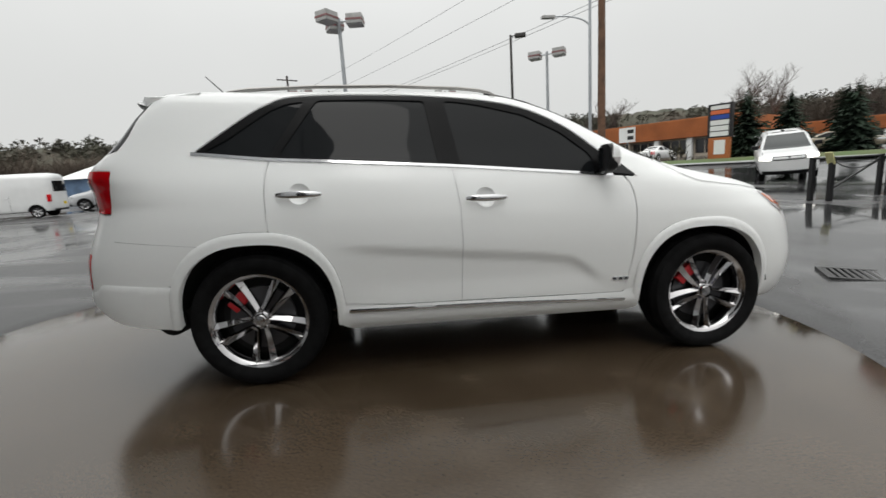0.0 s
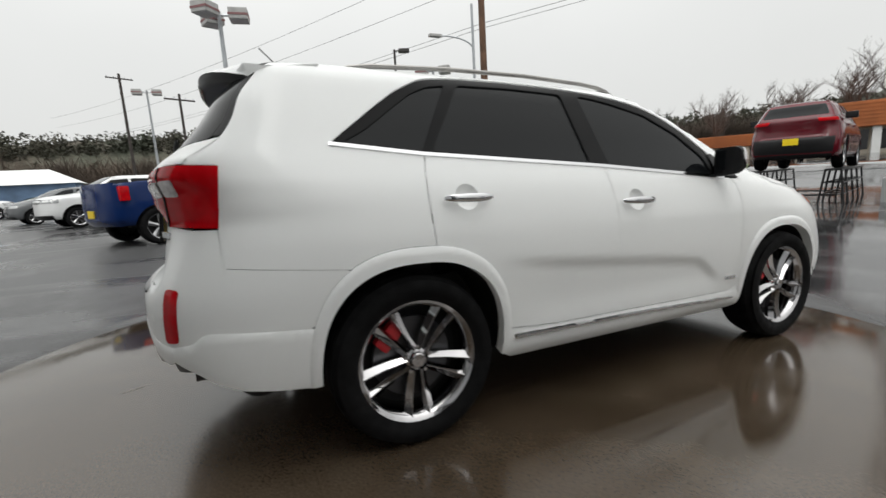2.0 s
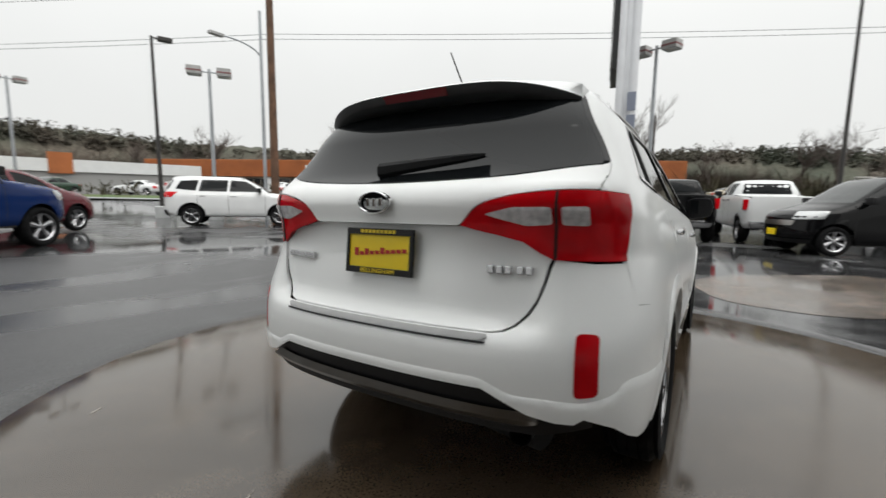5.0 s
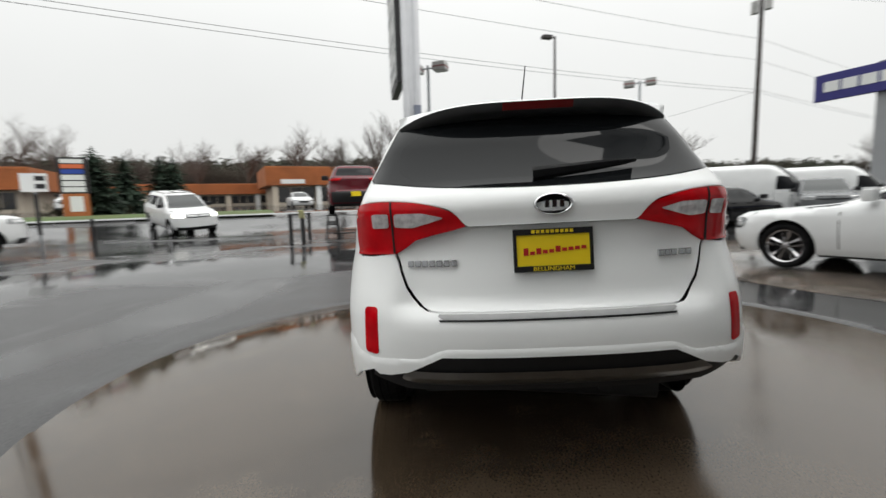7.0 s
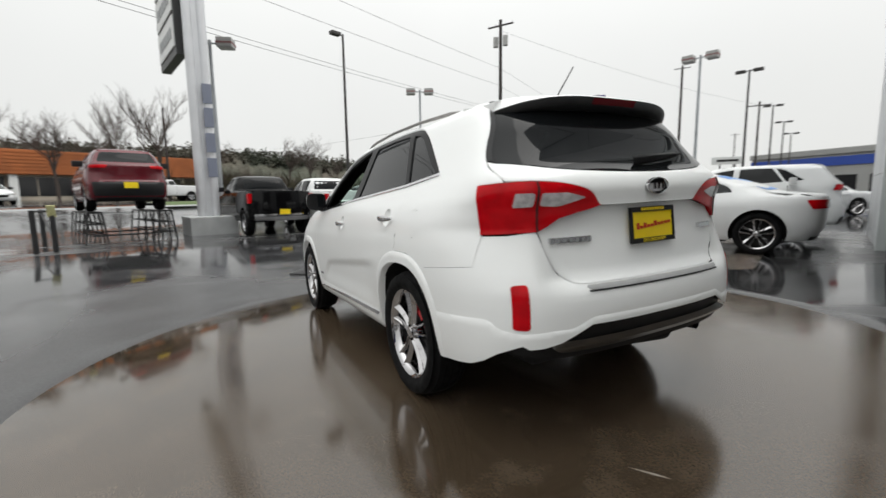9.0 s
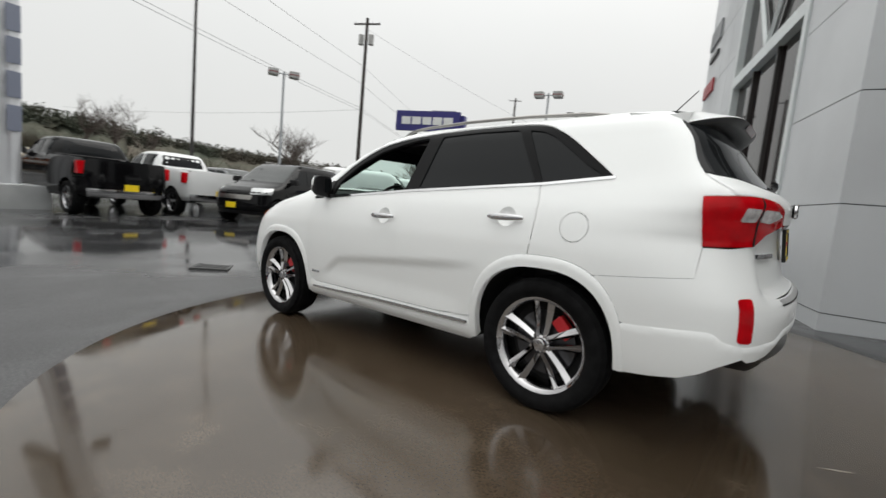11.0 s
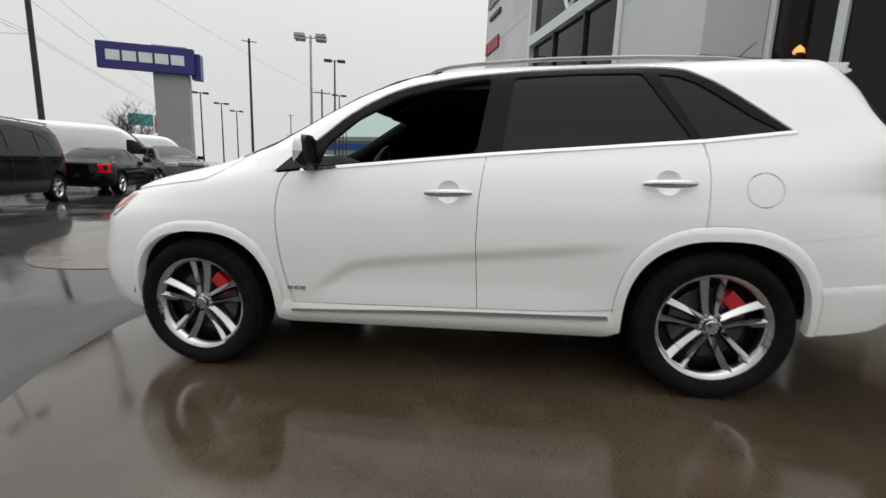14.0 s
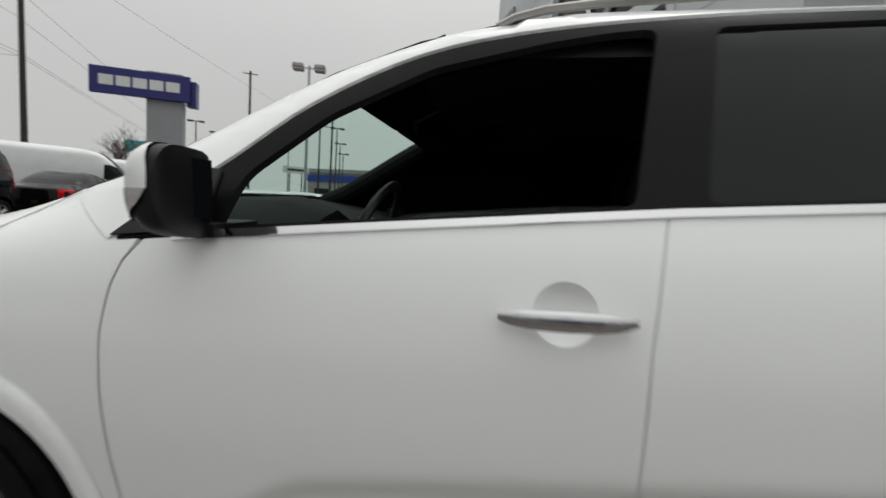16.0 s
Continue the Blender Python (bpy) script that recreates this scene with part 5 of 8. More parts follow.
M_ORANGE = mat("orange_tile_fascia", (0.40, 0.125, 0.035), 0.7, vary=0.25, scale=0.5, fine=0.12, bscale=14)
M_BEIGE = mat("beige_stucco", (0.50, 0.44, 0.36), 0.8, vary=0.12, scale=0.6)
M_DARKWIN = mat("dark_shop_window", (0.02, 0.02, 0.022), 0.1)
M_GRASS = mat("wet_lawn", (0.055, 0.105, 0.022), 0.9, vary=0.4, scale=0.7, fine=0.3, bscale=20, bump=0.6, color2=(0.08, 0.09, 0.03))
M_BARK = mat("bare_bark", (0.085, 0.065, 0.055), 0.9, vary=0.3, scale=3)
M_TWIG = mat("brown_twigs", (0.11, 0.085, 0.066), 0.95, vary=0.45, scale=0.15, objvary=0.15)
M_FIR = mat("fir_needles", (0.018, 0.038, 0.020), 0.9, vary=0.5, scale=0.4)
M_FARWOOD = mat("far_mixed_wood", (0.046, 0.056, 0.036), 0.95, vary=0.5, scale=0.2, color2=(0.075, 0.066, 0.046))
M_SHRUB = mat("brown_green_shrub", (0.055, 0.050, 0.024), 0.95, vary=0.5, scale=0.3)
M_HILL = mat("wooded_hill", (0.088, 0.074, 0.057), 1.0, vary=0.5, scale=0.06, color2=(0.052, 0.060, 0.042), fine=0.4, bscale=1.1, bump=0.6)
M_IRON = mat("black_steel_tube", (0.012, 0.012, 0.013), 0.45, vary=0.2, scale=10)
M_GRATE = mat("cast_iron_grate", (0.07, 0.07, 0.07), 0.5, metal=0.5, vary=0.3, scale=10)
M_WORN = wet_ground("patched_concrete", (0.13, 0.112, 0.096), (0.085, 0.072, 0.062), 0.40, 0.6, 0.5, 0.25, 0.08, 70, 0.15, stain=(0.16, 0.12, 0.095))
M_REDBAR = mat("red_letter_bars", (0.35, 0.02, 0.03), 0.4)
M_ORANGESIGN = mat("orange_sign", (0.62, 0.14, 0.05), 0.5)
M_TEAL = mat("teal_sign", (0.05, 0.32, 0.33), 0.5)
M_GREYWALL = mat("grey_far_wall", (0.33, 0.33, 0.32), 0.8, vary=0.1, scale=0.3)
M_BLUESTRIPE = mat("blue_stripe", (0.02, 0.06, 0.32), 0.5)

WHEEL_SUV = wheel_meshes("suv", 0.36, 0.245, 0.225, 5, M_SILVERRIM)
WHEEL_TRUCK = wheel_meshes("truck", 0.40, 0.27, 0.27, 5, M_SILVERRIM, pairs=False)
WHEEL_CAR = wheel_meshes("car", 0.345, 0.25, 0.24, 5, M_RIM)
WHEEL_VAN = wheel_meshes("van", 0.335, 0.225, 0.215, 6, M_SILVERRIM, pairs=False)


# ---- other vehicles ----
def on_ground(x, y, turn, lift=0.0):
    """A pose on the ground at (x, y), leaning with its slope."""
    gx = (ground_z(x + 1.0, y) - ground_z(x - 1.0, y)) / 2
    gy = (ground_z(x, y + 1.0) - ground_z(x, y - 1.0)) / 2
    lean = Vector((0, 0, 1)).rotation_difference(Vector((-gx, -gy, 1)))
    return Matrix.Translation((x, y, ground_z(x, y) + lift)) @ lean.to_matrix().to_4x4() @ pose(0, 0, 0, 0, 0, turn)


FORMS = {}
M_SCREEN = mat("windscreen_glass", (0.016, 0.020, 0.020), 0.04, spec=0.5)
FORMS["suv"] = dict(shell=BODY, base=0.30, top=1.63, wheels=(-1.35, 1.35), wy=0.80, wr=0.36, arch=0.43, wheel=WHEEL_SUV,
    windows=[quarter_glass, rear_glass, front_glass], doors=(-1.26, -0.22, 0.90), belt=1.17,
    rear_glass=[(-0.66, 1.29), (0.66, 1.29), (0.56, 1.55), (-0.56, 1.55)], screen=(1.17, 1.61), tail=[(0.42, 1.16), (0.80, 1.18), (0.82, 1.05), (0.60, 1.05)], head=[(0.48, 0.90), (0.80, 0.92), (0.82, 0.80), (0.52, 0.80)],
    grille=[(-0.46, 0.90), (0.46, 0.90), (0.42, 0.76), (-0.42, 0.76)], skirt=0.47, plate=0.98)
FORMS["crossover"] = dict(FORMS["suv"], skirt=0.76, plate=0.68, tail=[(0.46, 1.20), (0.80, 1.20), (0.83, 1.13), (0.50, 1.13)])
sh = Shell(w=[(0.42, 0.90), (0.48, 0.96), (0.6, 0.995), (0.9, 1.01), (1.2, 0.99), (1.36, 0.965), (1.40, 0.945), (1.6, 0.87), (1.8, 0.78), (1.87, 0.70), (1.90, 0.52), (1.912, 0.02)],
           xr=[(0.42, -2.55), (0.6, -2.68), (1.0, -2.69), (1.36, -2.67), (1.385, -2.63), (1.41, -0.66), (1.6, -0.63), (1.8, -0.55), (1.87, -0.45), (1.912, -0.2)],
           xf=[(0.42, 2.55), (0.6, 2.76), (1.0, 2.74), (1.15, 2.60), (1.24, 2.2), (1.31, 1.62), (1.36, 1.38), (1.6, 1.08), (1.8, 0.72), (1.87, 0.5), (1.912, 0.2)],
           pr=[(0.42, 16), (1.36, 18), (1.42, 8), (1.91, 5)], pf=[(0.42, 8), (1.1, 8), (1.3, 6), (1.6, 9), (1.91, 5)], mid=0.0, nz=70, nt=90)
FORMS["pickup"] = dict(shell=sh, base=0.46, top=1.84, wheels=(-1.785, 1.785), wy=0.86, wr=0.40, arch=0.47, wheel=WHEEL_TRUCK,
    windows=[[(1.02, 1.42), (0.72, 1.66), (0.50, 1.79), (0.18, 1.80), (0.14, 1.42)], [(0.07, 1.42), (0.08, 1.80), (-0.44, 1.80), (-0.50, 1.42)]], doors=(-0.58, 0.10, 1.08), belt=1.38,
    rear_glass=[(-0.66, 1.46), (0.66, 1.46), (0.60, 1.78), (-0.60, 1.78)], screen=(1.40, 1.84), tail=[(0.84, 1.28), (0.99, 1.28), (0.99, 0.98), (0.84, 0.98)], head=[(0.60, 1.14), (0.93, 1.12), (0.93, 0.94), (0.62, 0.94)],
    grille=[(-0.55, 1.16), (0.55, 1.16), (0.52, 0.86), (-0.52, 0.86)], skirt=0.66, plate=0.72)
sh = Shell(w=[(0.24, 0.86), (0.30, 0.90), (0.6, 0.945), (0.82, 0.93), (0.93, 0.89), (0.98, 0.85), (1.15, 0.745), (1.35, 0.62), (1.42, 0.50), (1.455, 0.28), (1.462, 0.02)],
           xr=[(0.24, -2.36), (0.5, -2.50), (0.9, -2.48), (0.97, -2.40), (1.01, -1.80), (1.2, -1.45), (1.36, -1.05), (1.43, -0.78), (1.462, -0.45)],
           xf=[(0.24, 2.36), (0.5, 2.52), (0.72, 2.48), (0.85, 2.22), (0.93, 1.6), (0.98, 1.12), (1.2, 0.66), (1.36, 0.25), (1.43, -0.02), (1.462, -0.25)],
           pr=[(0.24, 9), (0.95, 9), (1.05, 6), (1.46, 5)], pf=[(0.24, 8), (0.85, 6), (1.1, 8), (1.46, 5)], mid=-0.3, nz=70, nt=90)
FORMS["sedan"] = dict(shell=sh, base=0.27, top=1.40, wheels=(-1.52, 1.52), wy=0.80, wr=0.345, arch=0.40, wheel=WHEEL_CAR,
    windows=[[(0.72, 1.02), (0.45, 1.20), (0.12, 1.335), (-0.20, 1.355), (-0.22, 1.0)], [(-0.30, 1.0), (-0.28, 1.355), (-0.75, 1.33), (-1.22, 1.12), (-1.20, 1.02)]], doors=(-1.15, -0.26, 0.86), belt=0.98,
    rear_glass=[(-0.62, 1.07), (0.62, 1.07), (0.50, 1.36), (-0.50, 1.36)], screen=(1.01, 1.41), tail=[(0.62, 0.92), (0.84, 0.92), (0.86, 0.66), (0.64, 0.66)], head=[(0.50, 0.74), (0.82, 0.74), (0.84, 0.62), (0.52, 0.62)],
    grille=[(-0.46, 0.76), (0.46, 0.76), (0.42, 0.50), (-0.42, 0.50)], skirt=0.34, plate=0.74)
sh = Shell(w=[(0.22, 0.88), (0.28, 0.91), (0.6, 0.965), (0.80, 0.955), (0.94, 0.90), (0.99, 0.86), (1.15, 0.75), (1.33, 0.62), (1.40, 0.50), (1.44, 0.28), (1.448, 0.02)],
           xr=[(0.22, -2.30), (0.5, -2.44), (0.92, -2.46), (0.99, -2.40), (1.03, -1.95), (1.2, -1.50), (1.34, -1.0), (1.41, -0.75), (1.448, -0.45)],
           xf=[(0.22, 2.40), (0.5, 2.50), (0.75, 2.48), (0.87, 2.30), (0.94, 1.6), (0.99, 1.02), (1.2, 0.52), (1.34, 0.14), (1.41, -0.06), (1.448, -0.25)],
           pr=[(0.22, 12), (0.95, 10), (1.05, 6), (1.45, 5)], pf=[(0.22, 10), (0.85, 8), (1.1, 8), (1.45, 5)], mid=-0.3, nz=70, nt=90)
FORMS["coupe"] = dict(shell=sh, base=0.25, top=1.385, wheels=(-1.475, 1.475), wy=0.82, wr=0.36, arch=0.405, wheel=WHEEL_CAR,
    windows=[[(0.58, 1.04), (0.30, 1.22), (0.02, 1.325), (-0.42, 1.345), (-0.46, 1.02)], [(-0.52, 1.02), (-0.50, 1.34), (-0.72, 1.32), (-1.05, 1.16), (-1.12, 1.06)]], doors=(-0.62, -0.62, 0.80), belt=1.0,
    rear_glass=[(-0.62, 1.08), (0.62, 1.08), (0.50, 1.35), (-0.50, 1.35)], screen=(1.02, 1.40), tail=[(0.10, 0.90), (0.86, 0.90), (0.86, 0.76), (0.10, 0.76)], head=[(0.45, 0.78), (0.84, 0.78), (0.84, 0.64), (0.45, 0.64)],
    grille=[(-0.82, 0.79), (0.82, 0.79), (0.82, 0.62), (-0.82, 0.62)], skirt=0.32, plate=0.58)
sh = Shell(w=[(0.24, 0.84), (0.30, 0.88), (0.6, 0.915), (0.95, 0.915), (1.15, 0.90), (1.4, 0.855), (1.65, 0.79), (1.76, 0.74), (1.80, 0.62), (1.825, 0.35), (1.83, 0.02)],
           xr=[(0.24, -2.26), (0.5, -2.36), (1.1, -2.35), (1.5, -2.28), (1.72, -2.20), (1.79, -2.05), (1.83, -1.6)],
           xf=[(0.24, 2.22), (0.5, 2.37), (0.85, 2.33), (0.98, 2.15), (1.06, 1.85), (1.16, 1.50), (1.4, 1.10), (1.65, 0.70), (1.76, 0.42), (1.83, -0.2)],
           pr=[(0.24, 14), (1.6, 12), (1.83, 6)], pf=[(0.24, 8), (0.95, 6), (1.2, 8), (1.83, 5)], mid=0.0, nz=70, nt=90)
FORMS["van"] = dict(shell=sh, base=0.27, top=1.74, wheels=(-1.55, 1.55), wy=0.78, wr=0.335, arch=0.40, wheel=WHEEL_VAN,
    windows=[[(1.12, 1.20), (0.82, 1.44), (0.55, 1.60), (0.16, 1.62), (0.14, 1.16)], [(0.06, 1.16), (0.06, 1.62), (-0.90, 1.62), (-0.92, 1.16)], [(-1.02, 1.16), (-1.0, 1.62), (-1.95, 1.60), (-2.05, 1.20)]], doors=(-0.98, 0.10, 1.20), belt=1.14,
    rear_glass=[(-0.66, 1.20), (0.66, 1.20), (0.60, 1.62), (-0.60, 1.62)], screen=(1.20, 1.72), tail=[(0.74, 1.30), (0.88, 1.30), (0.88, 0.90), (0.74, 0.90)], head=[(0.44, 0.98), (0.82, 1.0), (0.84, 0.82), (0.50, 0.80)],
    grille=[(-0.56, 0.78), (0.56, 0.78), (0.52, 0.66), (-0.52, 0.66)], skirt=0.40, plate=0.60)
sh = Shell(w=[(0.34, 0.94), (0.42, 0.99), (0.9, 1.02), (1.6, 1.01), (2.2, 0.94), (2.4, 0.86), (2.48, 0.70), (2.52, 0.40), (2.53, 0.02)],
           xr=[(0.34, -2.9), (0.6, -2.98), (2.2, -2.95), (2.42, -2.88), (2.53, -2.4)],
           xf=[(0.34, 2.85), (0.7, 2.98), (1.05, 2.85), (1.2, 2.55), (1.3, 2.30), (1.7, 1.95), (2.2, 1.45), (2.42, 1.05), (2.53, 0.4)],
           pr=[(0.34, 20), (2.2, 18), (2.53, 8)], pf=[(0.34, 8), (1.2, 7), (2.53, 6)], mid=0.0, nz=70, nt=90)
FORMS["bigvan"] = dict(shell=sh, base=0.40, top=2.42, wheels=(-2.0, 2.0), wy=0.86, wr=0.36, arch=0.42, wheel=WHEEL_VAN,
    windows=[[(2.05, 1.34), (1.70, 1.80), (1.30, 1.95), (1.05, 1.95), (1.02, 1.34)], ], doors=(-0.9, 0.95, 2.1), belt=1.3,
    rear_glass=[(-0.8, 1.45), (0.8, 1.45), (0.75, 2.05), (-0.75, 2.05)], screen=(1.34, 2.2), tail=[(0.88, 1.3), (0.99, 1.3), (0.99, 0.9), (0.88, 0.9)], head=[(0.6, 1.15), (0.9, 1.1), (0.9, 0.85), (0.7, 0.85)],
    grille=[(-0.6, 0.95), (0.6, 0.95), (0.6, 0.6), (-0.6, 0.6)], skirt=0.5, plate=0.8)
sh = Shell(w=[(0.30, 0.86), (0.40, 0.93), (0.70, 0.965), (1.00, 0.955), (1.12, 0.925), (1.20, 0.885), (1.50, 0.775), (1.68, 0.70), (1.73, 0.60), (1.755, 0.35), (1.76, 0.02)],
           xr=[(0.30, -2.25), (0.50, -2.36), (1.10, -2.36), (1.20, -2.31), (1.60, -2.12), (1.72, -2.00), (1.76, -1.5)],
           xf=[(0.30, 2.28), (0.50, 2.42), (0.95, 2.40), (1.05, 2.33), (1.12, 2.12), (1.17, 1.50), (1.21, 1.22), (1.40, 0.93), (1.62, 0.50), (1.72, 0.25), (1.76, -0.1)],
           pr=[(0.30, 12), (1.70, 12), (1.76, 6)], pf=[(0.30, 9), (1.12, 9), (1.25, 10), (1.70, 9), (1.76, 5)], mid=0.0, nz=70, nt=90)
FORMS["offroader"] = dict(shell=sh, base=0.36, top=1.70, wheels=(-1.42, 1.47), wy=0.80, wr=0.375, arch=0.45, wheel=WHEEL_SUV,
    windows=[[(0.90, 1.23), (0.64, 1.42), (0.36, 1.60), (-0.15, 1.63), (-0.20, 1.22)], [(-0.28, 1.22), (-0.24, 1.63), (-1.08, 1.62), (-1.18, 1.22)], [(-1.27, 1.23), (-1.18, 1.61), (-1.74, 1.57), (-1.90, 1.29)]], doors=(-1.22, -0.24, 0.98), belt=1.19,
    rear_glass=[(-0.68, 1.28), (0.68, 1.28), (0.60, 1.60), (-0.60, 1.60)], screen=(1.205, 1.69), tail=[(0.56, 1.18), (0.88, 1.18), (0.90, 1.00), (0.60, 1.00)], head=[(0.52, 1.03), (0.88, 1.03), (0.90, 0.90), (0.55, 0.90)],
    grille=[(-0.50, 1.03), (0.50, 1.03), (0.48, 0.90), (-0.48, 0.90)], skirt=0.56, plate=0.95)
PARTS = {}


def form_parts(kind, step):
    """Panel geometry of one kind of vehicle, worked out once and shared."""
    if kind in PARTS:
        return PARTS[kind]
    F = FORMS[kind]; S = F["shell"]
    zlo, ztop = F["base"], F["top"]
    wa, wb = F["wheels"]
    ze = [zlo + (ztop - zlo) * k / 18 for k in range(19)]
    fr, rr = 0.86, 0.86
    ar, zc = F["arch"], F["wr"]
    t0 = math.degrees(math.asin((zlo - zc) / ar))
    low = arc(wa, zc, ar, ar, 180 - t0, t0, 20) + arc(wb, zc, ar, ar, 180 - t0, t0, 20)
    outline = low + [(S.x_at(z, fr, True), z) for z in ze] + [(S.x_at(z, rr, False), z) for z in ze[::-1]]
    wins = [round_poly(w, 0.03, 3) for w in F["windows"]]
    out = {"body": [], "window": []}
    for s in (1, -1):
        out["body"].append(S.patch("side", outline, wins, step, 0.0, 0.03, side=s))
        for w in wins:
            out["window"].append(S.patch("side", shrink(w, -0.006), (), step * 1.5, -0.010, 0, side=s))
    ang = math.asin(fr ** 1.2)
    out["nose"] = S.band(zlo, F["screen"][0], -ang, ang, 18, 16)
    out["screen"] = S.band(F["screen"][0], ztop, -ang, ang, 8, 14)
    out["tailgate"] = S.band(zlo, ztop, math.pi - ang, math.pi + ang, 24, 18)
    out["roof"] = S.band(ztop, S.z1 - 0.0005, 0, 2 * math.pi, 8, 50)
    out["rear_window"] = S.patch("rear", round_poly(F["rear_glass"], 0.05), (), step * 1.5, 0.006, 0.006)
    out["tail"] = [S.patch("rear", round_poly([(s * y, z) for y, z in F["tail"]], 0.02), (), step, 0.012, 0.02) for s in (1, -1)]
    out["head"] = [S.patch("front", round_poly([(s * y, z) for y, z in F["head"]], 0.02), (), step, 0.012, 0.02) for s in (1, -1)]
    out["grille"] = S.patch("front", round_poly(F["grille"], 0.03), (), step, 0.010, 0.02)
    sk = F["skirt"]
    out["skirt"] = [S.band(zlo - 0.0, sk, math.pi - ang * 0.98, math.pi + ang * 0.98, 4, 18, 0.012), S.band(zlo, sk * 0.9, -ang * 0.98, ang * 0.98, 4, 16, 0.012)]
    lines = []
    for x in F["doors"]:
        for s in (1, -1):
            lines.append(S.patch("side", [(x - 0.006, zlo + 0.10), (x + 0.006, zlo + 0.10), (x + 0.004, F["belt"]), (x - 0.008, F["belt"])], (), 0.12, 0.002, 0, side=s))
    out["seam"] = lines
    PARTS[kind] = {k: ([mesh_from(k, *p[:2], M_DARK, True, p[2]) for p in v] if isinstance(v, list) else mesh_from(k, *v[:2], M_DARK, True, v[2])) for k, v in out.items()}
    return PARTS[kind]


def painted(me, material):
    c = me.copy()
    c.materials.clear(); c.materials.append(material)
    return c


def vehicle(kind, name, label, m, body, plate=True, lit=False, category="car", group="parked vehicles", trim=M_BLACK, rails=False, scale=1.0, handles=True):
    F = FORMS[kind]; S = F["shell"]; P = form_parts(kind, 0.11)
    v = thing(name, label, category, m @ Matrix.Diagonal((scale, scale, scale, 1)), group)
    for me in P["body"]:
        link("body_side", painted(me, body), v)
    for me in P["window"]:
        link("side_window", painted(me, M_GLASS_DARK), v)
    link("nose", painted(P["nose"], body), v)
    link("tailgate", painted(P["tailgate"], body), v)
    link("roof", painted(P["roof"], body), v)
    link("windscreen", painted(P["screen"], M_SCREEN), v)
    link("rear_window", painted(P["rear_window"], M_GLASS_DARK), v)
    if kind in ("pickup", "bigvan"):
        zt0, zt1 = F["tail"][2][1], F["tail"][0][1]
        for s in (1, -1):
            yo = S.w((zt0 + zt1) / 2) + 0.006
            xe = S.x_at((zt0 + zt1) / 2, 0.93, False)
            bm = bmesh.new(); box(bm, xe - 0.045, min(s * (yo - 0.15), s * yo), zt0, xe + 0.13, max(s * (yo - 0.15), s * yo), zt1)
            part("tail_lamp", bm, M_REDLENS, v, bevel=0.025, smooth=True)
    else:
        for me in P["tail"]:
            link("tail_lamp", painted(me, M_REDLENS), v)
    for me in P["head"]:
        link("headlight", painted(me, M_HEADLIT if lit else M_HEADLAMP), v)
    link("grille", painted(P["grille"], M_SILVER if kind == "van" else M_GLOSSBLACK), v)
    for me in P["skirt"]:
        link("bumper_skirt", painted(me, M_CHROME if kind == "pickup" and body is not M_BLUE else trim), v)
    for me in P["seam"]:
        link("door_seam", me, v)
    for x in F["wheels"]:
        for s in (1, -1):
            set_wheel(F["wheel"], v, x, s * F["wy"], F["wr"], skip=("brake_disc",))
    bm = bmesh.new()
    wa, wb = F["wheels"]
    hw = S.w(F["base"] + 0.05) - 0.03
    box(bm, wa + F["arch"] + 0.02, -hw, F["base"] - 0.03, wb - F["arch"] - 0.02, hw, F["base"] + 0.20)
    box(bm, S.xr(F["base"] + 0.1) + 0.25, -0.52, F["base"] - 0.02, S.xf(F["base"] + 0.1) - 0.25, 0.52, F["base"] + 0.25)
    for x in F["wheels"]:
        for s in (1, -1):
            a, b = sorted((s * 0.52, s * (F["wy"] - 0.16)))
            box(bm, x - F["arch"], a, F["wr"], x + F["arch"], b, F["wr"] + F["arch"] + 0.02)
    part("underbody", bm, M_DARK, v)
    z_h = F["belt"] - 0.12
    bm_m = []
    for s in (1, -1):
        xm = F["windows"][0][0][0] - 0.10
        y = S.y_at(xm, F["belt"]) * s
        bm = bmesh.new()
        box(bm, xm - 0.07, min(y, y + s * 0.24), F["belt"] + 0.02, xm + 0.06, max(y, y + s * 0.24), F["belt"] + 0.18)
        part("wing_mirror", bm, body if kind in ("coupe", "suv") else M_BLACK, v, bevel=0.035, smooth=True)
        if handles:
            for x in F["doors"][:2]:
                yy = S.y_at(x + 0.15, z_h) * s
                bm = bmesh.new()
                box(bm, x + 0.06, min(yy - s * 0.01, yy + s * 0.03), z_h - 0.018, x + 0.26, max(yy - s * 0.01, yy + s * 0.03), z_h + 0.018)
                part("door_handle", bm, M_BLACK if kind == "pickup" else body, v, bevel=0.008)
    if plate:
        bm = bmesh.new()
        xp = S.xr(F["plate"]) - 0.016
        box(bm, xp - 0.006, -0.155, F["plate"] - 0.08, xp + 0.02, 0.155, F["plate"] + 0.08)
        part("license_plate", bm, M_YELLOW, v, "yellow dealer plate", bevel=0.004)
    if kind == "van":
        bm = bmesh.new(); xp = S.xf(0.5) + 0.012
        box(bm, xp - 0.02, -0.155, 0.42, xp + 0.006, 0.155, 0.57)
        part("license_plate", bm, M_YELLOW, v, "yellow dealer plate", bevel=0.004)
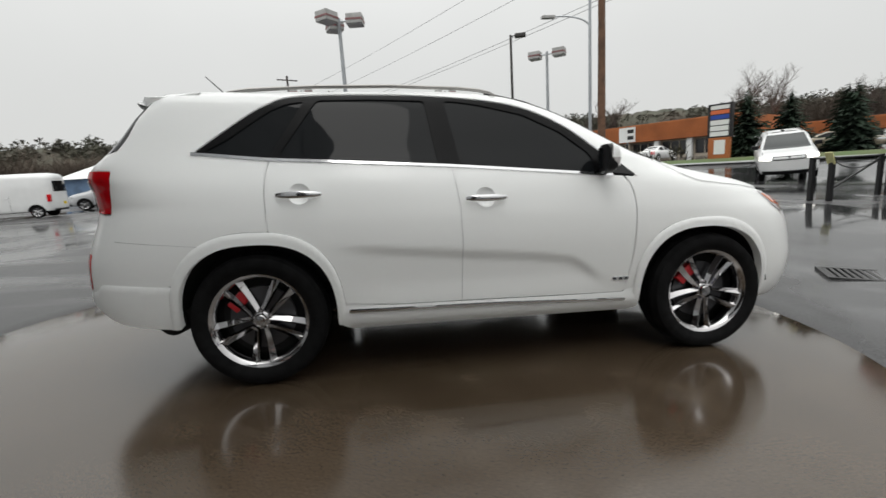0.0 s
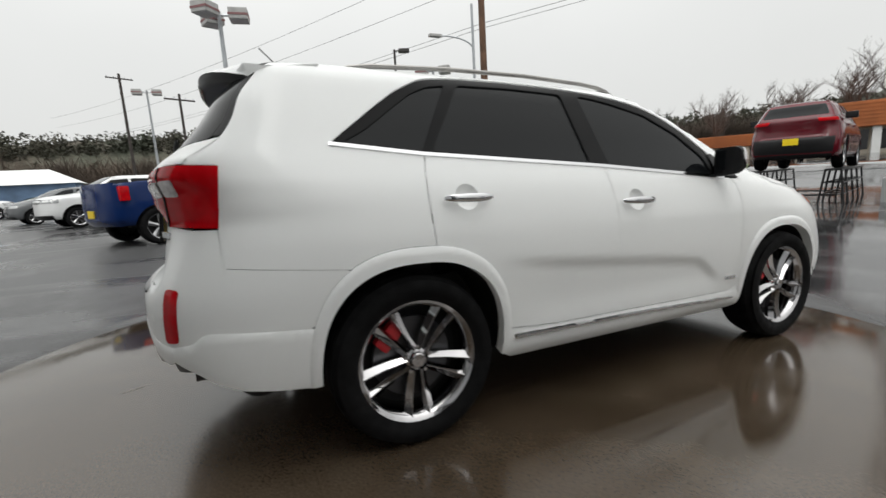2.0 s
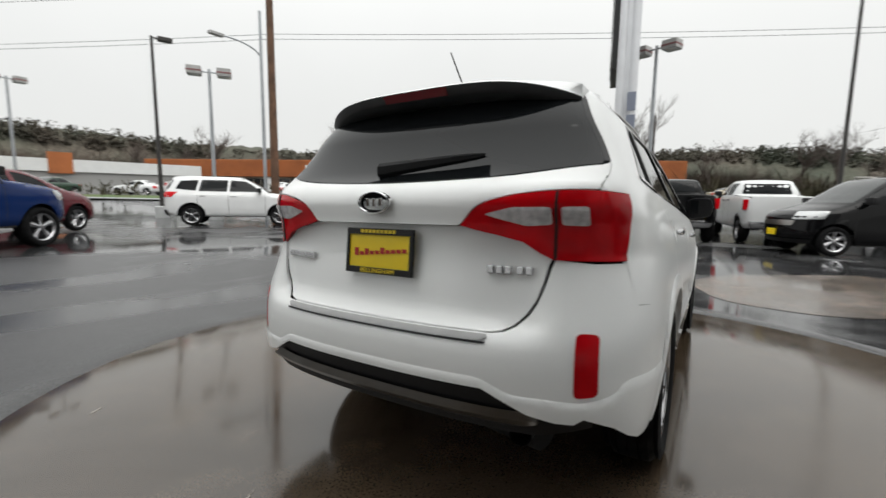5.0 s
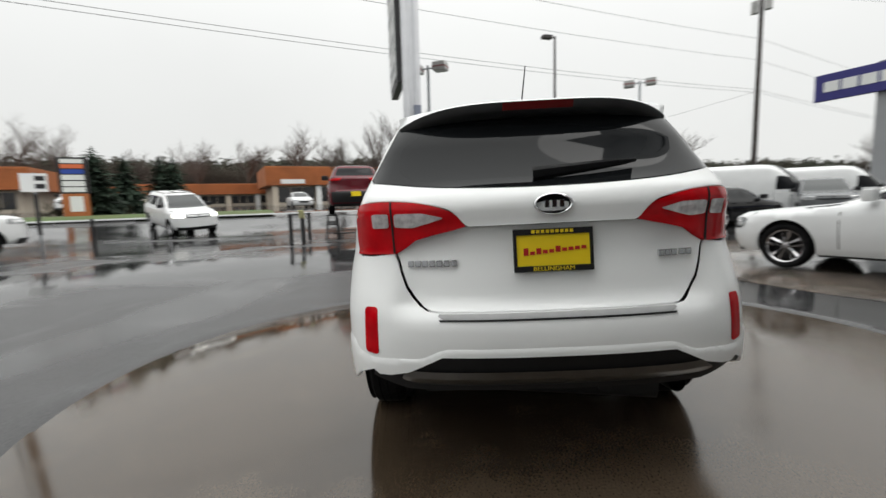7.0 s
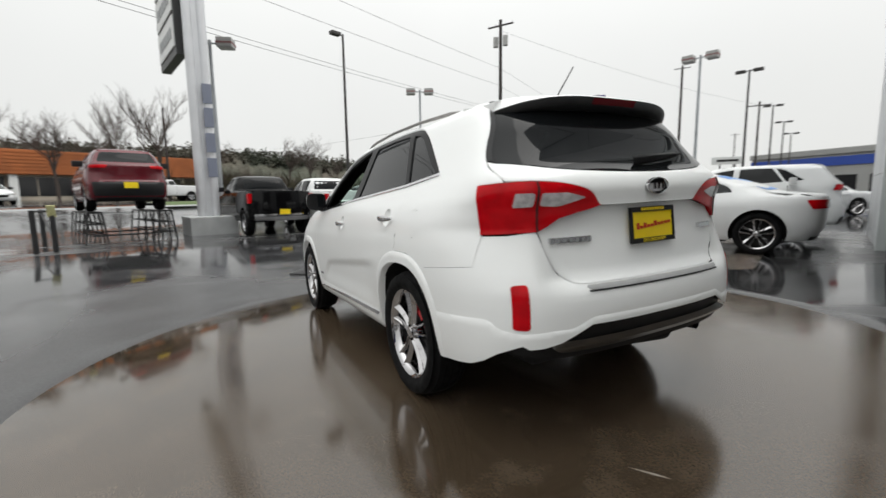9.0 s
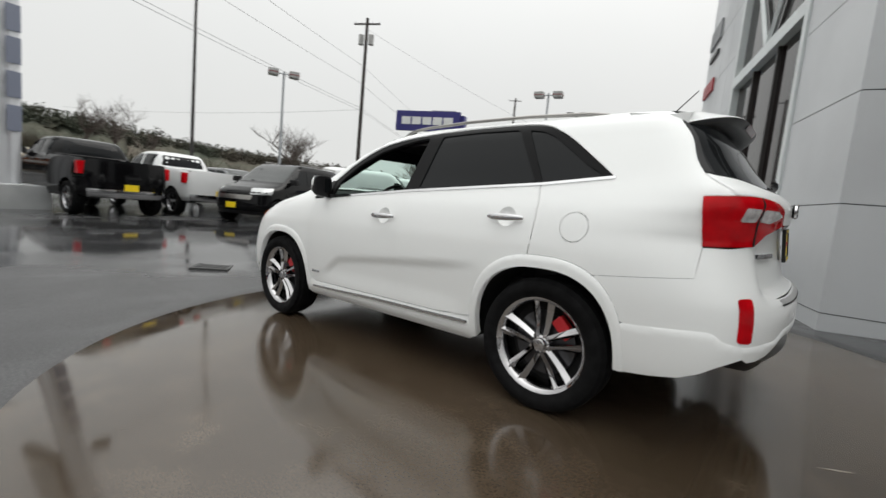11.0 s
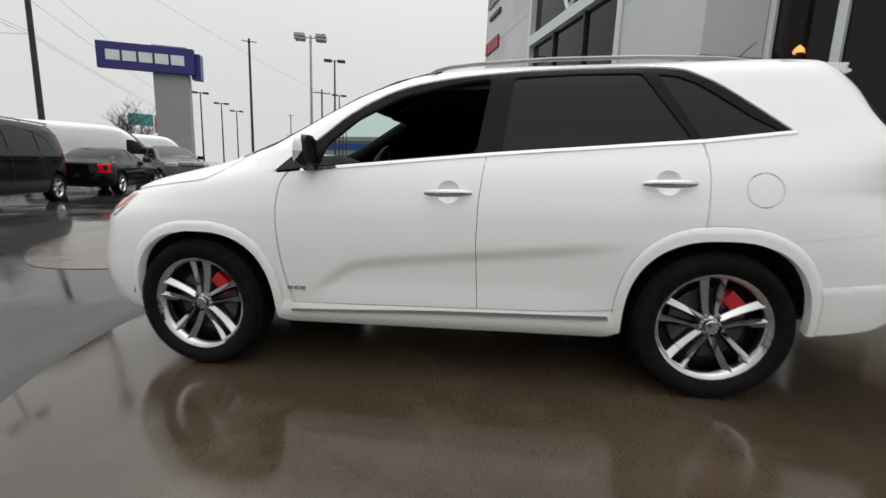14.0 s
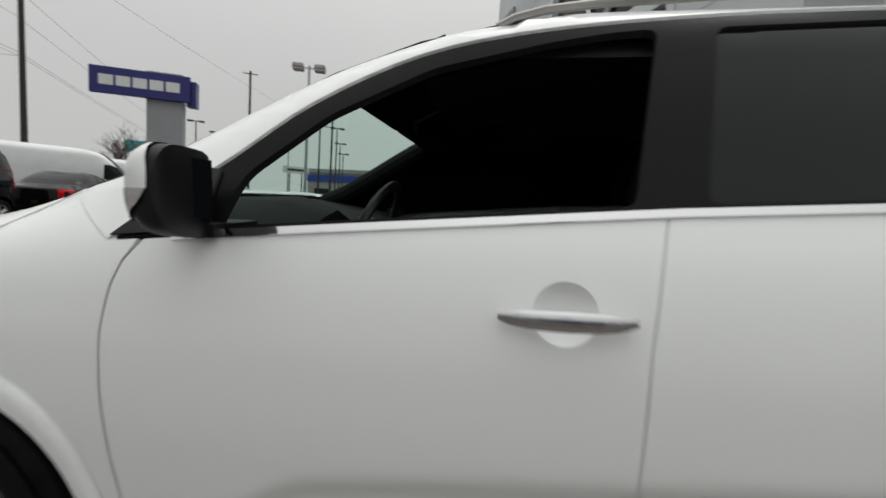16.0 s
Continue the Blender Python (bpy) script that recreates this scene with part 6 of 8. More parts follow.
    if rails:
        for s in (1, -1):
            bm = bmesh.new()
            w_ = S.w(F["top"]) - 0.06
            za = S.z1 + 0.005
            tube(bm, (S.xr(F["top"]) + 0.35, s * w_ * 0.92, za), (S.xf(F["top"]) - 0.25, s * w_ * 0.92, za), 0.018, 0.018, 8)
            for q in (0.02, 0.5, 0.98):
                xq = S.xr(F["top"]) + 0.35 + q * (S.xf(F["top"]) - S.xr(F["top"]) - 0.6)
                tube(bm, (xq, s * w_ * 0.92, za), (xq, s * w_ * 0.92, F["top"] - 0.02), 0.018, 0.022, 8)
            part("roof_rail", bm, M_SILVER, v, smooth=True)
    return v


vehicle("pickup", "pickup_truck", "blue crew-cab pickup truck parked on wet asphalt", on_ground(-2.36, 10.39, 30.5), M_BLUE, category="pickup truck", trim=M_BLUE)
vehicle("suv", "red_suv", "dark red compact utility vehicle parked beside the blue pickup", on_ground(-0.1, 14.4, 30.5), M_RED)
vehicle("offroader", "white_suv", "white utility vehicle with a covered bed, nose out", on_ground(-6.1, 19.3, 207) , M_WHITE2, plate=False, scale=1.08)
vehicle("bigvan", "cargo_van", "white full-size cargo van parked at the lot edge", on_ground(-19.4, 21.2, 192), M_WHITE2, category="van", scale=0.88)
vehicle("pickup", "black_pickup", "black pickup truck seen from its tailgate, yellow dealer plate", on_ground(10.47 + 2.69 * 0.985, -0.2 + 2.69 * 0.174, 10), M_BLACKPAINT, category="pickup truck")
vehicle("pickup", "white_pickup", "white crew-cab pickup truck with chrome rear bumper", on_ground(11.5 + 2.69 * 0.985, -2.75 + 2.69 * 0.174, 10), M_WHITE2, category="pickup truck")
vehicle("offroader", "white_offroader", "white utility vehicle with lit headlights turning in the lot", on_ground(16.2, 13.2, 229), M_WHITE2, lit=True, rails=True, scale=1.0, plate=False)
vehicle("offroader", "white_crossover", "white crossover parked by the roadside pole", on_ground(6.45, 14.3, -38), M_WHITE2)
M_BANNER = mat("blue_window_banner", (0.03, 0.22, 0.62), 0.4)
coupe = vehicle("coupe", "sports_coupe", "white two-door muscle coupe with a blue rear window banner", on_ground(1.95, -6.21, 28), M_WHITE2, plate=False)
for c_ in coupe.children:
    if c_.name.startswith("rear_window"):
        c_.data.materials[0] = M_BANNER
vehicle("suv", "white_wagon", "white utility vehicle parked beyond the coupe", on_ground(2.9, -9.8, 29), M_WHITE2, plate=False)
vehicle("sedan", "silver_sedan", "silver sedan far down the wet drive", on_ground(5.5, -20.5, 60), M_SILVERPAINT, plate=False)
vehicle("sedan", "black_sedan", "black four-door sedan showing its red tail lamp", on_ground(12.96, -10.06, 294.4), M_BLACKPAINT, plate=False)
vehicle("van", "compact_van", "black compact passenger van with roof rails on wet asphalt", on_ground(10.63, -4.40, 114.4), M_BLACKPAINT, category="van", rails=True)
vehicle("bigvan", "high_roof_van", "white high-roof cargo van behind the black cars", on_ground(17.6, -13.9, 236), M_WHITE2, category="van")
vehicle("bigvan", "high_roof_van", "white high-roof cargo van behind the black cars", on_ground(20.6, -20.2, 236), M_WHITE2, category="van")
vehicle("offroader", "offroad_car", "dark boxy off-road car facing the lot", on_ground(15.0, -15.2, 150), M_GREYPAINT, plate=False)
vehicle("offroader", "grey_suv", "dark grey utility vehicle behind the pickup", on_ground(19.0, -6.4, 190), M_GREYPAINT)
vehicle("sedan", "green_sedan", "dark sedan parked in a far row", on_ground(13.5, -19.5, 150), M_GREENPAINT, plate=False)

# the display car on its rack
RX, RY, RH, RT = 12.86, 4.29, 0.86, 16.0
vehicle("crossover", "display_suv", "dark red compact utility vehicle raised on a black steel rack", on_ground(RX, RY, RT, RH), M_RED, rails=True)
rack = thing("display_rack", "black tubular steel display rack with two raised ramps", "display rack", on_ground(RX, RY, RT))
for s in (1, -1):
    bm = bmesh.new()
    box(bm, -2.1, s * 0.80 - 0.16, RH - 0.05, 2.0, s * 0.80 + 0.16, RH - 0.004)
    part("ramp_plate", bm, M_IRON, rack, bevel=0.008)
    for x in (-2.05, -1.35, -0.3, 0.8, 1.95):
        for q in (-0.16, 0.16):
            bm = bmesh.new()
            tube(bm, (x, s * 0.80 + q * 0.9, RH - 0.03), (x + (0.0), s * 0.80 + q * 1.5, 0.0), 0.024, 0.024, 8)
            part("leg", bm, M_IRON, rack, smooth=True)
    for z in (0.24, 0.52):
        bm = bmesh.new()
        for q in (-0.2, 0.2):
            tube(bm, (-2.05, s * 0.80 + q, z), (1.95, s * 0.80 + q, z), 0.014, 0.014, 6)
        for x in (-2.05, -1.35, -0.3, 0.8, 1.95):
            tube(bm, (x, s * 0.80 - 0.2, z), (x, s * 0.80 + 0.2, z), 0.014, 0.014, 6)
        part("brace", bm, M_IRON, rack, smooth=True)
for x in (-1.35, 0.8):
    bm = bmesh.new(); tube(bm, (x, -0.8, 0.18), (x, 0.8, 0.18), 0.022, 0.022, 8); part("crossbar", bm, M_IRON, rack, smooth=True)

# posts with a rail and chain in front of the rack
fence = thing("post_fence", "black steel posts with a top rail, brace and sagging chain", "fence")
FP = [(8.82, 5.24), (8.97, 4.94), (11.14, 5.67), (11.12, 5.45)]
for x, y in FP:
    z = ground_z(x, y)
    bm = bmesh.new(); box(bm, x - 0.045, y - 0.045, z, x + 0.045, y + 0.045, z + 0.95); part("post", bm, M_IRON, fence, bevel=0.012)
for (a, b), za, zb_ in (((FP[1], FP[2]), 0.92, 0.92), ((FP[1], FP[2]), 0.25, 0.85), ((FP[0], FP[1]), 0.92, 0.92)):
    bm = bmesh.new(); tube(bm, (*a, ground_z(*a) + za), (*b, ground_z(*b) + zb_), 0.022, 0.022, 8); part("rail", bm, M_IRON, fence, smooth=True)
bm = bmesh.new()
pr = None
for k in range(13):
    u = k / 12
    p_ = Vector((FP[1][0] + (FP[2][0] - FP[1][0]) * u, FP[1][1] + (FP[2][1] - FP[1][1]) * u, ground_z(*FP[1]) + 0.88 - 0.9 * u * (1 - u)))
    if pr is not None:
        tube(bm, pr, p_, 0.013, 0.013, 6)
    pr = p_
part("chain", bm, M_IRON, fence)
flyer = thing("post_flyer", "pale yellow paper flyer tied to a black post", "flyer", pose(8.90, 4.93, ground_z(8.9, 4.9) + 0.90, 0, -25, 10))
bm = bmesh.new(); box(bm, -0.010, -0.075, -0.12, 0.010, 0.075, 0.16); part("sheet", bm, mat("pale_yellow_paper", (0.62, 0.60, 0.30), 0.7, vary=0.2, scale=9), flyer, bevel=0.004)


# ---- storm drain and ground patches ----
DRX, DRY = 4.18, 0.36
drain = thing("storm_drain", "slotted cast-iron storm drain in the asphalt", "drain", pose(DRX, DRY, ground_z(DRX, DRY) + 0.004, 0.8, 2.0, -35))
bm = bmesh.new()
for a in ((-0.36, -0.24, 0.36, -0.20), (-0.36, 0.20, 0.36, 0.24), (-0.36, -0.2, -0.32, 0.2), (0.32, -0.2, 0.36, 0.2)):
    box(bm, a[0], a[1], -0.03, a[2], a[3], 0.006)
part("drain_frame", bm, M_GRATE, drain, bevel=0.003)
bm = bmesh.new(); box(bm, -0.33, -0.21, -0.05, 0.33, 0.21, -0.02); part("drain_pit", bm, M_DARK, drain)
for k in range(11):
    bm = bmesh.new(); x = -0.30 + k * 0.06; box(bm, x - 0.016, -0.2, -0.025, x + 0.016, 0.2, 0.004); part("bar", bm, M_GRATE, drain, bevel=0.002)


def ground_patch(name, label, material, pts, lift, category="ground", n=8):
    """A thin sheet that follows the lot."""
    poly = round_poly(pts, 0.4, 6)
    flat, tris = fill(poly, [], 0.35)
    V = [(x, y, ground_z(x, y) + lift) for x, y in flat]
    F_ = [t if (flat[t[1]][0] - flat[t[0]][0]) * (flat[t[2]][1] - flat[t[0]][1]) - (flat[t[1]][1] - flat[t[0]][1]) * (flat[t[2]][0] - flat[t[0]][0]) > 0 else t[::-1] for t in tris]
    return tagged(link(name, mesh_from(name, V, F_, material)), label, category, kind="structure")


ground_patch("pavement_patch", "worn pale concrete apron with rust stains", M_WORN, [(3.3, -1.2), (4.6, -0.7), (5.4, -1.3), (6.2, -3.2), (5.2, -4.6), (3.4, -3.6), (2.9, -2.2)], 0.006)
ground_patch("apron", "tan concrete strip where the coupe stands", M_WORN, [(-0.5, -4.6), (1.2, -3.9), (5.2, -2.9), (8.0, -5.5), (5.5, -8.5), (1.5, -9.5)], 0.004)


# ---- the dealership building ----
C0 = Vector((-2.53, -2.94))
D1 = Vector((0.336, -0.942)).normalized()
N1 = Vector((0.942, 0.336))
W0 = Vector((-3.35, -3.13))
DW = Vector((-0.63, 0.777)).normalized()
NW = Vector((0.777, 0.63))
BH = 8.6


def wall_box(bm, o, d, n, a, b, t, z0, z1, out=0.0):
    """A slab along d from a to b, its outer face at out along n, t thick, from z0 to z1."""
    P = [o + d * a + n * out, o + d * b + n * out, o + d * b + n * (out - t), o + d * a + n * (out - t)]
    lo = [bm.verts.new((p.x, p.y, z0)) for p in P]; hi = [bm.verts.new((p.x, p.y, z1)) for p in P]
    fs = [bm.faces.new(lo), bm.faces.new(hi[::-1])]
    for i in range(4):
        fs.append(bm.faces.new((lo[i], hi[i], hi[(i + 1) % 4], lo[(i + 1) % 4])))
    bmesh.ops.recalc_face_normals(bm, faces=fs)


def wall(name, label, material, *slabs, bevel=0.0):
    bm = bmesh.new()
    for s in slabs:
        wall_box(bm, *s)
    return tagged(part(name, bm, material, bevel=bevel), label, "wall", kind="structure")


E0, E1, EEND, TR = 1.77, 5.72, 9.4, 4.1
base_z = 0.30
front_wall = wall("wall_front", "grey metal-panelled showroom wall", M_JOINT, (C0, D1, N1, 0.02, E0 - 0.02, 0.28, -0.1, BH, -0.012), (C0, D1, N1, E1 + 0.02, EEND, 0.28, -0.1, BH, -0.012), (C0, D1, N1, E0, E1, 0.28, 7.2, BH, -0.012))
# metal panels with open joints
levels = [-0.05, 0.34, 1.48, 2.60, 3.75, 4.90, 6.05, 7.20, BH + 0.05]


def add_panel(o, d, n, a, b, z0, z1, parent, t=0.012):
    bm = bmesh.new()
    wall_box(bm, o, d, n, a + 0.006, b - 0.006, t + 0.01, z0 + 0.006, z1 - 0.006, 0.0)
    return part("wall_panel", bm, M_BUILD, parent)


for z0, z1 in zip(levels, levels[1:]):
    add_panel(C0, D1, N1, 0, E0, z0, z1, front_wall)
    for k in range(4):
        a = E1 + (EEND - E1) * k / 4
        add_panel(C0, D1, N1, a, E1 + (EEND - E1) * (k + 1) / 4, z0, z1, front_wall)
for k in range(2):
    add_panel(C0, D1, N1, E0 + (E1 - E0) * k / 2, E0 + (E1 - E0) * (k + 1) / 2, 7.2, BH + 0.05, front_wall)
DC = (W0 - C0).normalized(); NC = Vector((-DC.y, DC.x)); NC = NC if NC.y > 0 else -NC
LC = (W0 - C0).length
side_wall = wall("wall_corner", "grey metal-panelled corner of the showroom", M_JOINT, (C0, DC, NC, 0.02, LC, 0.25, -0.1, BH, -0.012))
for z0, z1 in zip(levels, levels[1:]):
    add_panel(C0, DC, NC, 0.0, LC - 0.04, z0, z1, side_wall)
end_o = C0 + D1 * EEND
wall("wall_end", "grey showroom end wall", M_BUILD, (end_o, -N1, D1, 0.0, 9.0, 0.25, -0.1, BH, 0.0))
# entrance glazing
entry = thing("window_1", "dark two-storey entrance glazing in white frames", "window", kind="structure")
for a, b, z0, z1 in ((E0, E0 + 0.14, 0.05, 7.2), (E1 - 0.14, E1, 0.05, 7.2), (E0 + 0.14, E1 - 0.14, TR, TR + 0.22), (E0 + 0.14, E1 - 0.14, 7.05, 7.2)):
    bm = bmesh.new(); wall_box(bm, C0, D1, N1, a, b, 0.16, z0, z1, 0.03); part("window_frame", bm, M_FRAMEWHITE, entry, bevel=0.006)
bm = bmesh.new(); wall_box(bm, C0, D1, N1, E0 + 0.14, E1 - 0.14, 0.02, 0.05, TR, -0.10); part("pane", bm, M_SHOPGLASS, entry)
bm = bmesh.new(); wall_box(bm, C0, D1, N1, E0 + 0.14, E1 - 0.14, 0.02, TR + 0.22, 7.05, -0.10); part("pane", bm, M_SHOPGLASS, entry)
ec = (E0 + E1) / 2
for a, b in ((E0 + 0.2, ec - 0.05), (E1 - 0.2, ec + 0.05)):
    pa, pb = C0 + D1 * a, C0 + D1 * b
    bm = bmesh.new(); tube(bm, (*(pa - N1 * 0.04), 6.9), (*(pb - N1 * 0.04), TR + 0.25), 0.05, 0.05, 4); part("mullion", bm, M_FRAMEWHITE, entry)
for u in (0.34, 0.67):
    bm = bmesh.new(); a = E0 + (E1 - E0) * u; wall_box(bm, C0, D1, N1, a - 0.03, a + 0.03, 0.08, 0.05, TR, -0.04); part("mullion", bm, M_DARKPOLE, entry)
# fascia letters past the entrance, as plain bars
for a, z, hgt, n_, m_ in ((8.05, 4.72, 0.34, 5, M_REDBAR), (8.0, 5.66, 0.12, 1, M_IRON), (8.0, 6.05, 0.5, 4, M_SIGNGREY)):
    sg = thing("wall_sign", "raised sign lettering as plain bars on grey panels", "sign", group="wall signs")
    w_ = 1.25 / n_
    for j in range(n_):
        bm = bmesh.new(); wall_box(bm, C0, D1, N1, a + j * w_, a + (j + 0.8) * w_, 0.05, z, z + hgt, 0.055); part("letter_bar", bm, m_, sg, bevel=0.01)
# storefront windows on the slanted wall
WL = 5.05
low = wall("wall_west", "white rendered wall under the showroom windows", M_BUILDWHITE, (W0, DW, NW, 0.0, WL, 0.25, 0.10, 0.76, 0.0))
wall("wall_west_top", "grey panelled wall over the showroom windows", M_BUILD, (W0, DW, NW, 0.0, WL, 0.25, 5.2, BH, 0.0))
wall("window_sill", "grey window ledge of the showroom", M_SILLGREY, (W0, DW, NW, -0.02, WL, 0.30, 0.764, 0.93, 0.035), bevel=0.01)
wall("base_kerb", "low black kerb at the foot of the showroom wall", M_KERB, (W0, DW, NW, -0.1, WL, 0.5, -0.1, 0.26, 0.10), bevel=0.02)
shopw = thing("window_2", "tall dark showroom windows in pale aluminium frames", "window", kind="structure")
mull = [0.0, 0.70, 2.15, 3.6, WL]
for a in mull:
    bm = bmesh.new(); wall_box(bm, W0, DW, NW, a - 0.045, a + 0.045, 0.14, 0.934, 5.2, 0.02); part("mullion", bm, M_FRAMEWHITE, shopw, bevel=0.006)
for z in (0.934, 3.35, 5.12):
    for a, b in zip(mull, mull[1:]):
        bm = bmesh.new(); wall_box(bm, W0, DW, NW, a + 0.047, b - 0.047, 0.10, z, z + 0.06, 0.0); part("window_frame", bm, M_FRAMEWHITE, shopw)
for a, b in zip(mull, mull[1:]):
    for z0, z1 in ((0.994, 3.35), (3.41, 5.12)):
        bm = bmesh.new(); wall_box(bm, W0, DW, NW, a + 0.047, b - 0.047, 0.012, z0, z1, -0.05); part("pane", bm, M_SHOPGLASS, shopw)
# pinkish reflection on the pane, put in as a coloured sheet
poster = thing("window_poster", "pinkish sheet standing in for a reflection on the window", "poster")
bm = bmesh.new(); wall_box(bm, W0, DW, NW, 0.20, 0.56, 0.004, 1.62, 2.38, -0.046); part("sheet", bm, M_PINKREFLECT, poster)
pend = thing("pendant_lamp", "small warm glowing pendant lamp seen in the window", "lamp", pose(*(W0 + DW * 0.34 - NW * 0.02), 2.62))
bm = bmesh.new(); lathe(bm, [(0.008, 0.07), (0.03, 0.05), (0.055, 0.02), (0.060, -0.02), (0.052, -0.021), (0.03, 0.03)], 20, "Z"); part("shade", bm, M_LAMPGLOW, pend, smooth=True)
dsign = thing("window_notice", "pale notice board with dark lettering bars in the window", "sign")
bm = bmesh.new(); wall_box(bm, W0, DW, NW, 1.42, 2.05, 0.006, 1.02, 1.40, -0.040); part("board", bm, mat("pale_card", (0.40, 0.36, 0.33), 0.8, vary=0.1, scale=8), dsign)
for j, z in enumerate((1.26, 1.08)):
    for k in range(6):
        bm = bmesh.new(); wall_box(bm, W0, DW, NW, 1.46 + k * 0.095, 1.46 + k * 0.095 + 0.07, 0.004, z, z + 0.09, -0.034); part("letter_bar", bm, M_IRON, dsign)
far_w = W0 + DW * WL
wall("wall_back", "grey showroom side wall", M_BUILD, (far_w, Vector((-0.95, 0.30)), Vector((0.30, 0.95)), 0.0, 8.0, 0.25, -0.1, BH, 0.0))
rp = [C0, end_o, end_o - N1 * 9, far_w + Vector((-7.6, 2.4)), far_w, W0]
bm = bmesh.new()
lo_ = [bm.verts.new((p.x, p.y, BH - 0.02)) for p in rp]; hi_ = [bm.verts.new((p.x, p.y, BH + 0.12)) for p in rp]
bm.faces.new(lo_); bm.faces.new(hi_)
for i in range(len(rp)):
    bm.faces.new((lo_[i], lo_[(i + 1) % len(rp)], hi_[(i + 1) % len(rp)], hi_[i]))
bmesh.ops.recalc_face_normals(bm, faces=bm.faces)
tagged(part("roof_slab", bm, M_BUILD), "flat grey showroom roof", "roof", kind="structure")


# ---- lamp posts, poles, wires ----
def lamp_post(x, y, h, heads, dark=False, turn=0.0, name="lot_lamp"):
    """A lot lamp: base, pole, arms and box heads."""
    z = ground_z(x, y)
    L_ = thing(name, "tall dark pole lamp with a flat head" if dark else "tall galvanised lot lamp with square box heads", "lamp post", pose(x, y, z, 0, 0, turn), "lot lamps")
    mp, mh = (M_DARKPOLE, M_DARKPOLE) if dark else (M_GALV, M_LAMPHEAD)
    H_ = h - z
    bm = bmesh.new(); tube(bm, (0, 0, 0), (0, 0, H_), 0.095, 0.060, 12); part("pole", bm, mp, L_, smooth=True)
    bm = bmesh.new(); lathe(bm, [(0.30, 0.0), (0.30, 0.5), (0.27, 0.53), (0.02, 0.53)], 20, "Z"); part("base", bm, M_BASEBLOCK, L_, smooth=True, angle=40)
    for a in heads:
        c, s = math.cos(radians(a)), math.sin(radians(a))
        if dark:
            m_ = Matrix.Rotation(radians(a), 4, "Z")
            bm = bmesh.new(); tube(bm, m_ @ Vector((0.0, 0, H_ - 0.08)), m_ @ Vector((0.30, 0, H_ - 0.04)), 0.03, 0.03, 8); part("arm", bm, mp, L_)
            bm = bmesh.new(); box(bm, 0.22, -0.18, H_ - 0.16, 0.80, 0.18, H_ + 0.02, m_); part("head", bm, mh, L_, bevel=0.03)
        else:
            m_ = Matrix.Rotation(radians(a), 4, "Z")
            bm = bmesh.new(); tube(bm, m_ @ Vector((0, 0, H_ - 0.12)), m_ @ Vector((0.34, 0, H_ - 0.12)), 0.035, 0.035, 8); part("arm", bm, mp, L_)
            bm = bmesh.new(); box(bm, 0.30, -0.27, H_ - 0.28, 0.86, 0.27, H_ + 0.06, m_); hd = part("head", bm, mh, L_, bevel=0.03)
            bm = bmesh.new(); box(bm, 0.29, -0.28, H_ - 0.165, 0.87, 0.28, H_ - 0.10, m_); part("band", bm, mat("faded_red_band", (0.22, 0.10, 0.10), 0.6) if "faded_red_band" not in bpy.data.materials else bpy.data.materials["faded_red_band"], hd)
            bm = bmesh.new(); box(bm, 0.34, -0.23, H_ - 0.295, 0.82, 0.23, H_ - 0.278, m_); part("lens", bm, M_LAMPLENS, hd)
    return L_


lamp_post(-1.62, 13.62, 6.75, (10, 130, 250), turn=-20)
lamp_post(7.80, 18.06, 6.55, (0, 180), turn=-35)
lamp_post(6.90, 20.90, 8.15, (0,), dark=True, turn=-20)
lamp_post(15.95, 1.36, 7.15, (0, 180), turn=70)
lamp_post(21.80, -5.55, 10.2, (0,), dark=True, turn=110)
lamp_post(22.45, -10.62, 7.8, (0, 180), turn=65)
lamp_post(11.19, -21.88, 8.35, (0, 180), turn=15)
lamp_post(13.52, -31.18, 9.25, (0, 180), dark=True, turn=15)
lamp_post(5.2, 33.9, 7.7, (0, 180), turn=0)
lamp_post(-6.3, 34.0, 8.2, (0, 180), turn=0)
lamp_post(-1.5, 56.0, 8.0, (0, 180), turn=0)
lamp_post(-21.8, 49.4, 7.2, (0, 180), turn=0)
lamp_post(-31.1, 59.3, 7.2, (0, 180), turn=0)
for bx, by, bz in ((19.5, -47.3, 9.3), (22.6, -56.5, 8.8), (24.2, -62, 8.0), (32.2, -40.7, 8.3), (33.5, -46, 8.0), (35.5, -52, 7.9)):
    lamp_post(bx, by, bz, (0, 180), dark=True, turn=30)


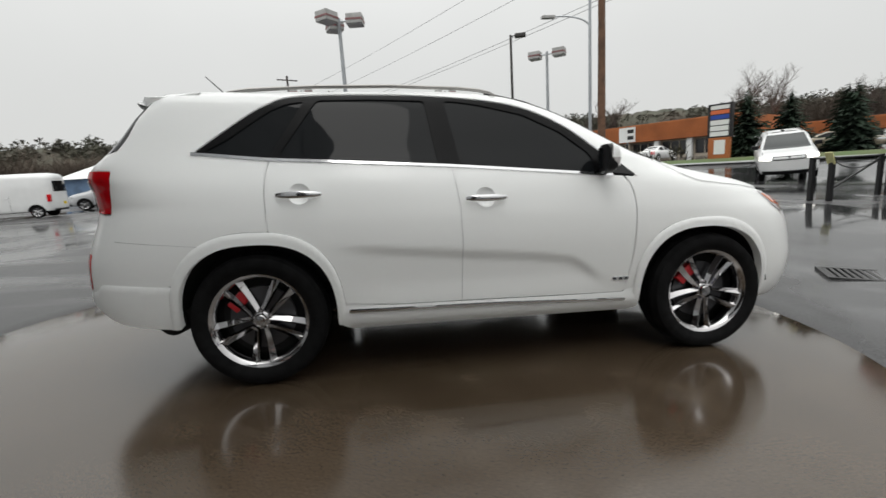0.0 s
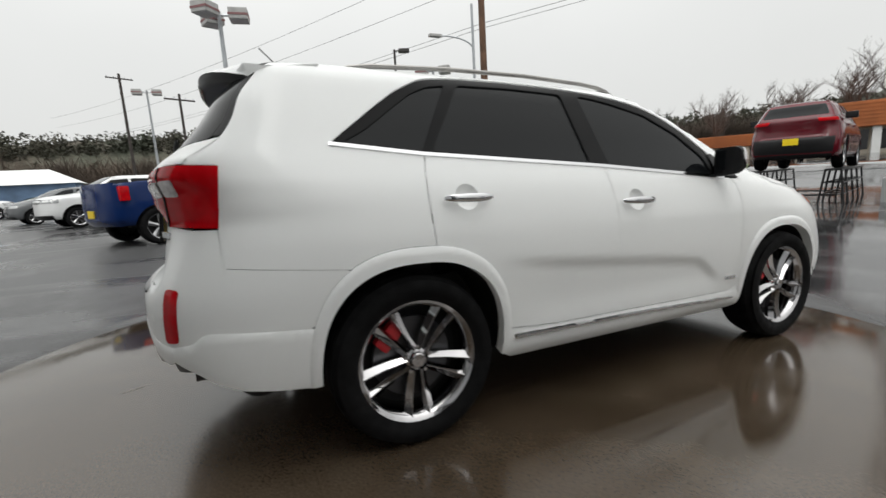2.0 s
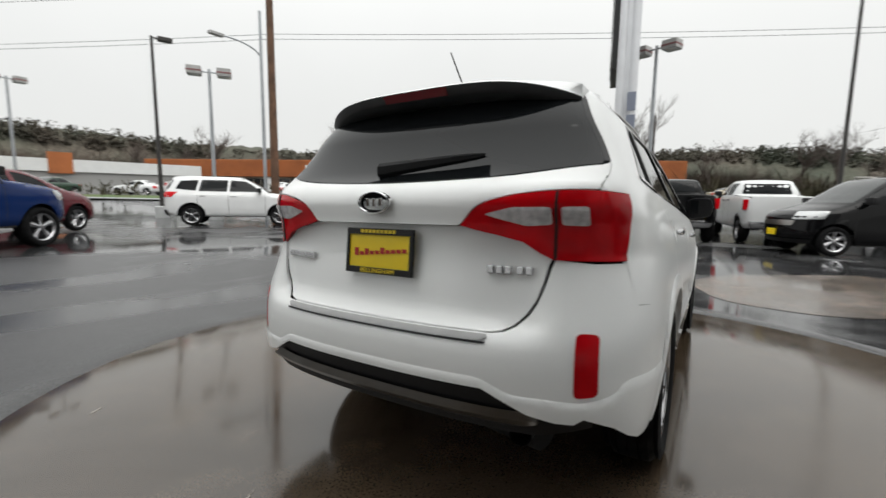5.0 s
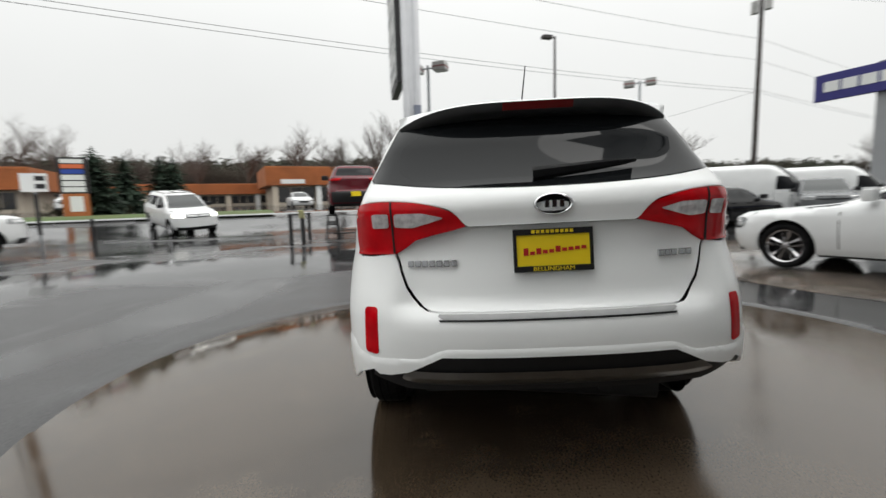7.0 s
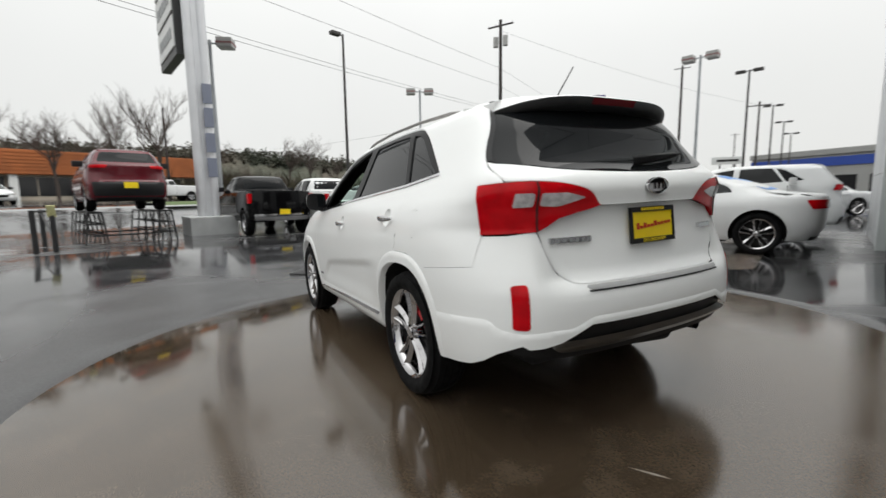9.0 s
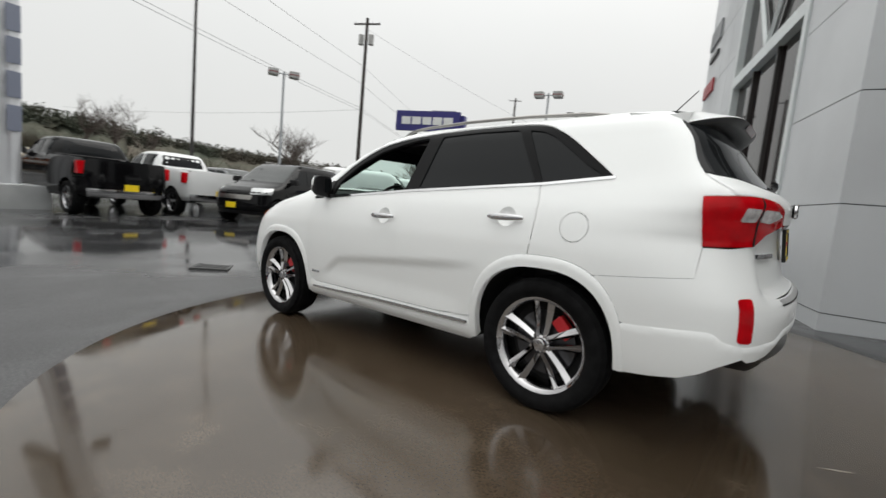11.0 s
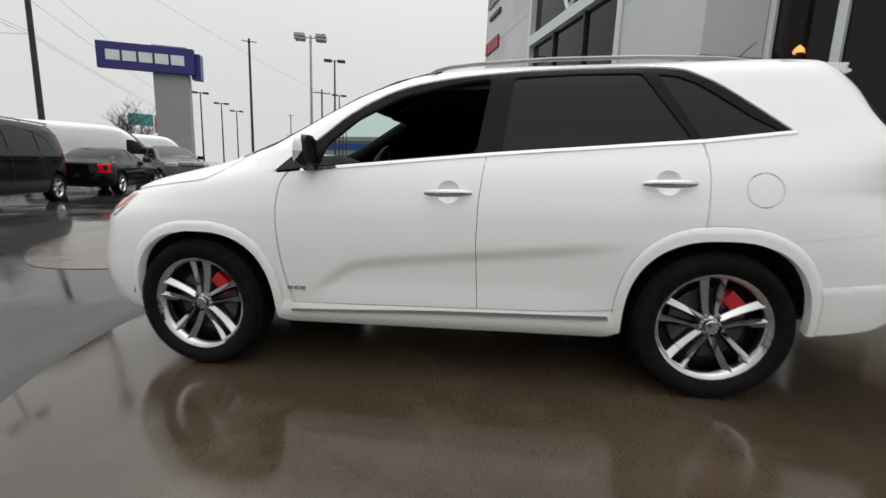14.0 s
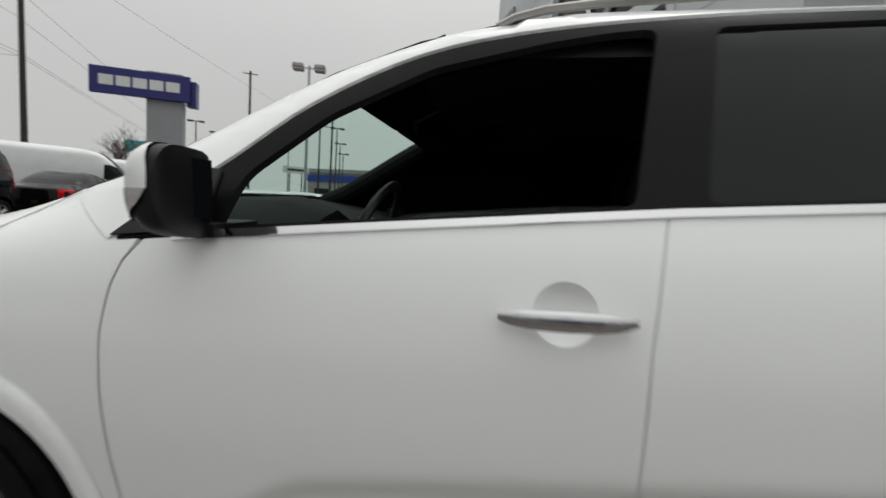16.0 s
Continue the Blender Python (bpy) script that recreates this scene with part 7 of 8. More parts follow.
def utility_pole(x, y, h, r, material, arms=True, lean=(0, 0), cans=0):
    z = ground_z(x, y) - 0.05
    U = thing("utility_pole", "tall wooden utility pole with crossarm" if arms else "tall weathered wooden utility pole", "utility pole", pose(x, y, z), "utility poles")
    bm = bmesh.new(); tube(bm, (0, 0, 0), (lean[0], lean[1], h), r, r * 0.68, 14); part("pole", bm, material, U, smooth=True)
    if arms:
        m_ = Matrix.Translation((lean[0] * 0.97, lean[1] * 0.97, h - 0.5)) @ Matrix.Rotation(math.atan2(STREET_N.y, STREET_N.x), 4, "Z")
        bm = bmesh.new(); box(bm, -1.25, -0.06, -0.06, 1.25, 0.06, 0.06, m_); part("crossarm", bm, material, U)
        for q in (-1.15, -0.5, 0.5, 1.15):
            bm = bmesh.new(); tube(bm, m_ @ Vector((q, 0, 0.06)), m_ @ Vector((q, 0, 0.22)), 0.035, 0.02, 8); part("insulator", bm, M_GALV, U)
    for k in range(cans):
        bm = bmesh.new(); q = (k - 0.5) * 0.95; m_ = Matrix.Rotation(math.atan2(STREET_N.y, STREET_N.x), 4, "Z")
        tube(bm, m_ @ Vector((q, 0.0, h - 2.3)), m_ @ Vector((q, 0.0, h - 1.45)), 0.24, 0.24, 14); part("transformer", bm, M_LAMPHEAD, U, smooth=True, angle=40)
    return U


utility_pole(9.76, 16.45, 14.5, 0.19, M_WOOD, arms=False)
utility_pole(30.7, -22.9, 16.9, 0.20, M_WOODDARK, cans=2)
utility_pole(46.5, -73.5, 23.0, 0.26, M_WOODDARK)
utility_pole(80.7, -154.9, 19.8, 0.22, M_WOODDARK)
utility_pole(28.0, -62.0, 12.5, 0.16, M_WOODDARK)
utility_pole(-11.2, 56.0, 14.0, 0.18, M_WOODDARK)
utility_pole(-5.0, 42.8, 9.6, 0.14, M_WOODDARK)
utility_pole(48.0, 5.0, 9.0, 0.14, M_WOODDARK, arms=False)
# slim street-lamp mast beside the near wooden pole
mast = thing("street_lamp", "slim galvanised street-lamp mast with a curved arm", "street lamp", pose(9.10, 16.25, ground_z(9.1, 16.25)))
bm = bmesh.new(); tube(bm, (0, 0, 0), (0, 0, 9.0), 0.085, 0.055, 12); part("pole", bm, M_GALV, mast, smooth=True)
bm = bmesh.new()
pr = None
for k in range(9):
    a = radians(90 * k / 8)
    p_ = Vector((-1.5 * (1 - math.cos(a)), 0.4 * (1 - math.cos(a)), 7.0 + 0.62 * math.sin(a)))
    if pr is not None:
        tube(bm, pr, p_, 0.035, 0.035, 8)
    pr = p_
part("arm", bm, M_GALV, mast, smooth=True)
bm = bmesh.new(); box(bm, -2.05, 0.30, 7.55, -1.45, 0.55, 7.67); part("head", bm, M_LAMPHEAD, mast, bevel=0.03)


def wire(a, b, sag, r=0.011, n=18):
    """One cable between two points."""
    cu = bmesh.new()
    side = (Vector(b) - Vector(a)).cross(Vector((0, 0, 1))).normalized()
    rr_ = []
    for k in range(n + 1):
        u = k / n
        p_ = Vector(a).lerp(Vector(b), u) - Vector((0, 0, 4 * sag * u * (1 - u)))
        rr_.append([cu.verts.new(p_ + side * (r * math.cos(j * 1.2566)) + Vector((0, 0, r * math.sin(j * 1.2566)))) for j in range(5)])
    for q0, q1 in zip(rr_, rr_[1:]):
        for j in range(5):
            cu.faces.new((q0[j], q0[(j + 1) % 5], q1[(j + 1) % 5], q1[j]))
    return tagged(part("power_line", cu, M_WIRE), "thin black overhead power line", "cable", "overhead lines")


pole_a, pole_b = Vector((9.76, 16.45, 0)), Vector((30.7, -22.9, 0))
back = pole_a + (pole_a - pole_b) * 1.6
on = pole_b + (pole_b - pole_a) * 1.4
for za, zb_, dx in ((8.1, 8.7, 0.0), (8.35, 8.95, 0.1), (10.3, 11.2, 0.3), (11.6, 12.6, 0.0)):
    o_ = Vector((STREET_N.x * dx, STREET_N.y * dx, 0))
    wire(pole_a + o_ + Vector((0, 0, za)), pole_b + o_ + Vector((0, 0, zb_)), 0.35)
    wire(pole_a + o_ + Vector((0, 0, za)), back + o_ + Vector((0, 0, za + 1.2)), 0.9)
    wire(pole_b + o_ + Vector((0, 0, zb_)), on + o_ + Vector((0, 0, zb_ - 1.0)), 0.6)
wire((30.7, -22.9, 8.8), (70.0, -8.0, 8.4), 0.5)
wire((30.7, -22.9, 15.9), (28.0, -62.0, 12.0), 0.6)


# ---- signs ----
py = thing("sign_pylon", "tall brushed-metal dealership sign pylon on a pale concrete block", "sign", pose(12.9, 1.85, ground_z(12.9, 1.85) - 0.03, 0, 0, 12))
bm = bmesh.new(); box(bm, -0.70, -0.70, 0, 0.70, 0.70, 0.62); part("base_block", bm, M_BASEBLOCK, py, bevel=0.03)
for q in (-0.20, 0.20):
    bm = bmesh.new(); lathe(bm, [(0.14, 0.62), (0.14, 12.5)], 20, "Z", Matrix.Translation((0, q, 0))); part("column", bm, M_ALU, py, smooth=True)
bm = bmesh.new(); box(bm, -0.06, -0.14, 0.62, 0.06, 0.14, 12.5); part("web", bm, M_ALU, py)
for k, z in enumerate((1.9, 2.7, 3.5, 4.25)):
    bm = bmesh.new(); box(bm, -0.16, -0.32, z, -0.135, -0.04, z + 0.62); part("inlay", bm, M_DARKBLUE, py, bevel=0.01)
sgn = part("sign_box", bmesh.new(), M_IRON, py)
bm = bmesh.new(); box(bm, 0.15, 0.22, 5.75, 3.1, 0.52, 12.4)
bm.to_mesh(sgn.data); bm.free()
for k in range(6):
    z = 6.0 + k * 1.06
    bm = bmesh.new(); box(bm, 0.24, 0.52, z, 3.0, 0.56, z + 0.94); f_ = part("sign_face", bm, M_SIGNWHITE, sgn, bevel=0.02)
    for j in range(5):
        bm = bmesh.new(); box(bm, 0.55 + j * 0.44, 0.56, z + 0.30, 0.88 + j * 0.44, 0.575, z + 0.62); part("letter_bar", bm, M_SIGNGREY, f_)

vs = thing("blue_sign", "deep blue board with white lettering bars on a grey pillar", "sign", pose(26.3, -28.3, ground_z(26.3, -28.3), 0, 0, 204))
# local x runs along the board, local -y faces the lot
bm = bmesh.new(); box(bm, -0.3, -0.45, 0, 2.05, 0.45, 9.55); part("pillar", bm, M_SIGNGREY, vs, bevel=0.03)
bm = bmesh.new(); box(bm, -3.7, -0.80, 7.55, 2.6, -0.46, 9.40); bd = part("board", bm, M_SIGNBLUE, vs, bevel=0.04)
bm = bmesh.new(); box(bm, 2.3, -0.46, 7.30, 2.95, 0.45, 9.15); part("board_end", bm, M_SIGNBLUE, bd, bevel=0.04)
for k in range(5):
    bm = bmesh.new(); x = -3.1 + k * 1.04; box(bm, x, -0.84, 8.14, x + 0.88, -0.80, 8.84); part("letter_bar", bm, M_SIGNWHITE, bd, bevel=0.01)

ps = thing("plaza_sign", "dark-framed shopping plaza sign with coloured panels on a brick-orange base", "sign", pose(20.1, 21.5, ground_z(20.1, 21.5), 0, 0, 212))
bm = bmesh.new(); box(bm, -0.18, -0.58, 0, 0.18, 0.58, 1.35); part("base", bm, M_ORANGE, ps, bevel=0.02)
bm = bmesh.new(); box(bm, -0.18, -0.66, 1.35, 0.18, 0.66, 3.35); part("cabinet", bm, M_IRON, ps, bevel=0.02)
for k, (z, h_, m_) in enumerate(((3.02, 0.22, M_SIGNWHITE), (2.74, 0.22, M_ORANGESIGN), (2.44, 0.24, M_BLUESTRIPE), (2.10, 0.28, M_SIGNWHITE), (1.76, 0.28, M_SIGNWHITE), (1.44, 0.26, M_SIGNWHITE))):
    for sx in (1, -1):
        bm = bmesh.new(); box(bm, min(sx * 0.18, sx * 0.20), -0.50, z, max(sx * 0.18, sx * 0.20), 0.50, z + h_); part("panel_face", bm, m_, ps)
for sx in (1, -1):
    bm = bmesh.new(); box(bm, min(sx * 0.18, sx * 0.20), -0.25, 0.35, max(sx * 0.18, sx * 0.20), 0.35, 1.2); part("panel_face", bm, M_SIGNWHITE, ps)
ss_ = thing("road_sign", "small white road sign on a steel post", "road sign", pose(9.10, 13.12, ground_z(9.1, 13.1), 0, 0, 215))
bm = bmesh.new(); tube(bm, (0, 0, 0), (0, 0, 2.4), 0.035, 0.035, 8); part("post", bm, M_GALV, ss_, smooth=True)
bm = bmesh.new(); box(bm, 0.03, -0.32, 1.82, 0.05, 0.32, 2.38); sp_ = part("plate", bm, M_SIGNWHITE, ss_, bevel=0.008)
for z in (1.92, 2.16):
    bm = bmesh.new(); box(bm, 0.05, 0.02, z, 0.056, 0.26, z + 0.14); part("symbol_bar", bm, M_IRON, sp_)
bm = bmesh.new(); box(bm, 0.03, -0.05, 0.5, 0.05, 0.05, 1.75); part("strip", bm, M_IRON, ss_)
bo = thing("bollard", "short black steel bollard", "bollard", pose(10.2, 12.4, ground_z(10.2, 12.4)))
bm = bmesh.new(); tube(bm, (0, 0, 0), (0, 0, 0.95), 0.06, 0.06, 12); part("post", bm, M_IRON, bo, smooth=True)
for x, y, w_, m_, za_, zb_ in ((82.3, -96.5, 6.2, M_ORANGESIGN, 6.7, 4.1), (86.6, -92.6, 5.0, M_TEAL, 8.2, 2.7)):
    bb = thing("roadside_board", "coloured roadside board raised on a tall post", "sign", pose(x, y, ground_z(x, y), 0, 0, 43))
    bm = bmesh.new(); tube(bm, (0, 0, 0), (0, 0, za_), 0.22, 0.22, 10); part("post", bm, M_GALV, bb, smooth=True)
    bm = bmesh.new(); box(bm, -w_ / 2, -0.2, za_, w_ / 2, 0.2, za_ + zb_); part("board", bm, m_, bb, bevel=0.03)
fs = thing("flat_board", "low white billboard with a dark bar on posts", "sign", pose(32.5, -63.8, ground_z(32.5, -63.8), 0, 0, 29))
zf_ = 4.75 - ground_z(32.5, -63.8)
for q in (-0.9, 0.9):
    bm = bmesh.new(); tube(bm, (q, 0, 0), (q, 0, zf_), 0.09, 0.09, 8); part("post", bm, M_DARKPOLE, fs)
bm = bmesh.new(); box(bm, -1.95, -0.12, zf_, 1.95, 0.12, zf_ + 1.05); fb = part("board", bm, M_SIGNWHITE, fs, bevel=0.03)
bm = bmesh.new(); box(bm, -1.3, 0.12, zf_ + 0.38, 1.3, 0.15, zf_ + 0.68); part("letter_bar", bm, M_IRON, fb)


# ---- far side of the street ----
def st(n, s):
    return Vector((STREET_N.x * n + STREET_S.x * s, STREET_N.y * n + STREET_S.y * s))


def strip(name, label, material, n0, n1, s0, s1, lift, category):
    V, F_ = [], []
    ns, nn = 40, 6
    for i in range(ns + 1):
        for j in range(nn + 1):
            p_ = st(n0 + (n1 - n0) * j / nn, s0 + (s1 - s0) * i / ns)
            V.append((p_.x, p_.y, ground_z(p_.x, p_.y) + (lift if 0 < j < nn else lift * 0.6)))
    for i in range(ns):
        for j in range(nn):
            a = i * (nn + 1) + j
            F_.append((a, a + nn + 1, a + nn + 2, a + 1))
    me = mesh_from(name, V, F_, material)
    ob = tagged(link(name, me), label, category, kind="structure")
    return ob


strip("lawn", "strip of wet green grass along the street", M_GRASS, 24.2, 30.0, -75, 0.5, 0.10, "lawn")
strip("lawn", "strip of wet green grass along the street", M_GRASS, 24.0, 30.0, 8.7, 60, 0.10, "lawn")
strip("kerb", "worn grey concrete street kerb", M_SILLGREY, 23.9, 24.15, -75, 60, 0.14, "kerb")


def shop_block(name, label, n, s0, s1, z_wall, z_top, depth, bays, overhang=1.2):
    """A low shop row: wall with windows and piers under a deep tiled fascia."""
    o, d, nn = st(n, s0), STREET_S, -STREET_N
    L_ = s1 - s0
    z0 = ground_z(*st(n, (s0 + s1) / 2)) - 0.3
    H_ = thing(name, label, "building")
    bm = bmesh.new(); wall_box(bm, o, d, nn, 0, L_, depth, z0, z_wall, 0.0); part("wall", bm, M_BEIGE, H_)
    bm = bmesh.new(); wall_box(bm, o, d, nn, -overhang, L_ + overhang, depth + overhang, z_wall - 0.05, z_top, overhang); fa = part("fascia", bm, M_ORANGE, H_, bevel=0.05)
    rows = max(4, int((z_top - z_wall) / 0.34))
    for k in range(rows):
        z = z_wall + (z_top - z_wall) * (k + 0.15) / rows
        bm = bmesh.new(); wall_box(bm, o, d, nn, -overhang - 0.06, L_ + overhang + 0.06, 0.12, z, z + 0.06, overhang + 0.06); part("batten", bm, M_ORANGE, fa)
    w_ = L_ / bays
    for k in range(bays):
        bm = bmesh.new(); wall_box(bm, o, d, nn, k * w_ + 0.5, (k + 1) * w_ - 0.5, 0.3, z0 + 0.7, z_wall - 0.3, 0.05); wi = part("window", bm, M_DARKWIN, H_)
        for q in (0.33, 0.66):
            a = k * w_ + 0.5 + (w_ - 1.0) * q
            bm = bmesh.new(); wall_box(bm, o, d, nn, a - 0.05, a + 0.05, 0.1, z0 + 0.7, z_wall - 0.3, 0.09); part("window_bar", bm, M_BEIGE, wi)
        bm = bmesh.new(); wall_box(bm, o, d, nn, k * w_ - 0.35, k * w_ + 0.35, 0.5, z0, z_wall, overhang * 0.8); part("pier", bm, M_SIGNWHITE if k % 3 else M_BEIGE, H_)
    return H_


def s_of(x, y):
    return STREET_S.x * x + STREET_S.y * y


shop_block("shop_row", "single-storey shops under a deep orange tiled fascia", 62.4, s_of(57.2, 25.4), s_of(68.5, 4.5), 3.9, 6.5, 14, 4)
shop_block("shop_row", "long single-storey shop row with orange fascia", 62.4, s_of(31.5, 73.5), s_of(44.6, 49.2), 3.7, 6.2, 14, 6)
shop_block("shop_row", "lower shop row with orange fascia set far back", 79.0, s_of(56.0, 62.0), s_of(73.0, 30.0), 3.2, 4.9, 10, 8)
bsn = thing("shop_sign", "white sign box on the orange fascia", "sign")
o_ = st(61.1, s_of(58.3, 23.3)); bm = bmesh.new(); wall_box(bm, o_, STREET_S, -STREET_N, -1.6, 1.6, 0.15, 4.1, 4.7, 0.0); part("box", bm, M_SIGNWHITE, bsn, bevel=0.02)
gb = thing("grey_store", "long low grey store with a blue stripe under the eaves", "building", pose(45.6, -96.4, 0, 0, 0, 165.5))
bm = bmesh.new(); box(bm, 0, 0, -1, 52, 24, 6.9); part("wall", bm, M_GREYWALL, gb)
bm = bmesh.new(); box(bm, -0.1, -0.15, 5.0, 52.1, 0.1, 6.5); part("stripe", bm, M_BLUESTRIPE, gb)
bm = bmesh.new(); box(bm, -0.3, -0.3, 6.9, 52.3, 24.3, 7.9); part("roof", bm, M_GREYWALL, gb, bevel=0.1)
for k in range(8):
    bm = bmesh.new(); box(bm, 2 + k * 6.2, -0.06, 0.6, 6.4 + k * 6.2, 0.1, 3.4); part("window", bm, M_DARKWIN, gb)
wbd = thing("far_store", "low white-banded store beyond the lot", "building", pose(20.0, 62.0, 0, 0, 0, -10))
bm = bmesh.new(); box(bm, -9, -5, 0, 9, 5, 4.2); part("wall", bm, M_GREYWALL, wbd)
bm = bmesh.new(); box(bm, -9.2, -5.2, 3.2, 9.2, 5.2, 4.5); part("fascia", bm, M_SIGNWHITE, wbd)
bm = bmesh.new(); box(bm, -5.5, -5.3, 3.0, -3.5, -4.9, 5.2); part("chimney", bm, M_ORANGE, wbd)
tent = thing("sales_marquee", "low white marquee with blue banner panels", "tent", pose(-24, 50, 0.1, 0, 0, 8))
bm = bmesh.new(); box(bm, -9, -3, 0.2, 9, 3, 2.6); part("wall", bm, mat("pale_blue_banner", (0.16, 0.26, 0.42), 0.6, vary=0.5, scale=0.6), tent)
bm = bmesh.new()
v_ = [bm.verts.new(p) for p in ((-9.4, -3.4, 2.6), (9.4, -3.4, 2.6), (9.4, 3.4, 2.6), (-9.4, 3.4, 2.6), (-7, 0, 4.0), (7, 0, 4.0))]
for f_ in ((0, 1, 5, 4), (2, 3, 4, 5), (1, 2, 5), (3, 0, 4), (3, 2, 1, 0)):
    bm.faces.new([v_[i] for i in f_])
part("roof", bm, M_SIGNWHITE, tent)

# rows of far parked cars
protos = [("suv", M_SILVERPAINT, "silver utility vehicle in a far row"), ("sedan", M_WHITE2, "white sedan in a far row"), ("sedan", M_GREENPAINT, "dark green sedan in a far row"), ("pickup", M_WHITE2, "white pickup in a far row"), ("suv", M_GREYPAINT, "grey utility vehicle in a far row"), ("sedan", M_TANPAINT, "tan sedan in a far row"), ("suv", M_RED, "red utility vehicle in a far row")]
spots = [(-19.0, 29.5, 205), (-21.5, 34.0, 205), (-23.5, 38.5, 205), (-18.5, 38.0, 15), (-9.5, 25.5, 207), (-4.0, 23.5, 207), (1.5, 27.0, 207)]
made = []
for (kind, m_, lab), (x, y, a) in zip(protos, spots):
    made.append(vehicle(kind, "parked_car", lab, on_ground(x, y, a), m_, plate=False, handles=False))
rnd = random.Random(5)
for k in range(9):
    copy_thing(made[k % 6], on_ground(-27 + k * 4.6, 46 + (k % 3) * 1.2 - 0.4 * k, 205 + rnd.uniform(-4, 4)))
for k, (n_, s_) in enumerate(((38, -34), (40, -29.5), (38.5, -25), (41, -20.5), (39, -12), (40, -6.5), (38, 4), (41, 16), (40, 24))):
    p_ = st(n_, s_)
    copy_thing(made[(k * 2 + 1) % 6], on_ground(p_.x, p_.y, rnd.choice((118, 298, 28, 208))))


# ---- trees ----
def bare_tree(name, x, y, h, seed, spread=0.55, label="bare leafless tree with fine twigs", zbase=None):
    """A leafless tree: trunk, limbs and many fine twigs."""
    r = random.Random(seed)
    bt, bw = bmesh.new(), []
    V, F_ = [], []

    def stick(a, b, ra, rb):
        k = len(V)
        d = (b - a).normalized()
        u = d.orthogonal().normalized(); w = d.cross(u)
        for p_, q in ((a, ra), (b, rb)):
            for j in range(3):
                t = 2.094 * j
                V.append(p_ + (u * math.cos(t) + w * math.sin(t)) * q)
        for j in range(3):
            F_.append((k + j, k + (j + 1) % 3, k + 3 + (j + 1) % 3, k + 3 + j))

    def grow(a, d, ln, rad, depth):
        n = 3
        p_ = a
        for i in range(n):
            q = p_ + d * ln / n
            if depth == 0:
                tube(bt, p_, q, rad * (1 - 0.25 * i / n), rad * (1 - 0.25 * (i + 1) / n), 8)
            else:
                stick(p_, q, rad * (1 - 0.3 * i / n), rad * (1 - 0.3 * (i + 1) / n))
            d = (d + Vector((r.uniform(-1, 1), r.uniform(-1, 1), r.uniform(-0.3, 0.8))) * 0.13).normalized()
            p_ = q
            if depth < 4 and (i > 0 or depth > 0):
                for _ in range(r.choice((1, 2)) if depth else 3):
                    side = Vector((r.uniform(-1, 1), r.uniform(-1, 1), r.uniform(0.0, 0.8))).normalized()
                    grow(p_, (d * (1 - spread) + side * spread).normalized(), ln * r.uniform(0.5, 0.72), rad * 0.5, depth + 1)
    z = ground_z(x, y) if zbase is None else zbase
    grow(Vector((0, 0, 0)), Vector((0, 0, 1)), h * 0.45, h * 0.017, 0)
    T = thing(name, label, "tree", pose(x, y, z, 0, 0, r.uniform(0, 360)), "bare trees")
    part("trunk", bt, M_BARK, T, smooth=True)
    link("crown", mesh_from("crown", V, F_, M_BARK, False), T)
    return T


def fir(name, x, y, h, seed):
    """A conifer: trunk and tiers of drooping sprays."""
    r = random.Random(seed)
    V, F_ = [], []
    tiers = 34
    for k in range(tiers):
        u = k / (tiers - 1)
        z = h * (0.08 + 0.90 * u)
        rad = (h * 0.33 * (1 - u) ** 0.62 + 0.08) * r.uniform(0.72, 1.18)
        for j in range(int(46 * (1 - u) + 10)):
            a = r.uniform(0, 6.283); ln = rad * r.uniform(0.35, 1.15)
            c, s = math.cos(a), math.sin(a)
            wd = ln * 0.13
            dz = ln * r.uniform(-0.55, 0.12)
            for q in range(3):
                b = len(V)
                t0, t1 = q / 3, (q + 1) / 3
                w0, w1 = wd * (1 - t0 * 0.5), wd * (1 - t1) * 1.1 + 0.03
                jz = r.uniform(-0.1, 0.1) * ln
                V += [Vector((c * ln * t0 - s * w0, s * ln * t0 + c * w0, z + dz * t0)), Vector((c * ln * t0 + s * w0, s * ln * t0 - c * w0, z + dz * t0 + jz)), Vector((c * ln * t1 + s * w1, s * ln * t1 - c * w1, z + dz * t1 - 0.06 * ln)), Vector((c * ln * t1 - s * w1, s * ln * t1 + c * w1, z + dz * t1 + jz * 0.5))]
                F_.append((b, b + 1, b + 2, b + 3))
    T = thing(name, "dark green fir tree with drooping sprays", "tree", pose(x, y, ground_z(x, y)), "fir trees")
    bm = bmesh.new(); tube(bm, (0, 0, 0), (0, 0, h * 0.97), h * 0.022, 0.02, 8); part("trunk", bm, M_BARK, T, smooth=True)
    link("crown", mesh_from("crown", V, F_, M_FIR, False), T)
    return T


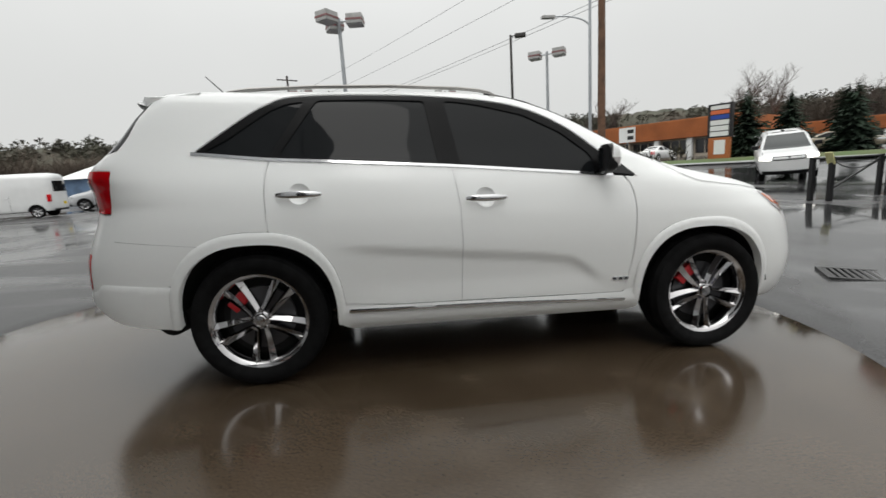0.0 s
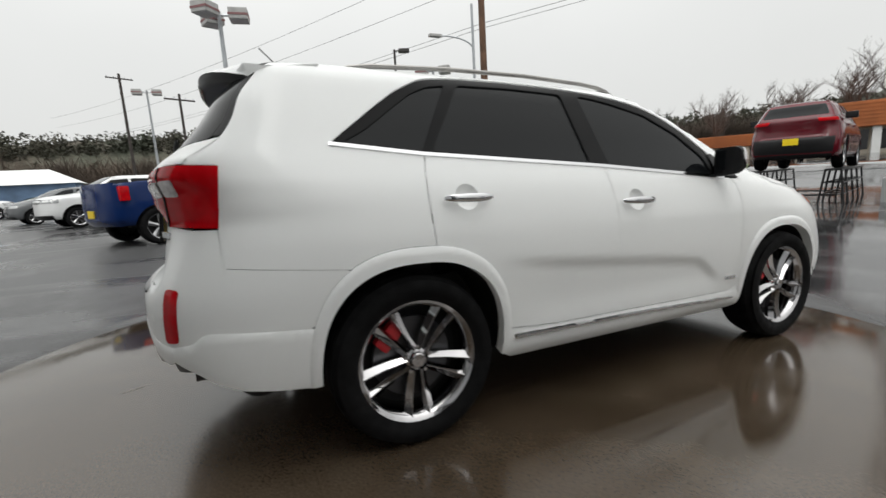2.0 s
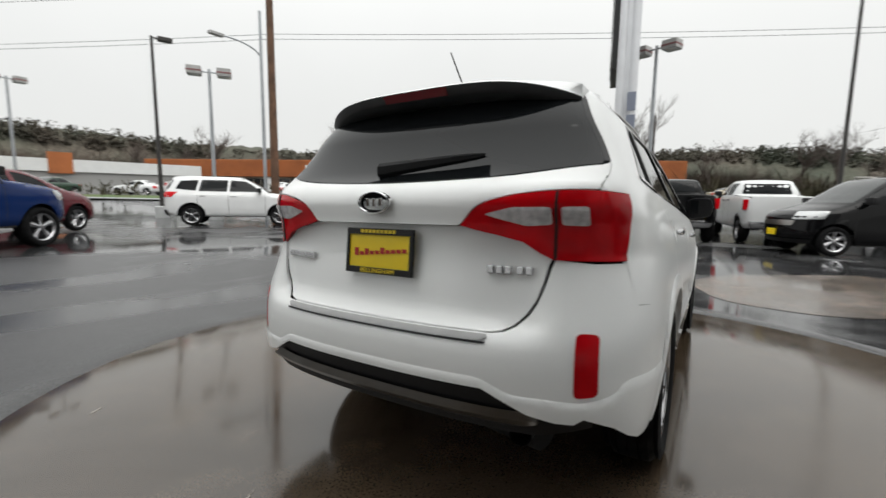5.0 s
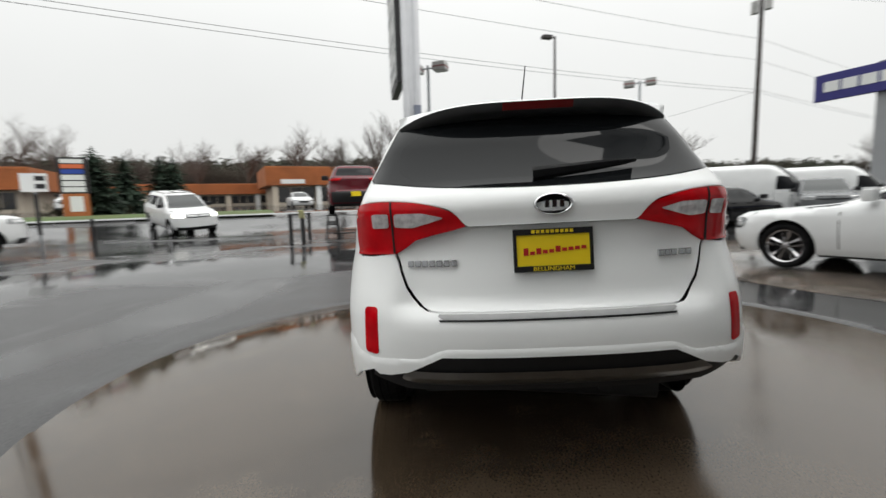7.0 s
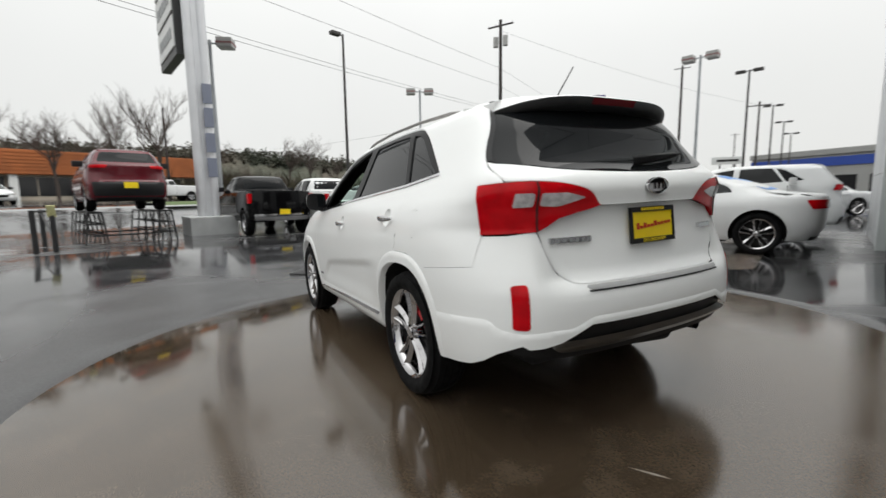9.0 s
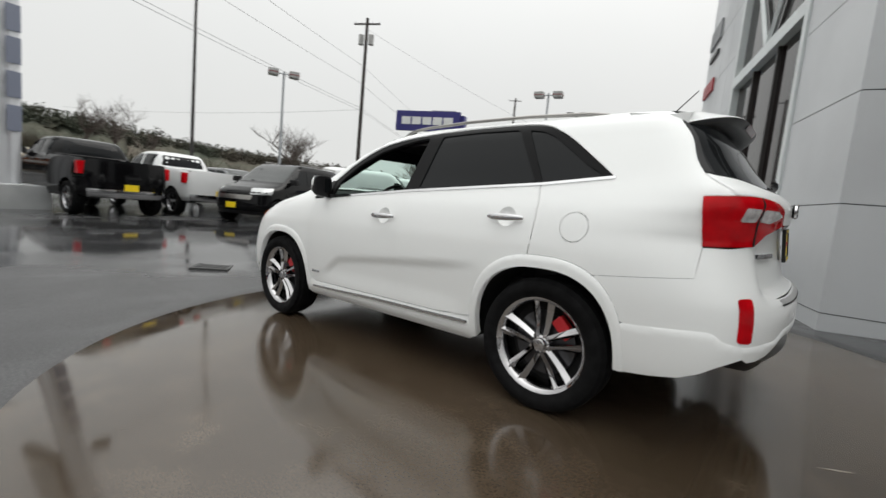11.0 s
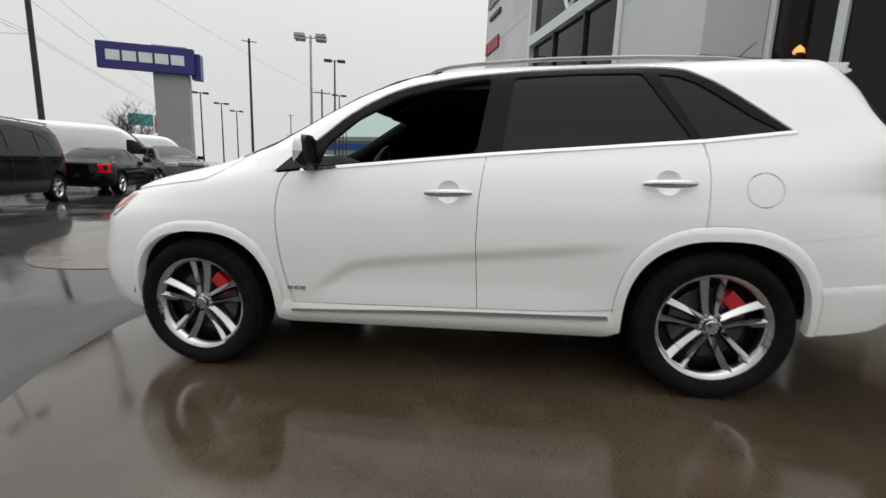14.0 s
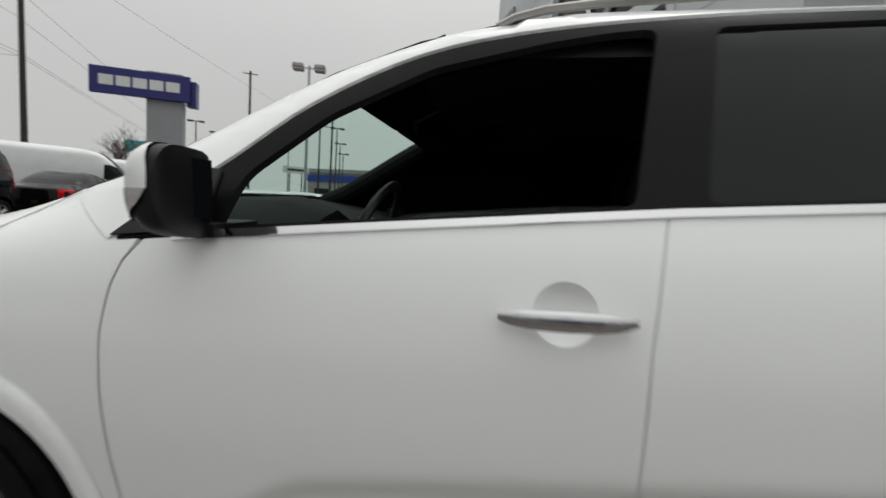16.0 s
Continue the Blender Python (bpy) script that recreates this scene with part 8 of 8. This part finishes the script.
for k, (n_, s_, h_) in enumerate(((30.6, -9.19, 4.4), (36.2, -8.52, 4.5), (39.3, -5.75, 4.7), (42.5, -6.9, 5.0))):
    p_ = st(n_, s_); fir("fir_tree", p_.x, p_.y, h_, 40 + k)
trees = []
for k in range(4):
    trees.append(bare_tree("bare_tree", 80 + 4 * k, 60 - 9 * k, 11 + k, 10 + k))
bare_tree("bare_tree", 41.4, 5.0, 9.5, 31, 0.45)
bare_tree("bare_tree", 45.5, 9.0, 9.0, 33, 0.45)
bare_tree("bare_tree", 47.5, 13.5, 8.5, 36, 0.5)
for k, (n_, s_, sc) in enumerate(((84, -70, 1.0), (86, -62, 0.9), (84, -55, 1.1), (85, -30, 1.0), (82, -24, 1.15), (84, -6, 1.0), (83, 2, 0.95), (80, 10, 1.0), (82, 17, 1.1), (84, 25, 0.9), (60, 44, 0.8), (62, 50, 0.75), (64, 58, 0.7), (72, 38, 0.8))):
    p_ = st(n_, s_)
    copy_thing(trees[k % 4], pose(p_.x, p_.y, ground_z(p_.x, p_.y), 0, 0, 77 * k) @ Matrix.Diagonal((sc, sc, sc, 1)))
for k, (x, y, sc) in enumerate(((34.0, -18.0, 0.55), (37.5, -19.5, 0.5), (62, -62, 0.7), (66, -70, 0.7), (58, -58, 0.6))):
    copy_thing(trees[(k + 1) % 4], pose(x, y, ground_z(x, y), 0, 0, 50 * k) @ Matrix.Diagonal((sc * 1.3, sc * 1.3, sc, 1)))


def woods(name, label, pts, n, seed, conifer, h0, h1, material, category="woods", shapes=(0.16, 0.22, 0.34, 0.42)):
    """A far wood along a line: many slim trees as one mass with an uneven top."""
    r = random.Random(seed)
    V, F_ = [], []
    for _ in range(n):
        u = r.uniform(0, len(pts) - 1.001); i = int(u); f_ = u - i
        x = pts[i][0] * (1 - f_) + pts[i + 1][0] * f_ + r.uniform(-9, 9)
        y = pts[i][1] * (1 - f_) + pts[i + 1][1] * f_ + r.uniform(-9, 9)
        base = pts[i][2] * (1 - f_) + pts[i + 1][2] * f_ + r.uniform(-1.5, 0.5)
        h = r.uniform(h0, h1)
        rf, tip = r.choice(shapes), r.uniform(0.03, 0.10) if min(shapes) > 0.3 else r.uniform(0.06, 0.22)
        if conifer:
            for k in range(34):
                u_ = r.uniform(0.05, 1.0)
                env = h * rf * ((1 - u_) if rf < 0.25 else math.sqrt(max(0.0, 1 - u_ ** 2.4))) * r.uniform(0.3, 1.05)
                a, q = r.uniform(0, 6.283), h * r.uniform(0.09, 0.19) * (1.15 - 0.6 * u_)
                c_ = Vector((x + env * math.cos(a), y + env * math.sin(a), base + h * u_))
                b = len(V)
                for _k in range(4):
                    V.append(c_ + Vector((r.uniform(-1, 1), r.uniform(-1, 1), r.uniform(-0.8, 0.8))) * q)
                F_ += [(b, b + 1, b + 2), (b, b + 2, b + 3), (b, b + 1, b + 3)]
        else:
            for k in range(16):
                a, e = r.uniform(0, 6.283), r.uniform(0.06, 0.42) * h
                z0_ = base + h * r.uniform(0.0, 0.55)
                p0 = Vector((x + r.uniform(-0.4, 0.4), y + r.uniform(-0.4, 0.4), z0_))
                p1 = p0 + Vector((math.cos(a) * e, math.sin(a) * e, h * r.uniform(0.2, 0.42)))
                w_ = r.uniform(0.03, 0.085)
                b = len(V)
                V += [p0 + Vector((w_, 0, 0)), p0 - Vector((w_, 0, 0)), p1 - Vector((w_ * 0.3, 0, 0)), p1 + Vector((w_ * 0.3, 0, 0)), p0 + Vector((0, w_, 0)), p0 - Vector((0, w_, 0)), p1]
                F_ += [(b, b + 1, b + 2, b + 3), (b + 4, b + 5, b + 6)]
    return tagged(link(name, mesh_from(name, V, F_, material, False)), label, category, kind="stuff")


woods("bare_woods", "brown leafless woodland on the far rise", [(70, 135, 1), (95, 105, 3), (115, 75, 3), (128, 45, 2), (125, 15, 0), (120, -15, -2)], 4600, 3, False, 8.0, 12.5, M_TWIG)
woods("bare_woods", "brown leafless scrub beyond the lot", [(70, 118, 0), (40, 108, 0), (10, 112, 0), (-25, 108, 0), (-60, 96, 0), (-95, 70, 0)], 4800, 4, False, 7.0, 11.0, M_TWIG)
woods("fir_woods", "dark conifer wood on the skyline", [(20, 135, 0), (-5, 132, 2), (-30, 128, 2), (-55, 118, 0), (-85, 100, -1), (-110, 70, -1)], 300, 6, True, 5.0, 7.5, M_FARWOOD, shapes=(0.22, 0.34, 0.45, 0.5))
woods("fir_woods", "scattered dark conifers on the far rise", [(70, 140, 3), (110, 105, 6), (135, 70, 5), (140, 30, 2)], 30, 8, True, 5.0, 8.0, M_FARWOOD, shapes=(0.22, 0.34, 0.45))
woods("shrub_woods", "brown-green shrubs beyond the street", [(52, 0, 0), (56, -14, 0), (60, -30, -1)], 420, 9, False, 2.5, 5.0, M_SHRUB)
woods("shrub_woods", "low hedges on the lawn", [tuple(st(33, -26)) + (0.5,), tuple(st(33, -14)) + (0.5,)], 60, 12, False, 1.0, 1.8, M_SHRUB)


def hill(name, label, pts, width, h, seed):
    V, F_ = [], []
    m_ = 8
    per = 36
    for i in range(len(pts) * per):
        u = i / per; k = min(int(u), len(pts) - 2); f_ = min(u - k, 1)
        c = Vector(pts[k]).lerp(Vector(pts[k + 1]), f_)
        out = c.normalized()
        hh = (h[k] * (1 - f_) + h[k + 1] * f_) * (0.95 + 0.22 * noise.noise(Vector((u * 0.9, seed, 0))))
        for j in range(m_ + 1):
            q = j / m_
            p_ = c + out * (q - 0.25) * width
            tops = 1.1 * noise.noise(Vector((u * 22, j * 0.9, seed))) + 0.8 * noise.noise(Vector((u * 55, j * 2.1, seed + 4)))
            V.append((p_.x, p_.y, -1.0 + hh * sstep(0, 0.8, q) + tops * sstep(0.1, 0.4, q)))
    for i in range(len(pts) * per - 1):
        for j in range(m_):
            a = i * (m_ + 1) + j
            F_.append((a, a + m_ + 1, a + m_ + 2, a + 1))
    crest = [(c_[0] * (1 + 0.42 * width / math.hypot(*c_)), c_[1] * (1 + 0.42 * width / math.hypot(*c_)), h_ * 0.86 - 3.6) for c_, h_ in zip(pts, h)]
    woods("hill_woods", "distant mixed trees along the wooded rise", crest, 1500, int(seed) + 20, True, 3.0, 6.0, M_HILL, shapes=(0.3, 0.4, 0.5))
    return tagged(link(name, mesh_from(name, V, F_, M_HILL)), label, "hill", kind="structure")


hill("backdrop_hill", "low brown wooded rise on the horizon", [(60, 150), (100, 118), (128, 82), (142, 45), (138, 5), (132, -30)], 70, (20, 19, 18.5, 19, 19, 16), 1.0)
hill("backdrop_hill", "low dark wooded rise behind the lot", [(70, 132), (30, 128), (-10, 128), (-50, 115), (-90, 88), (-118, 50)], 60, (19, 20, 20, 17, 12.5, 10), 3.0)
hill("backdrop_hill", "distant low hill beyond the street", [(190, -20), (180, -60), (165, -95), (140, -125)], 80, (19, 18, 15, 12), 5.0)
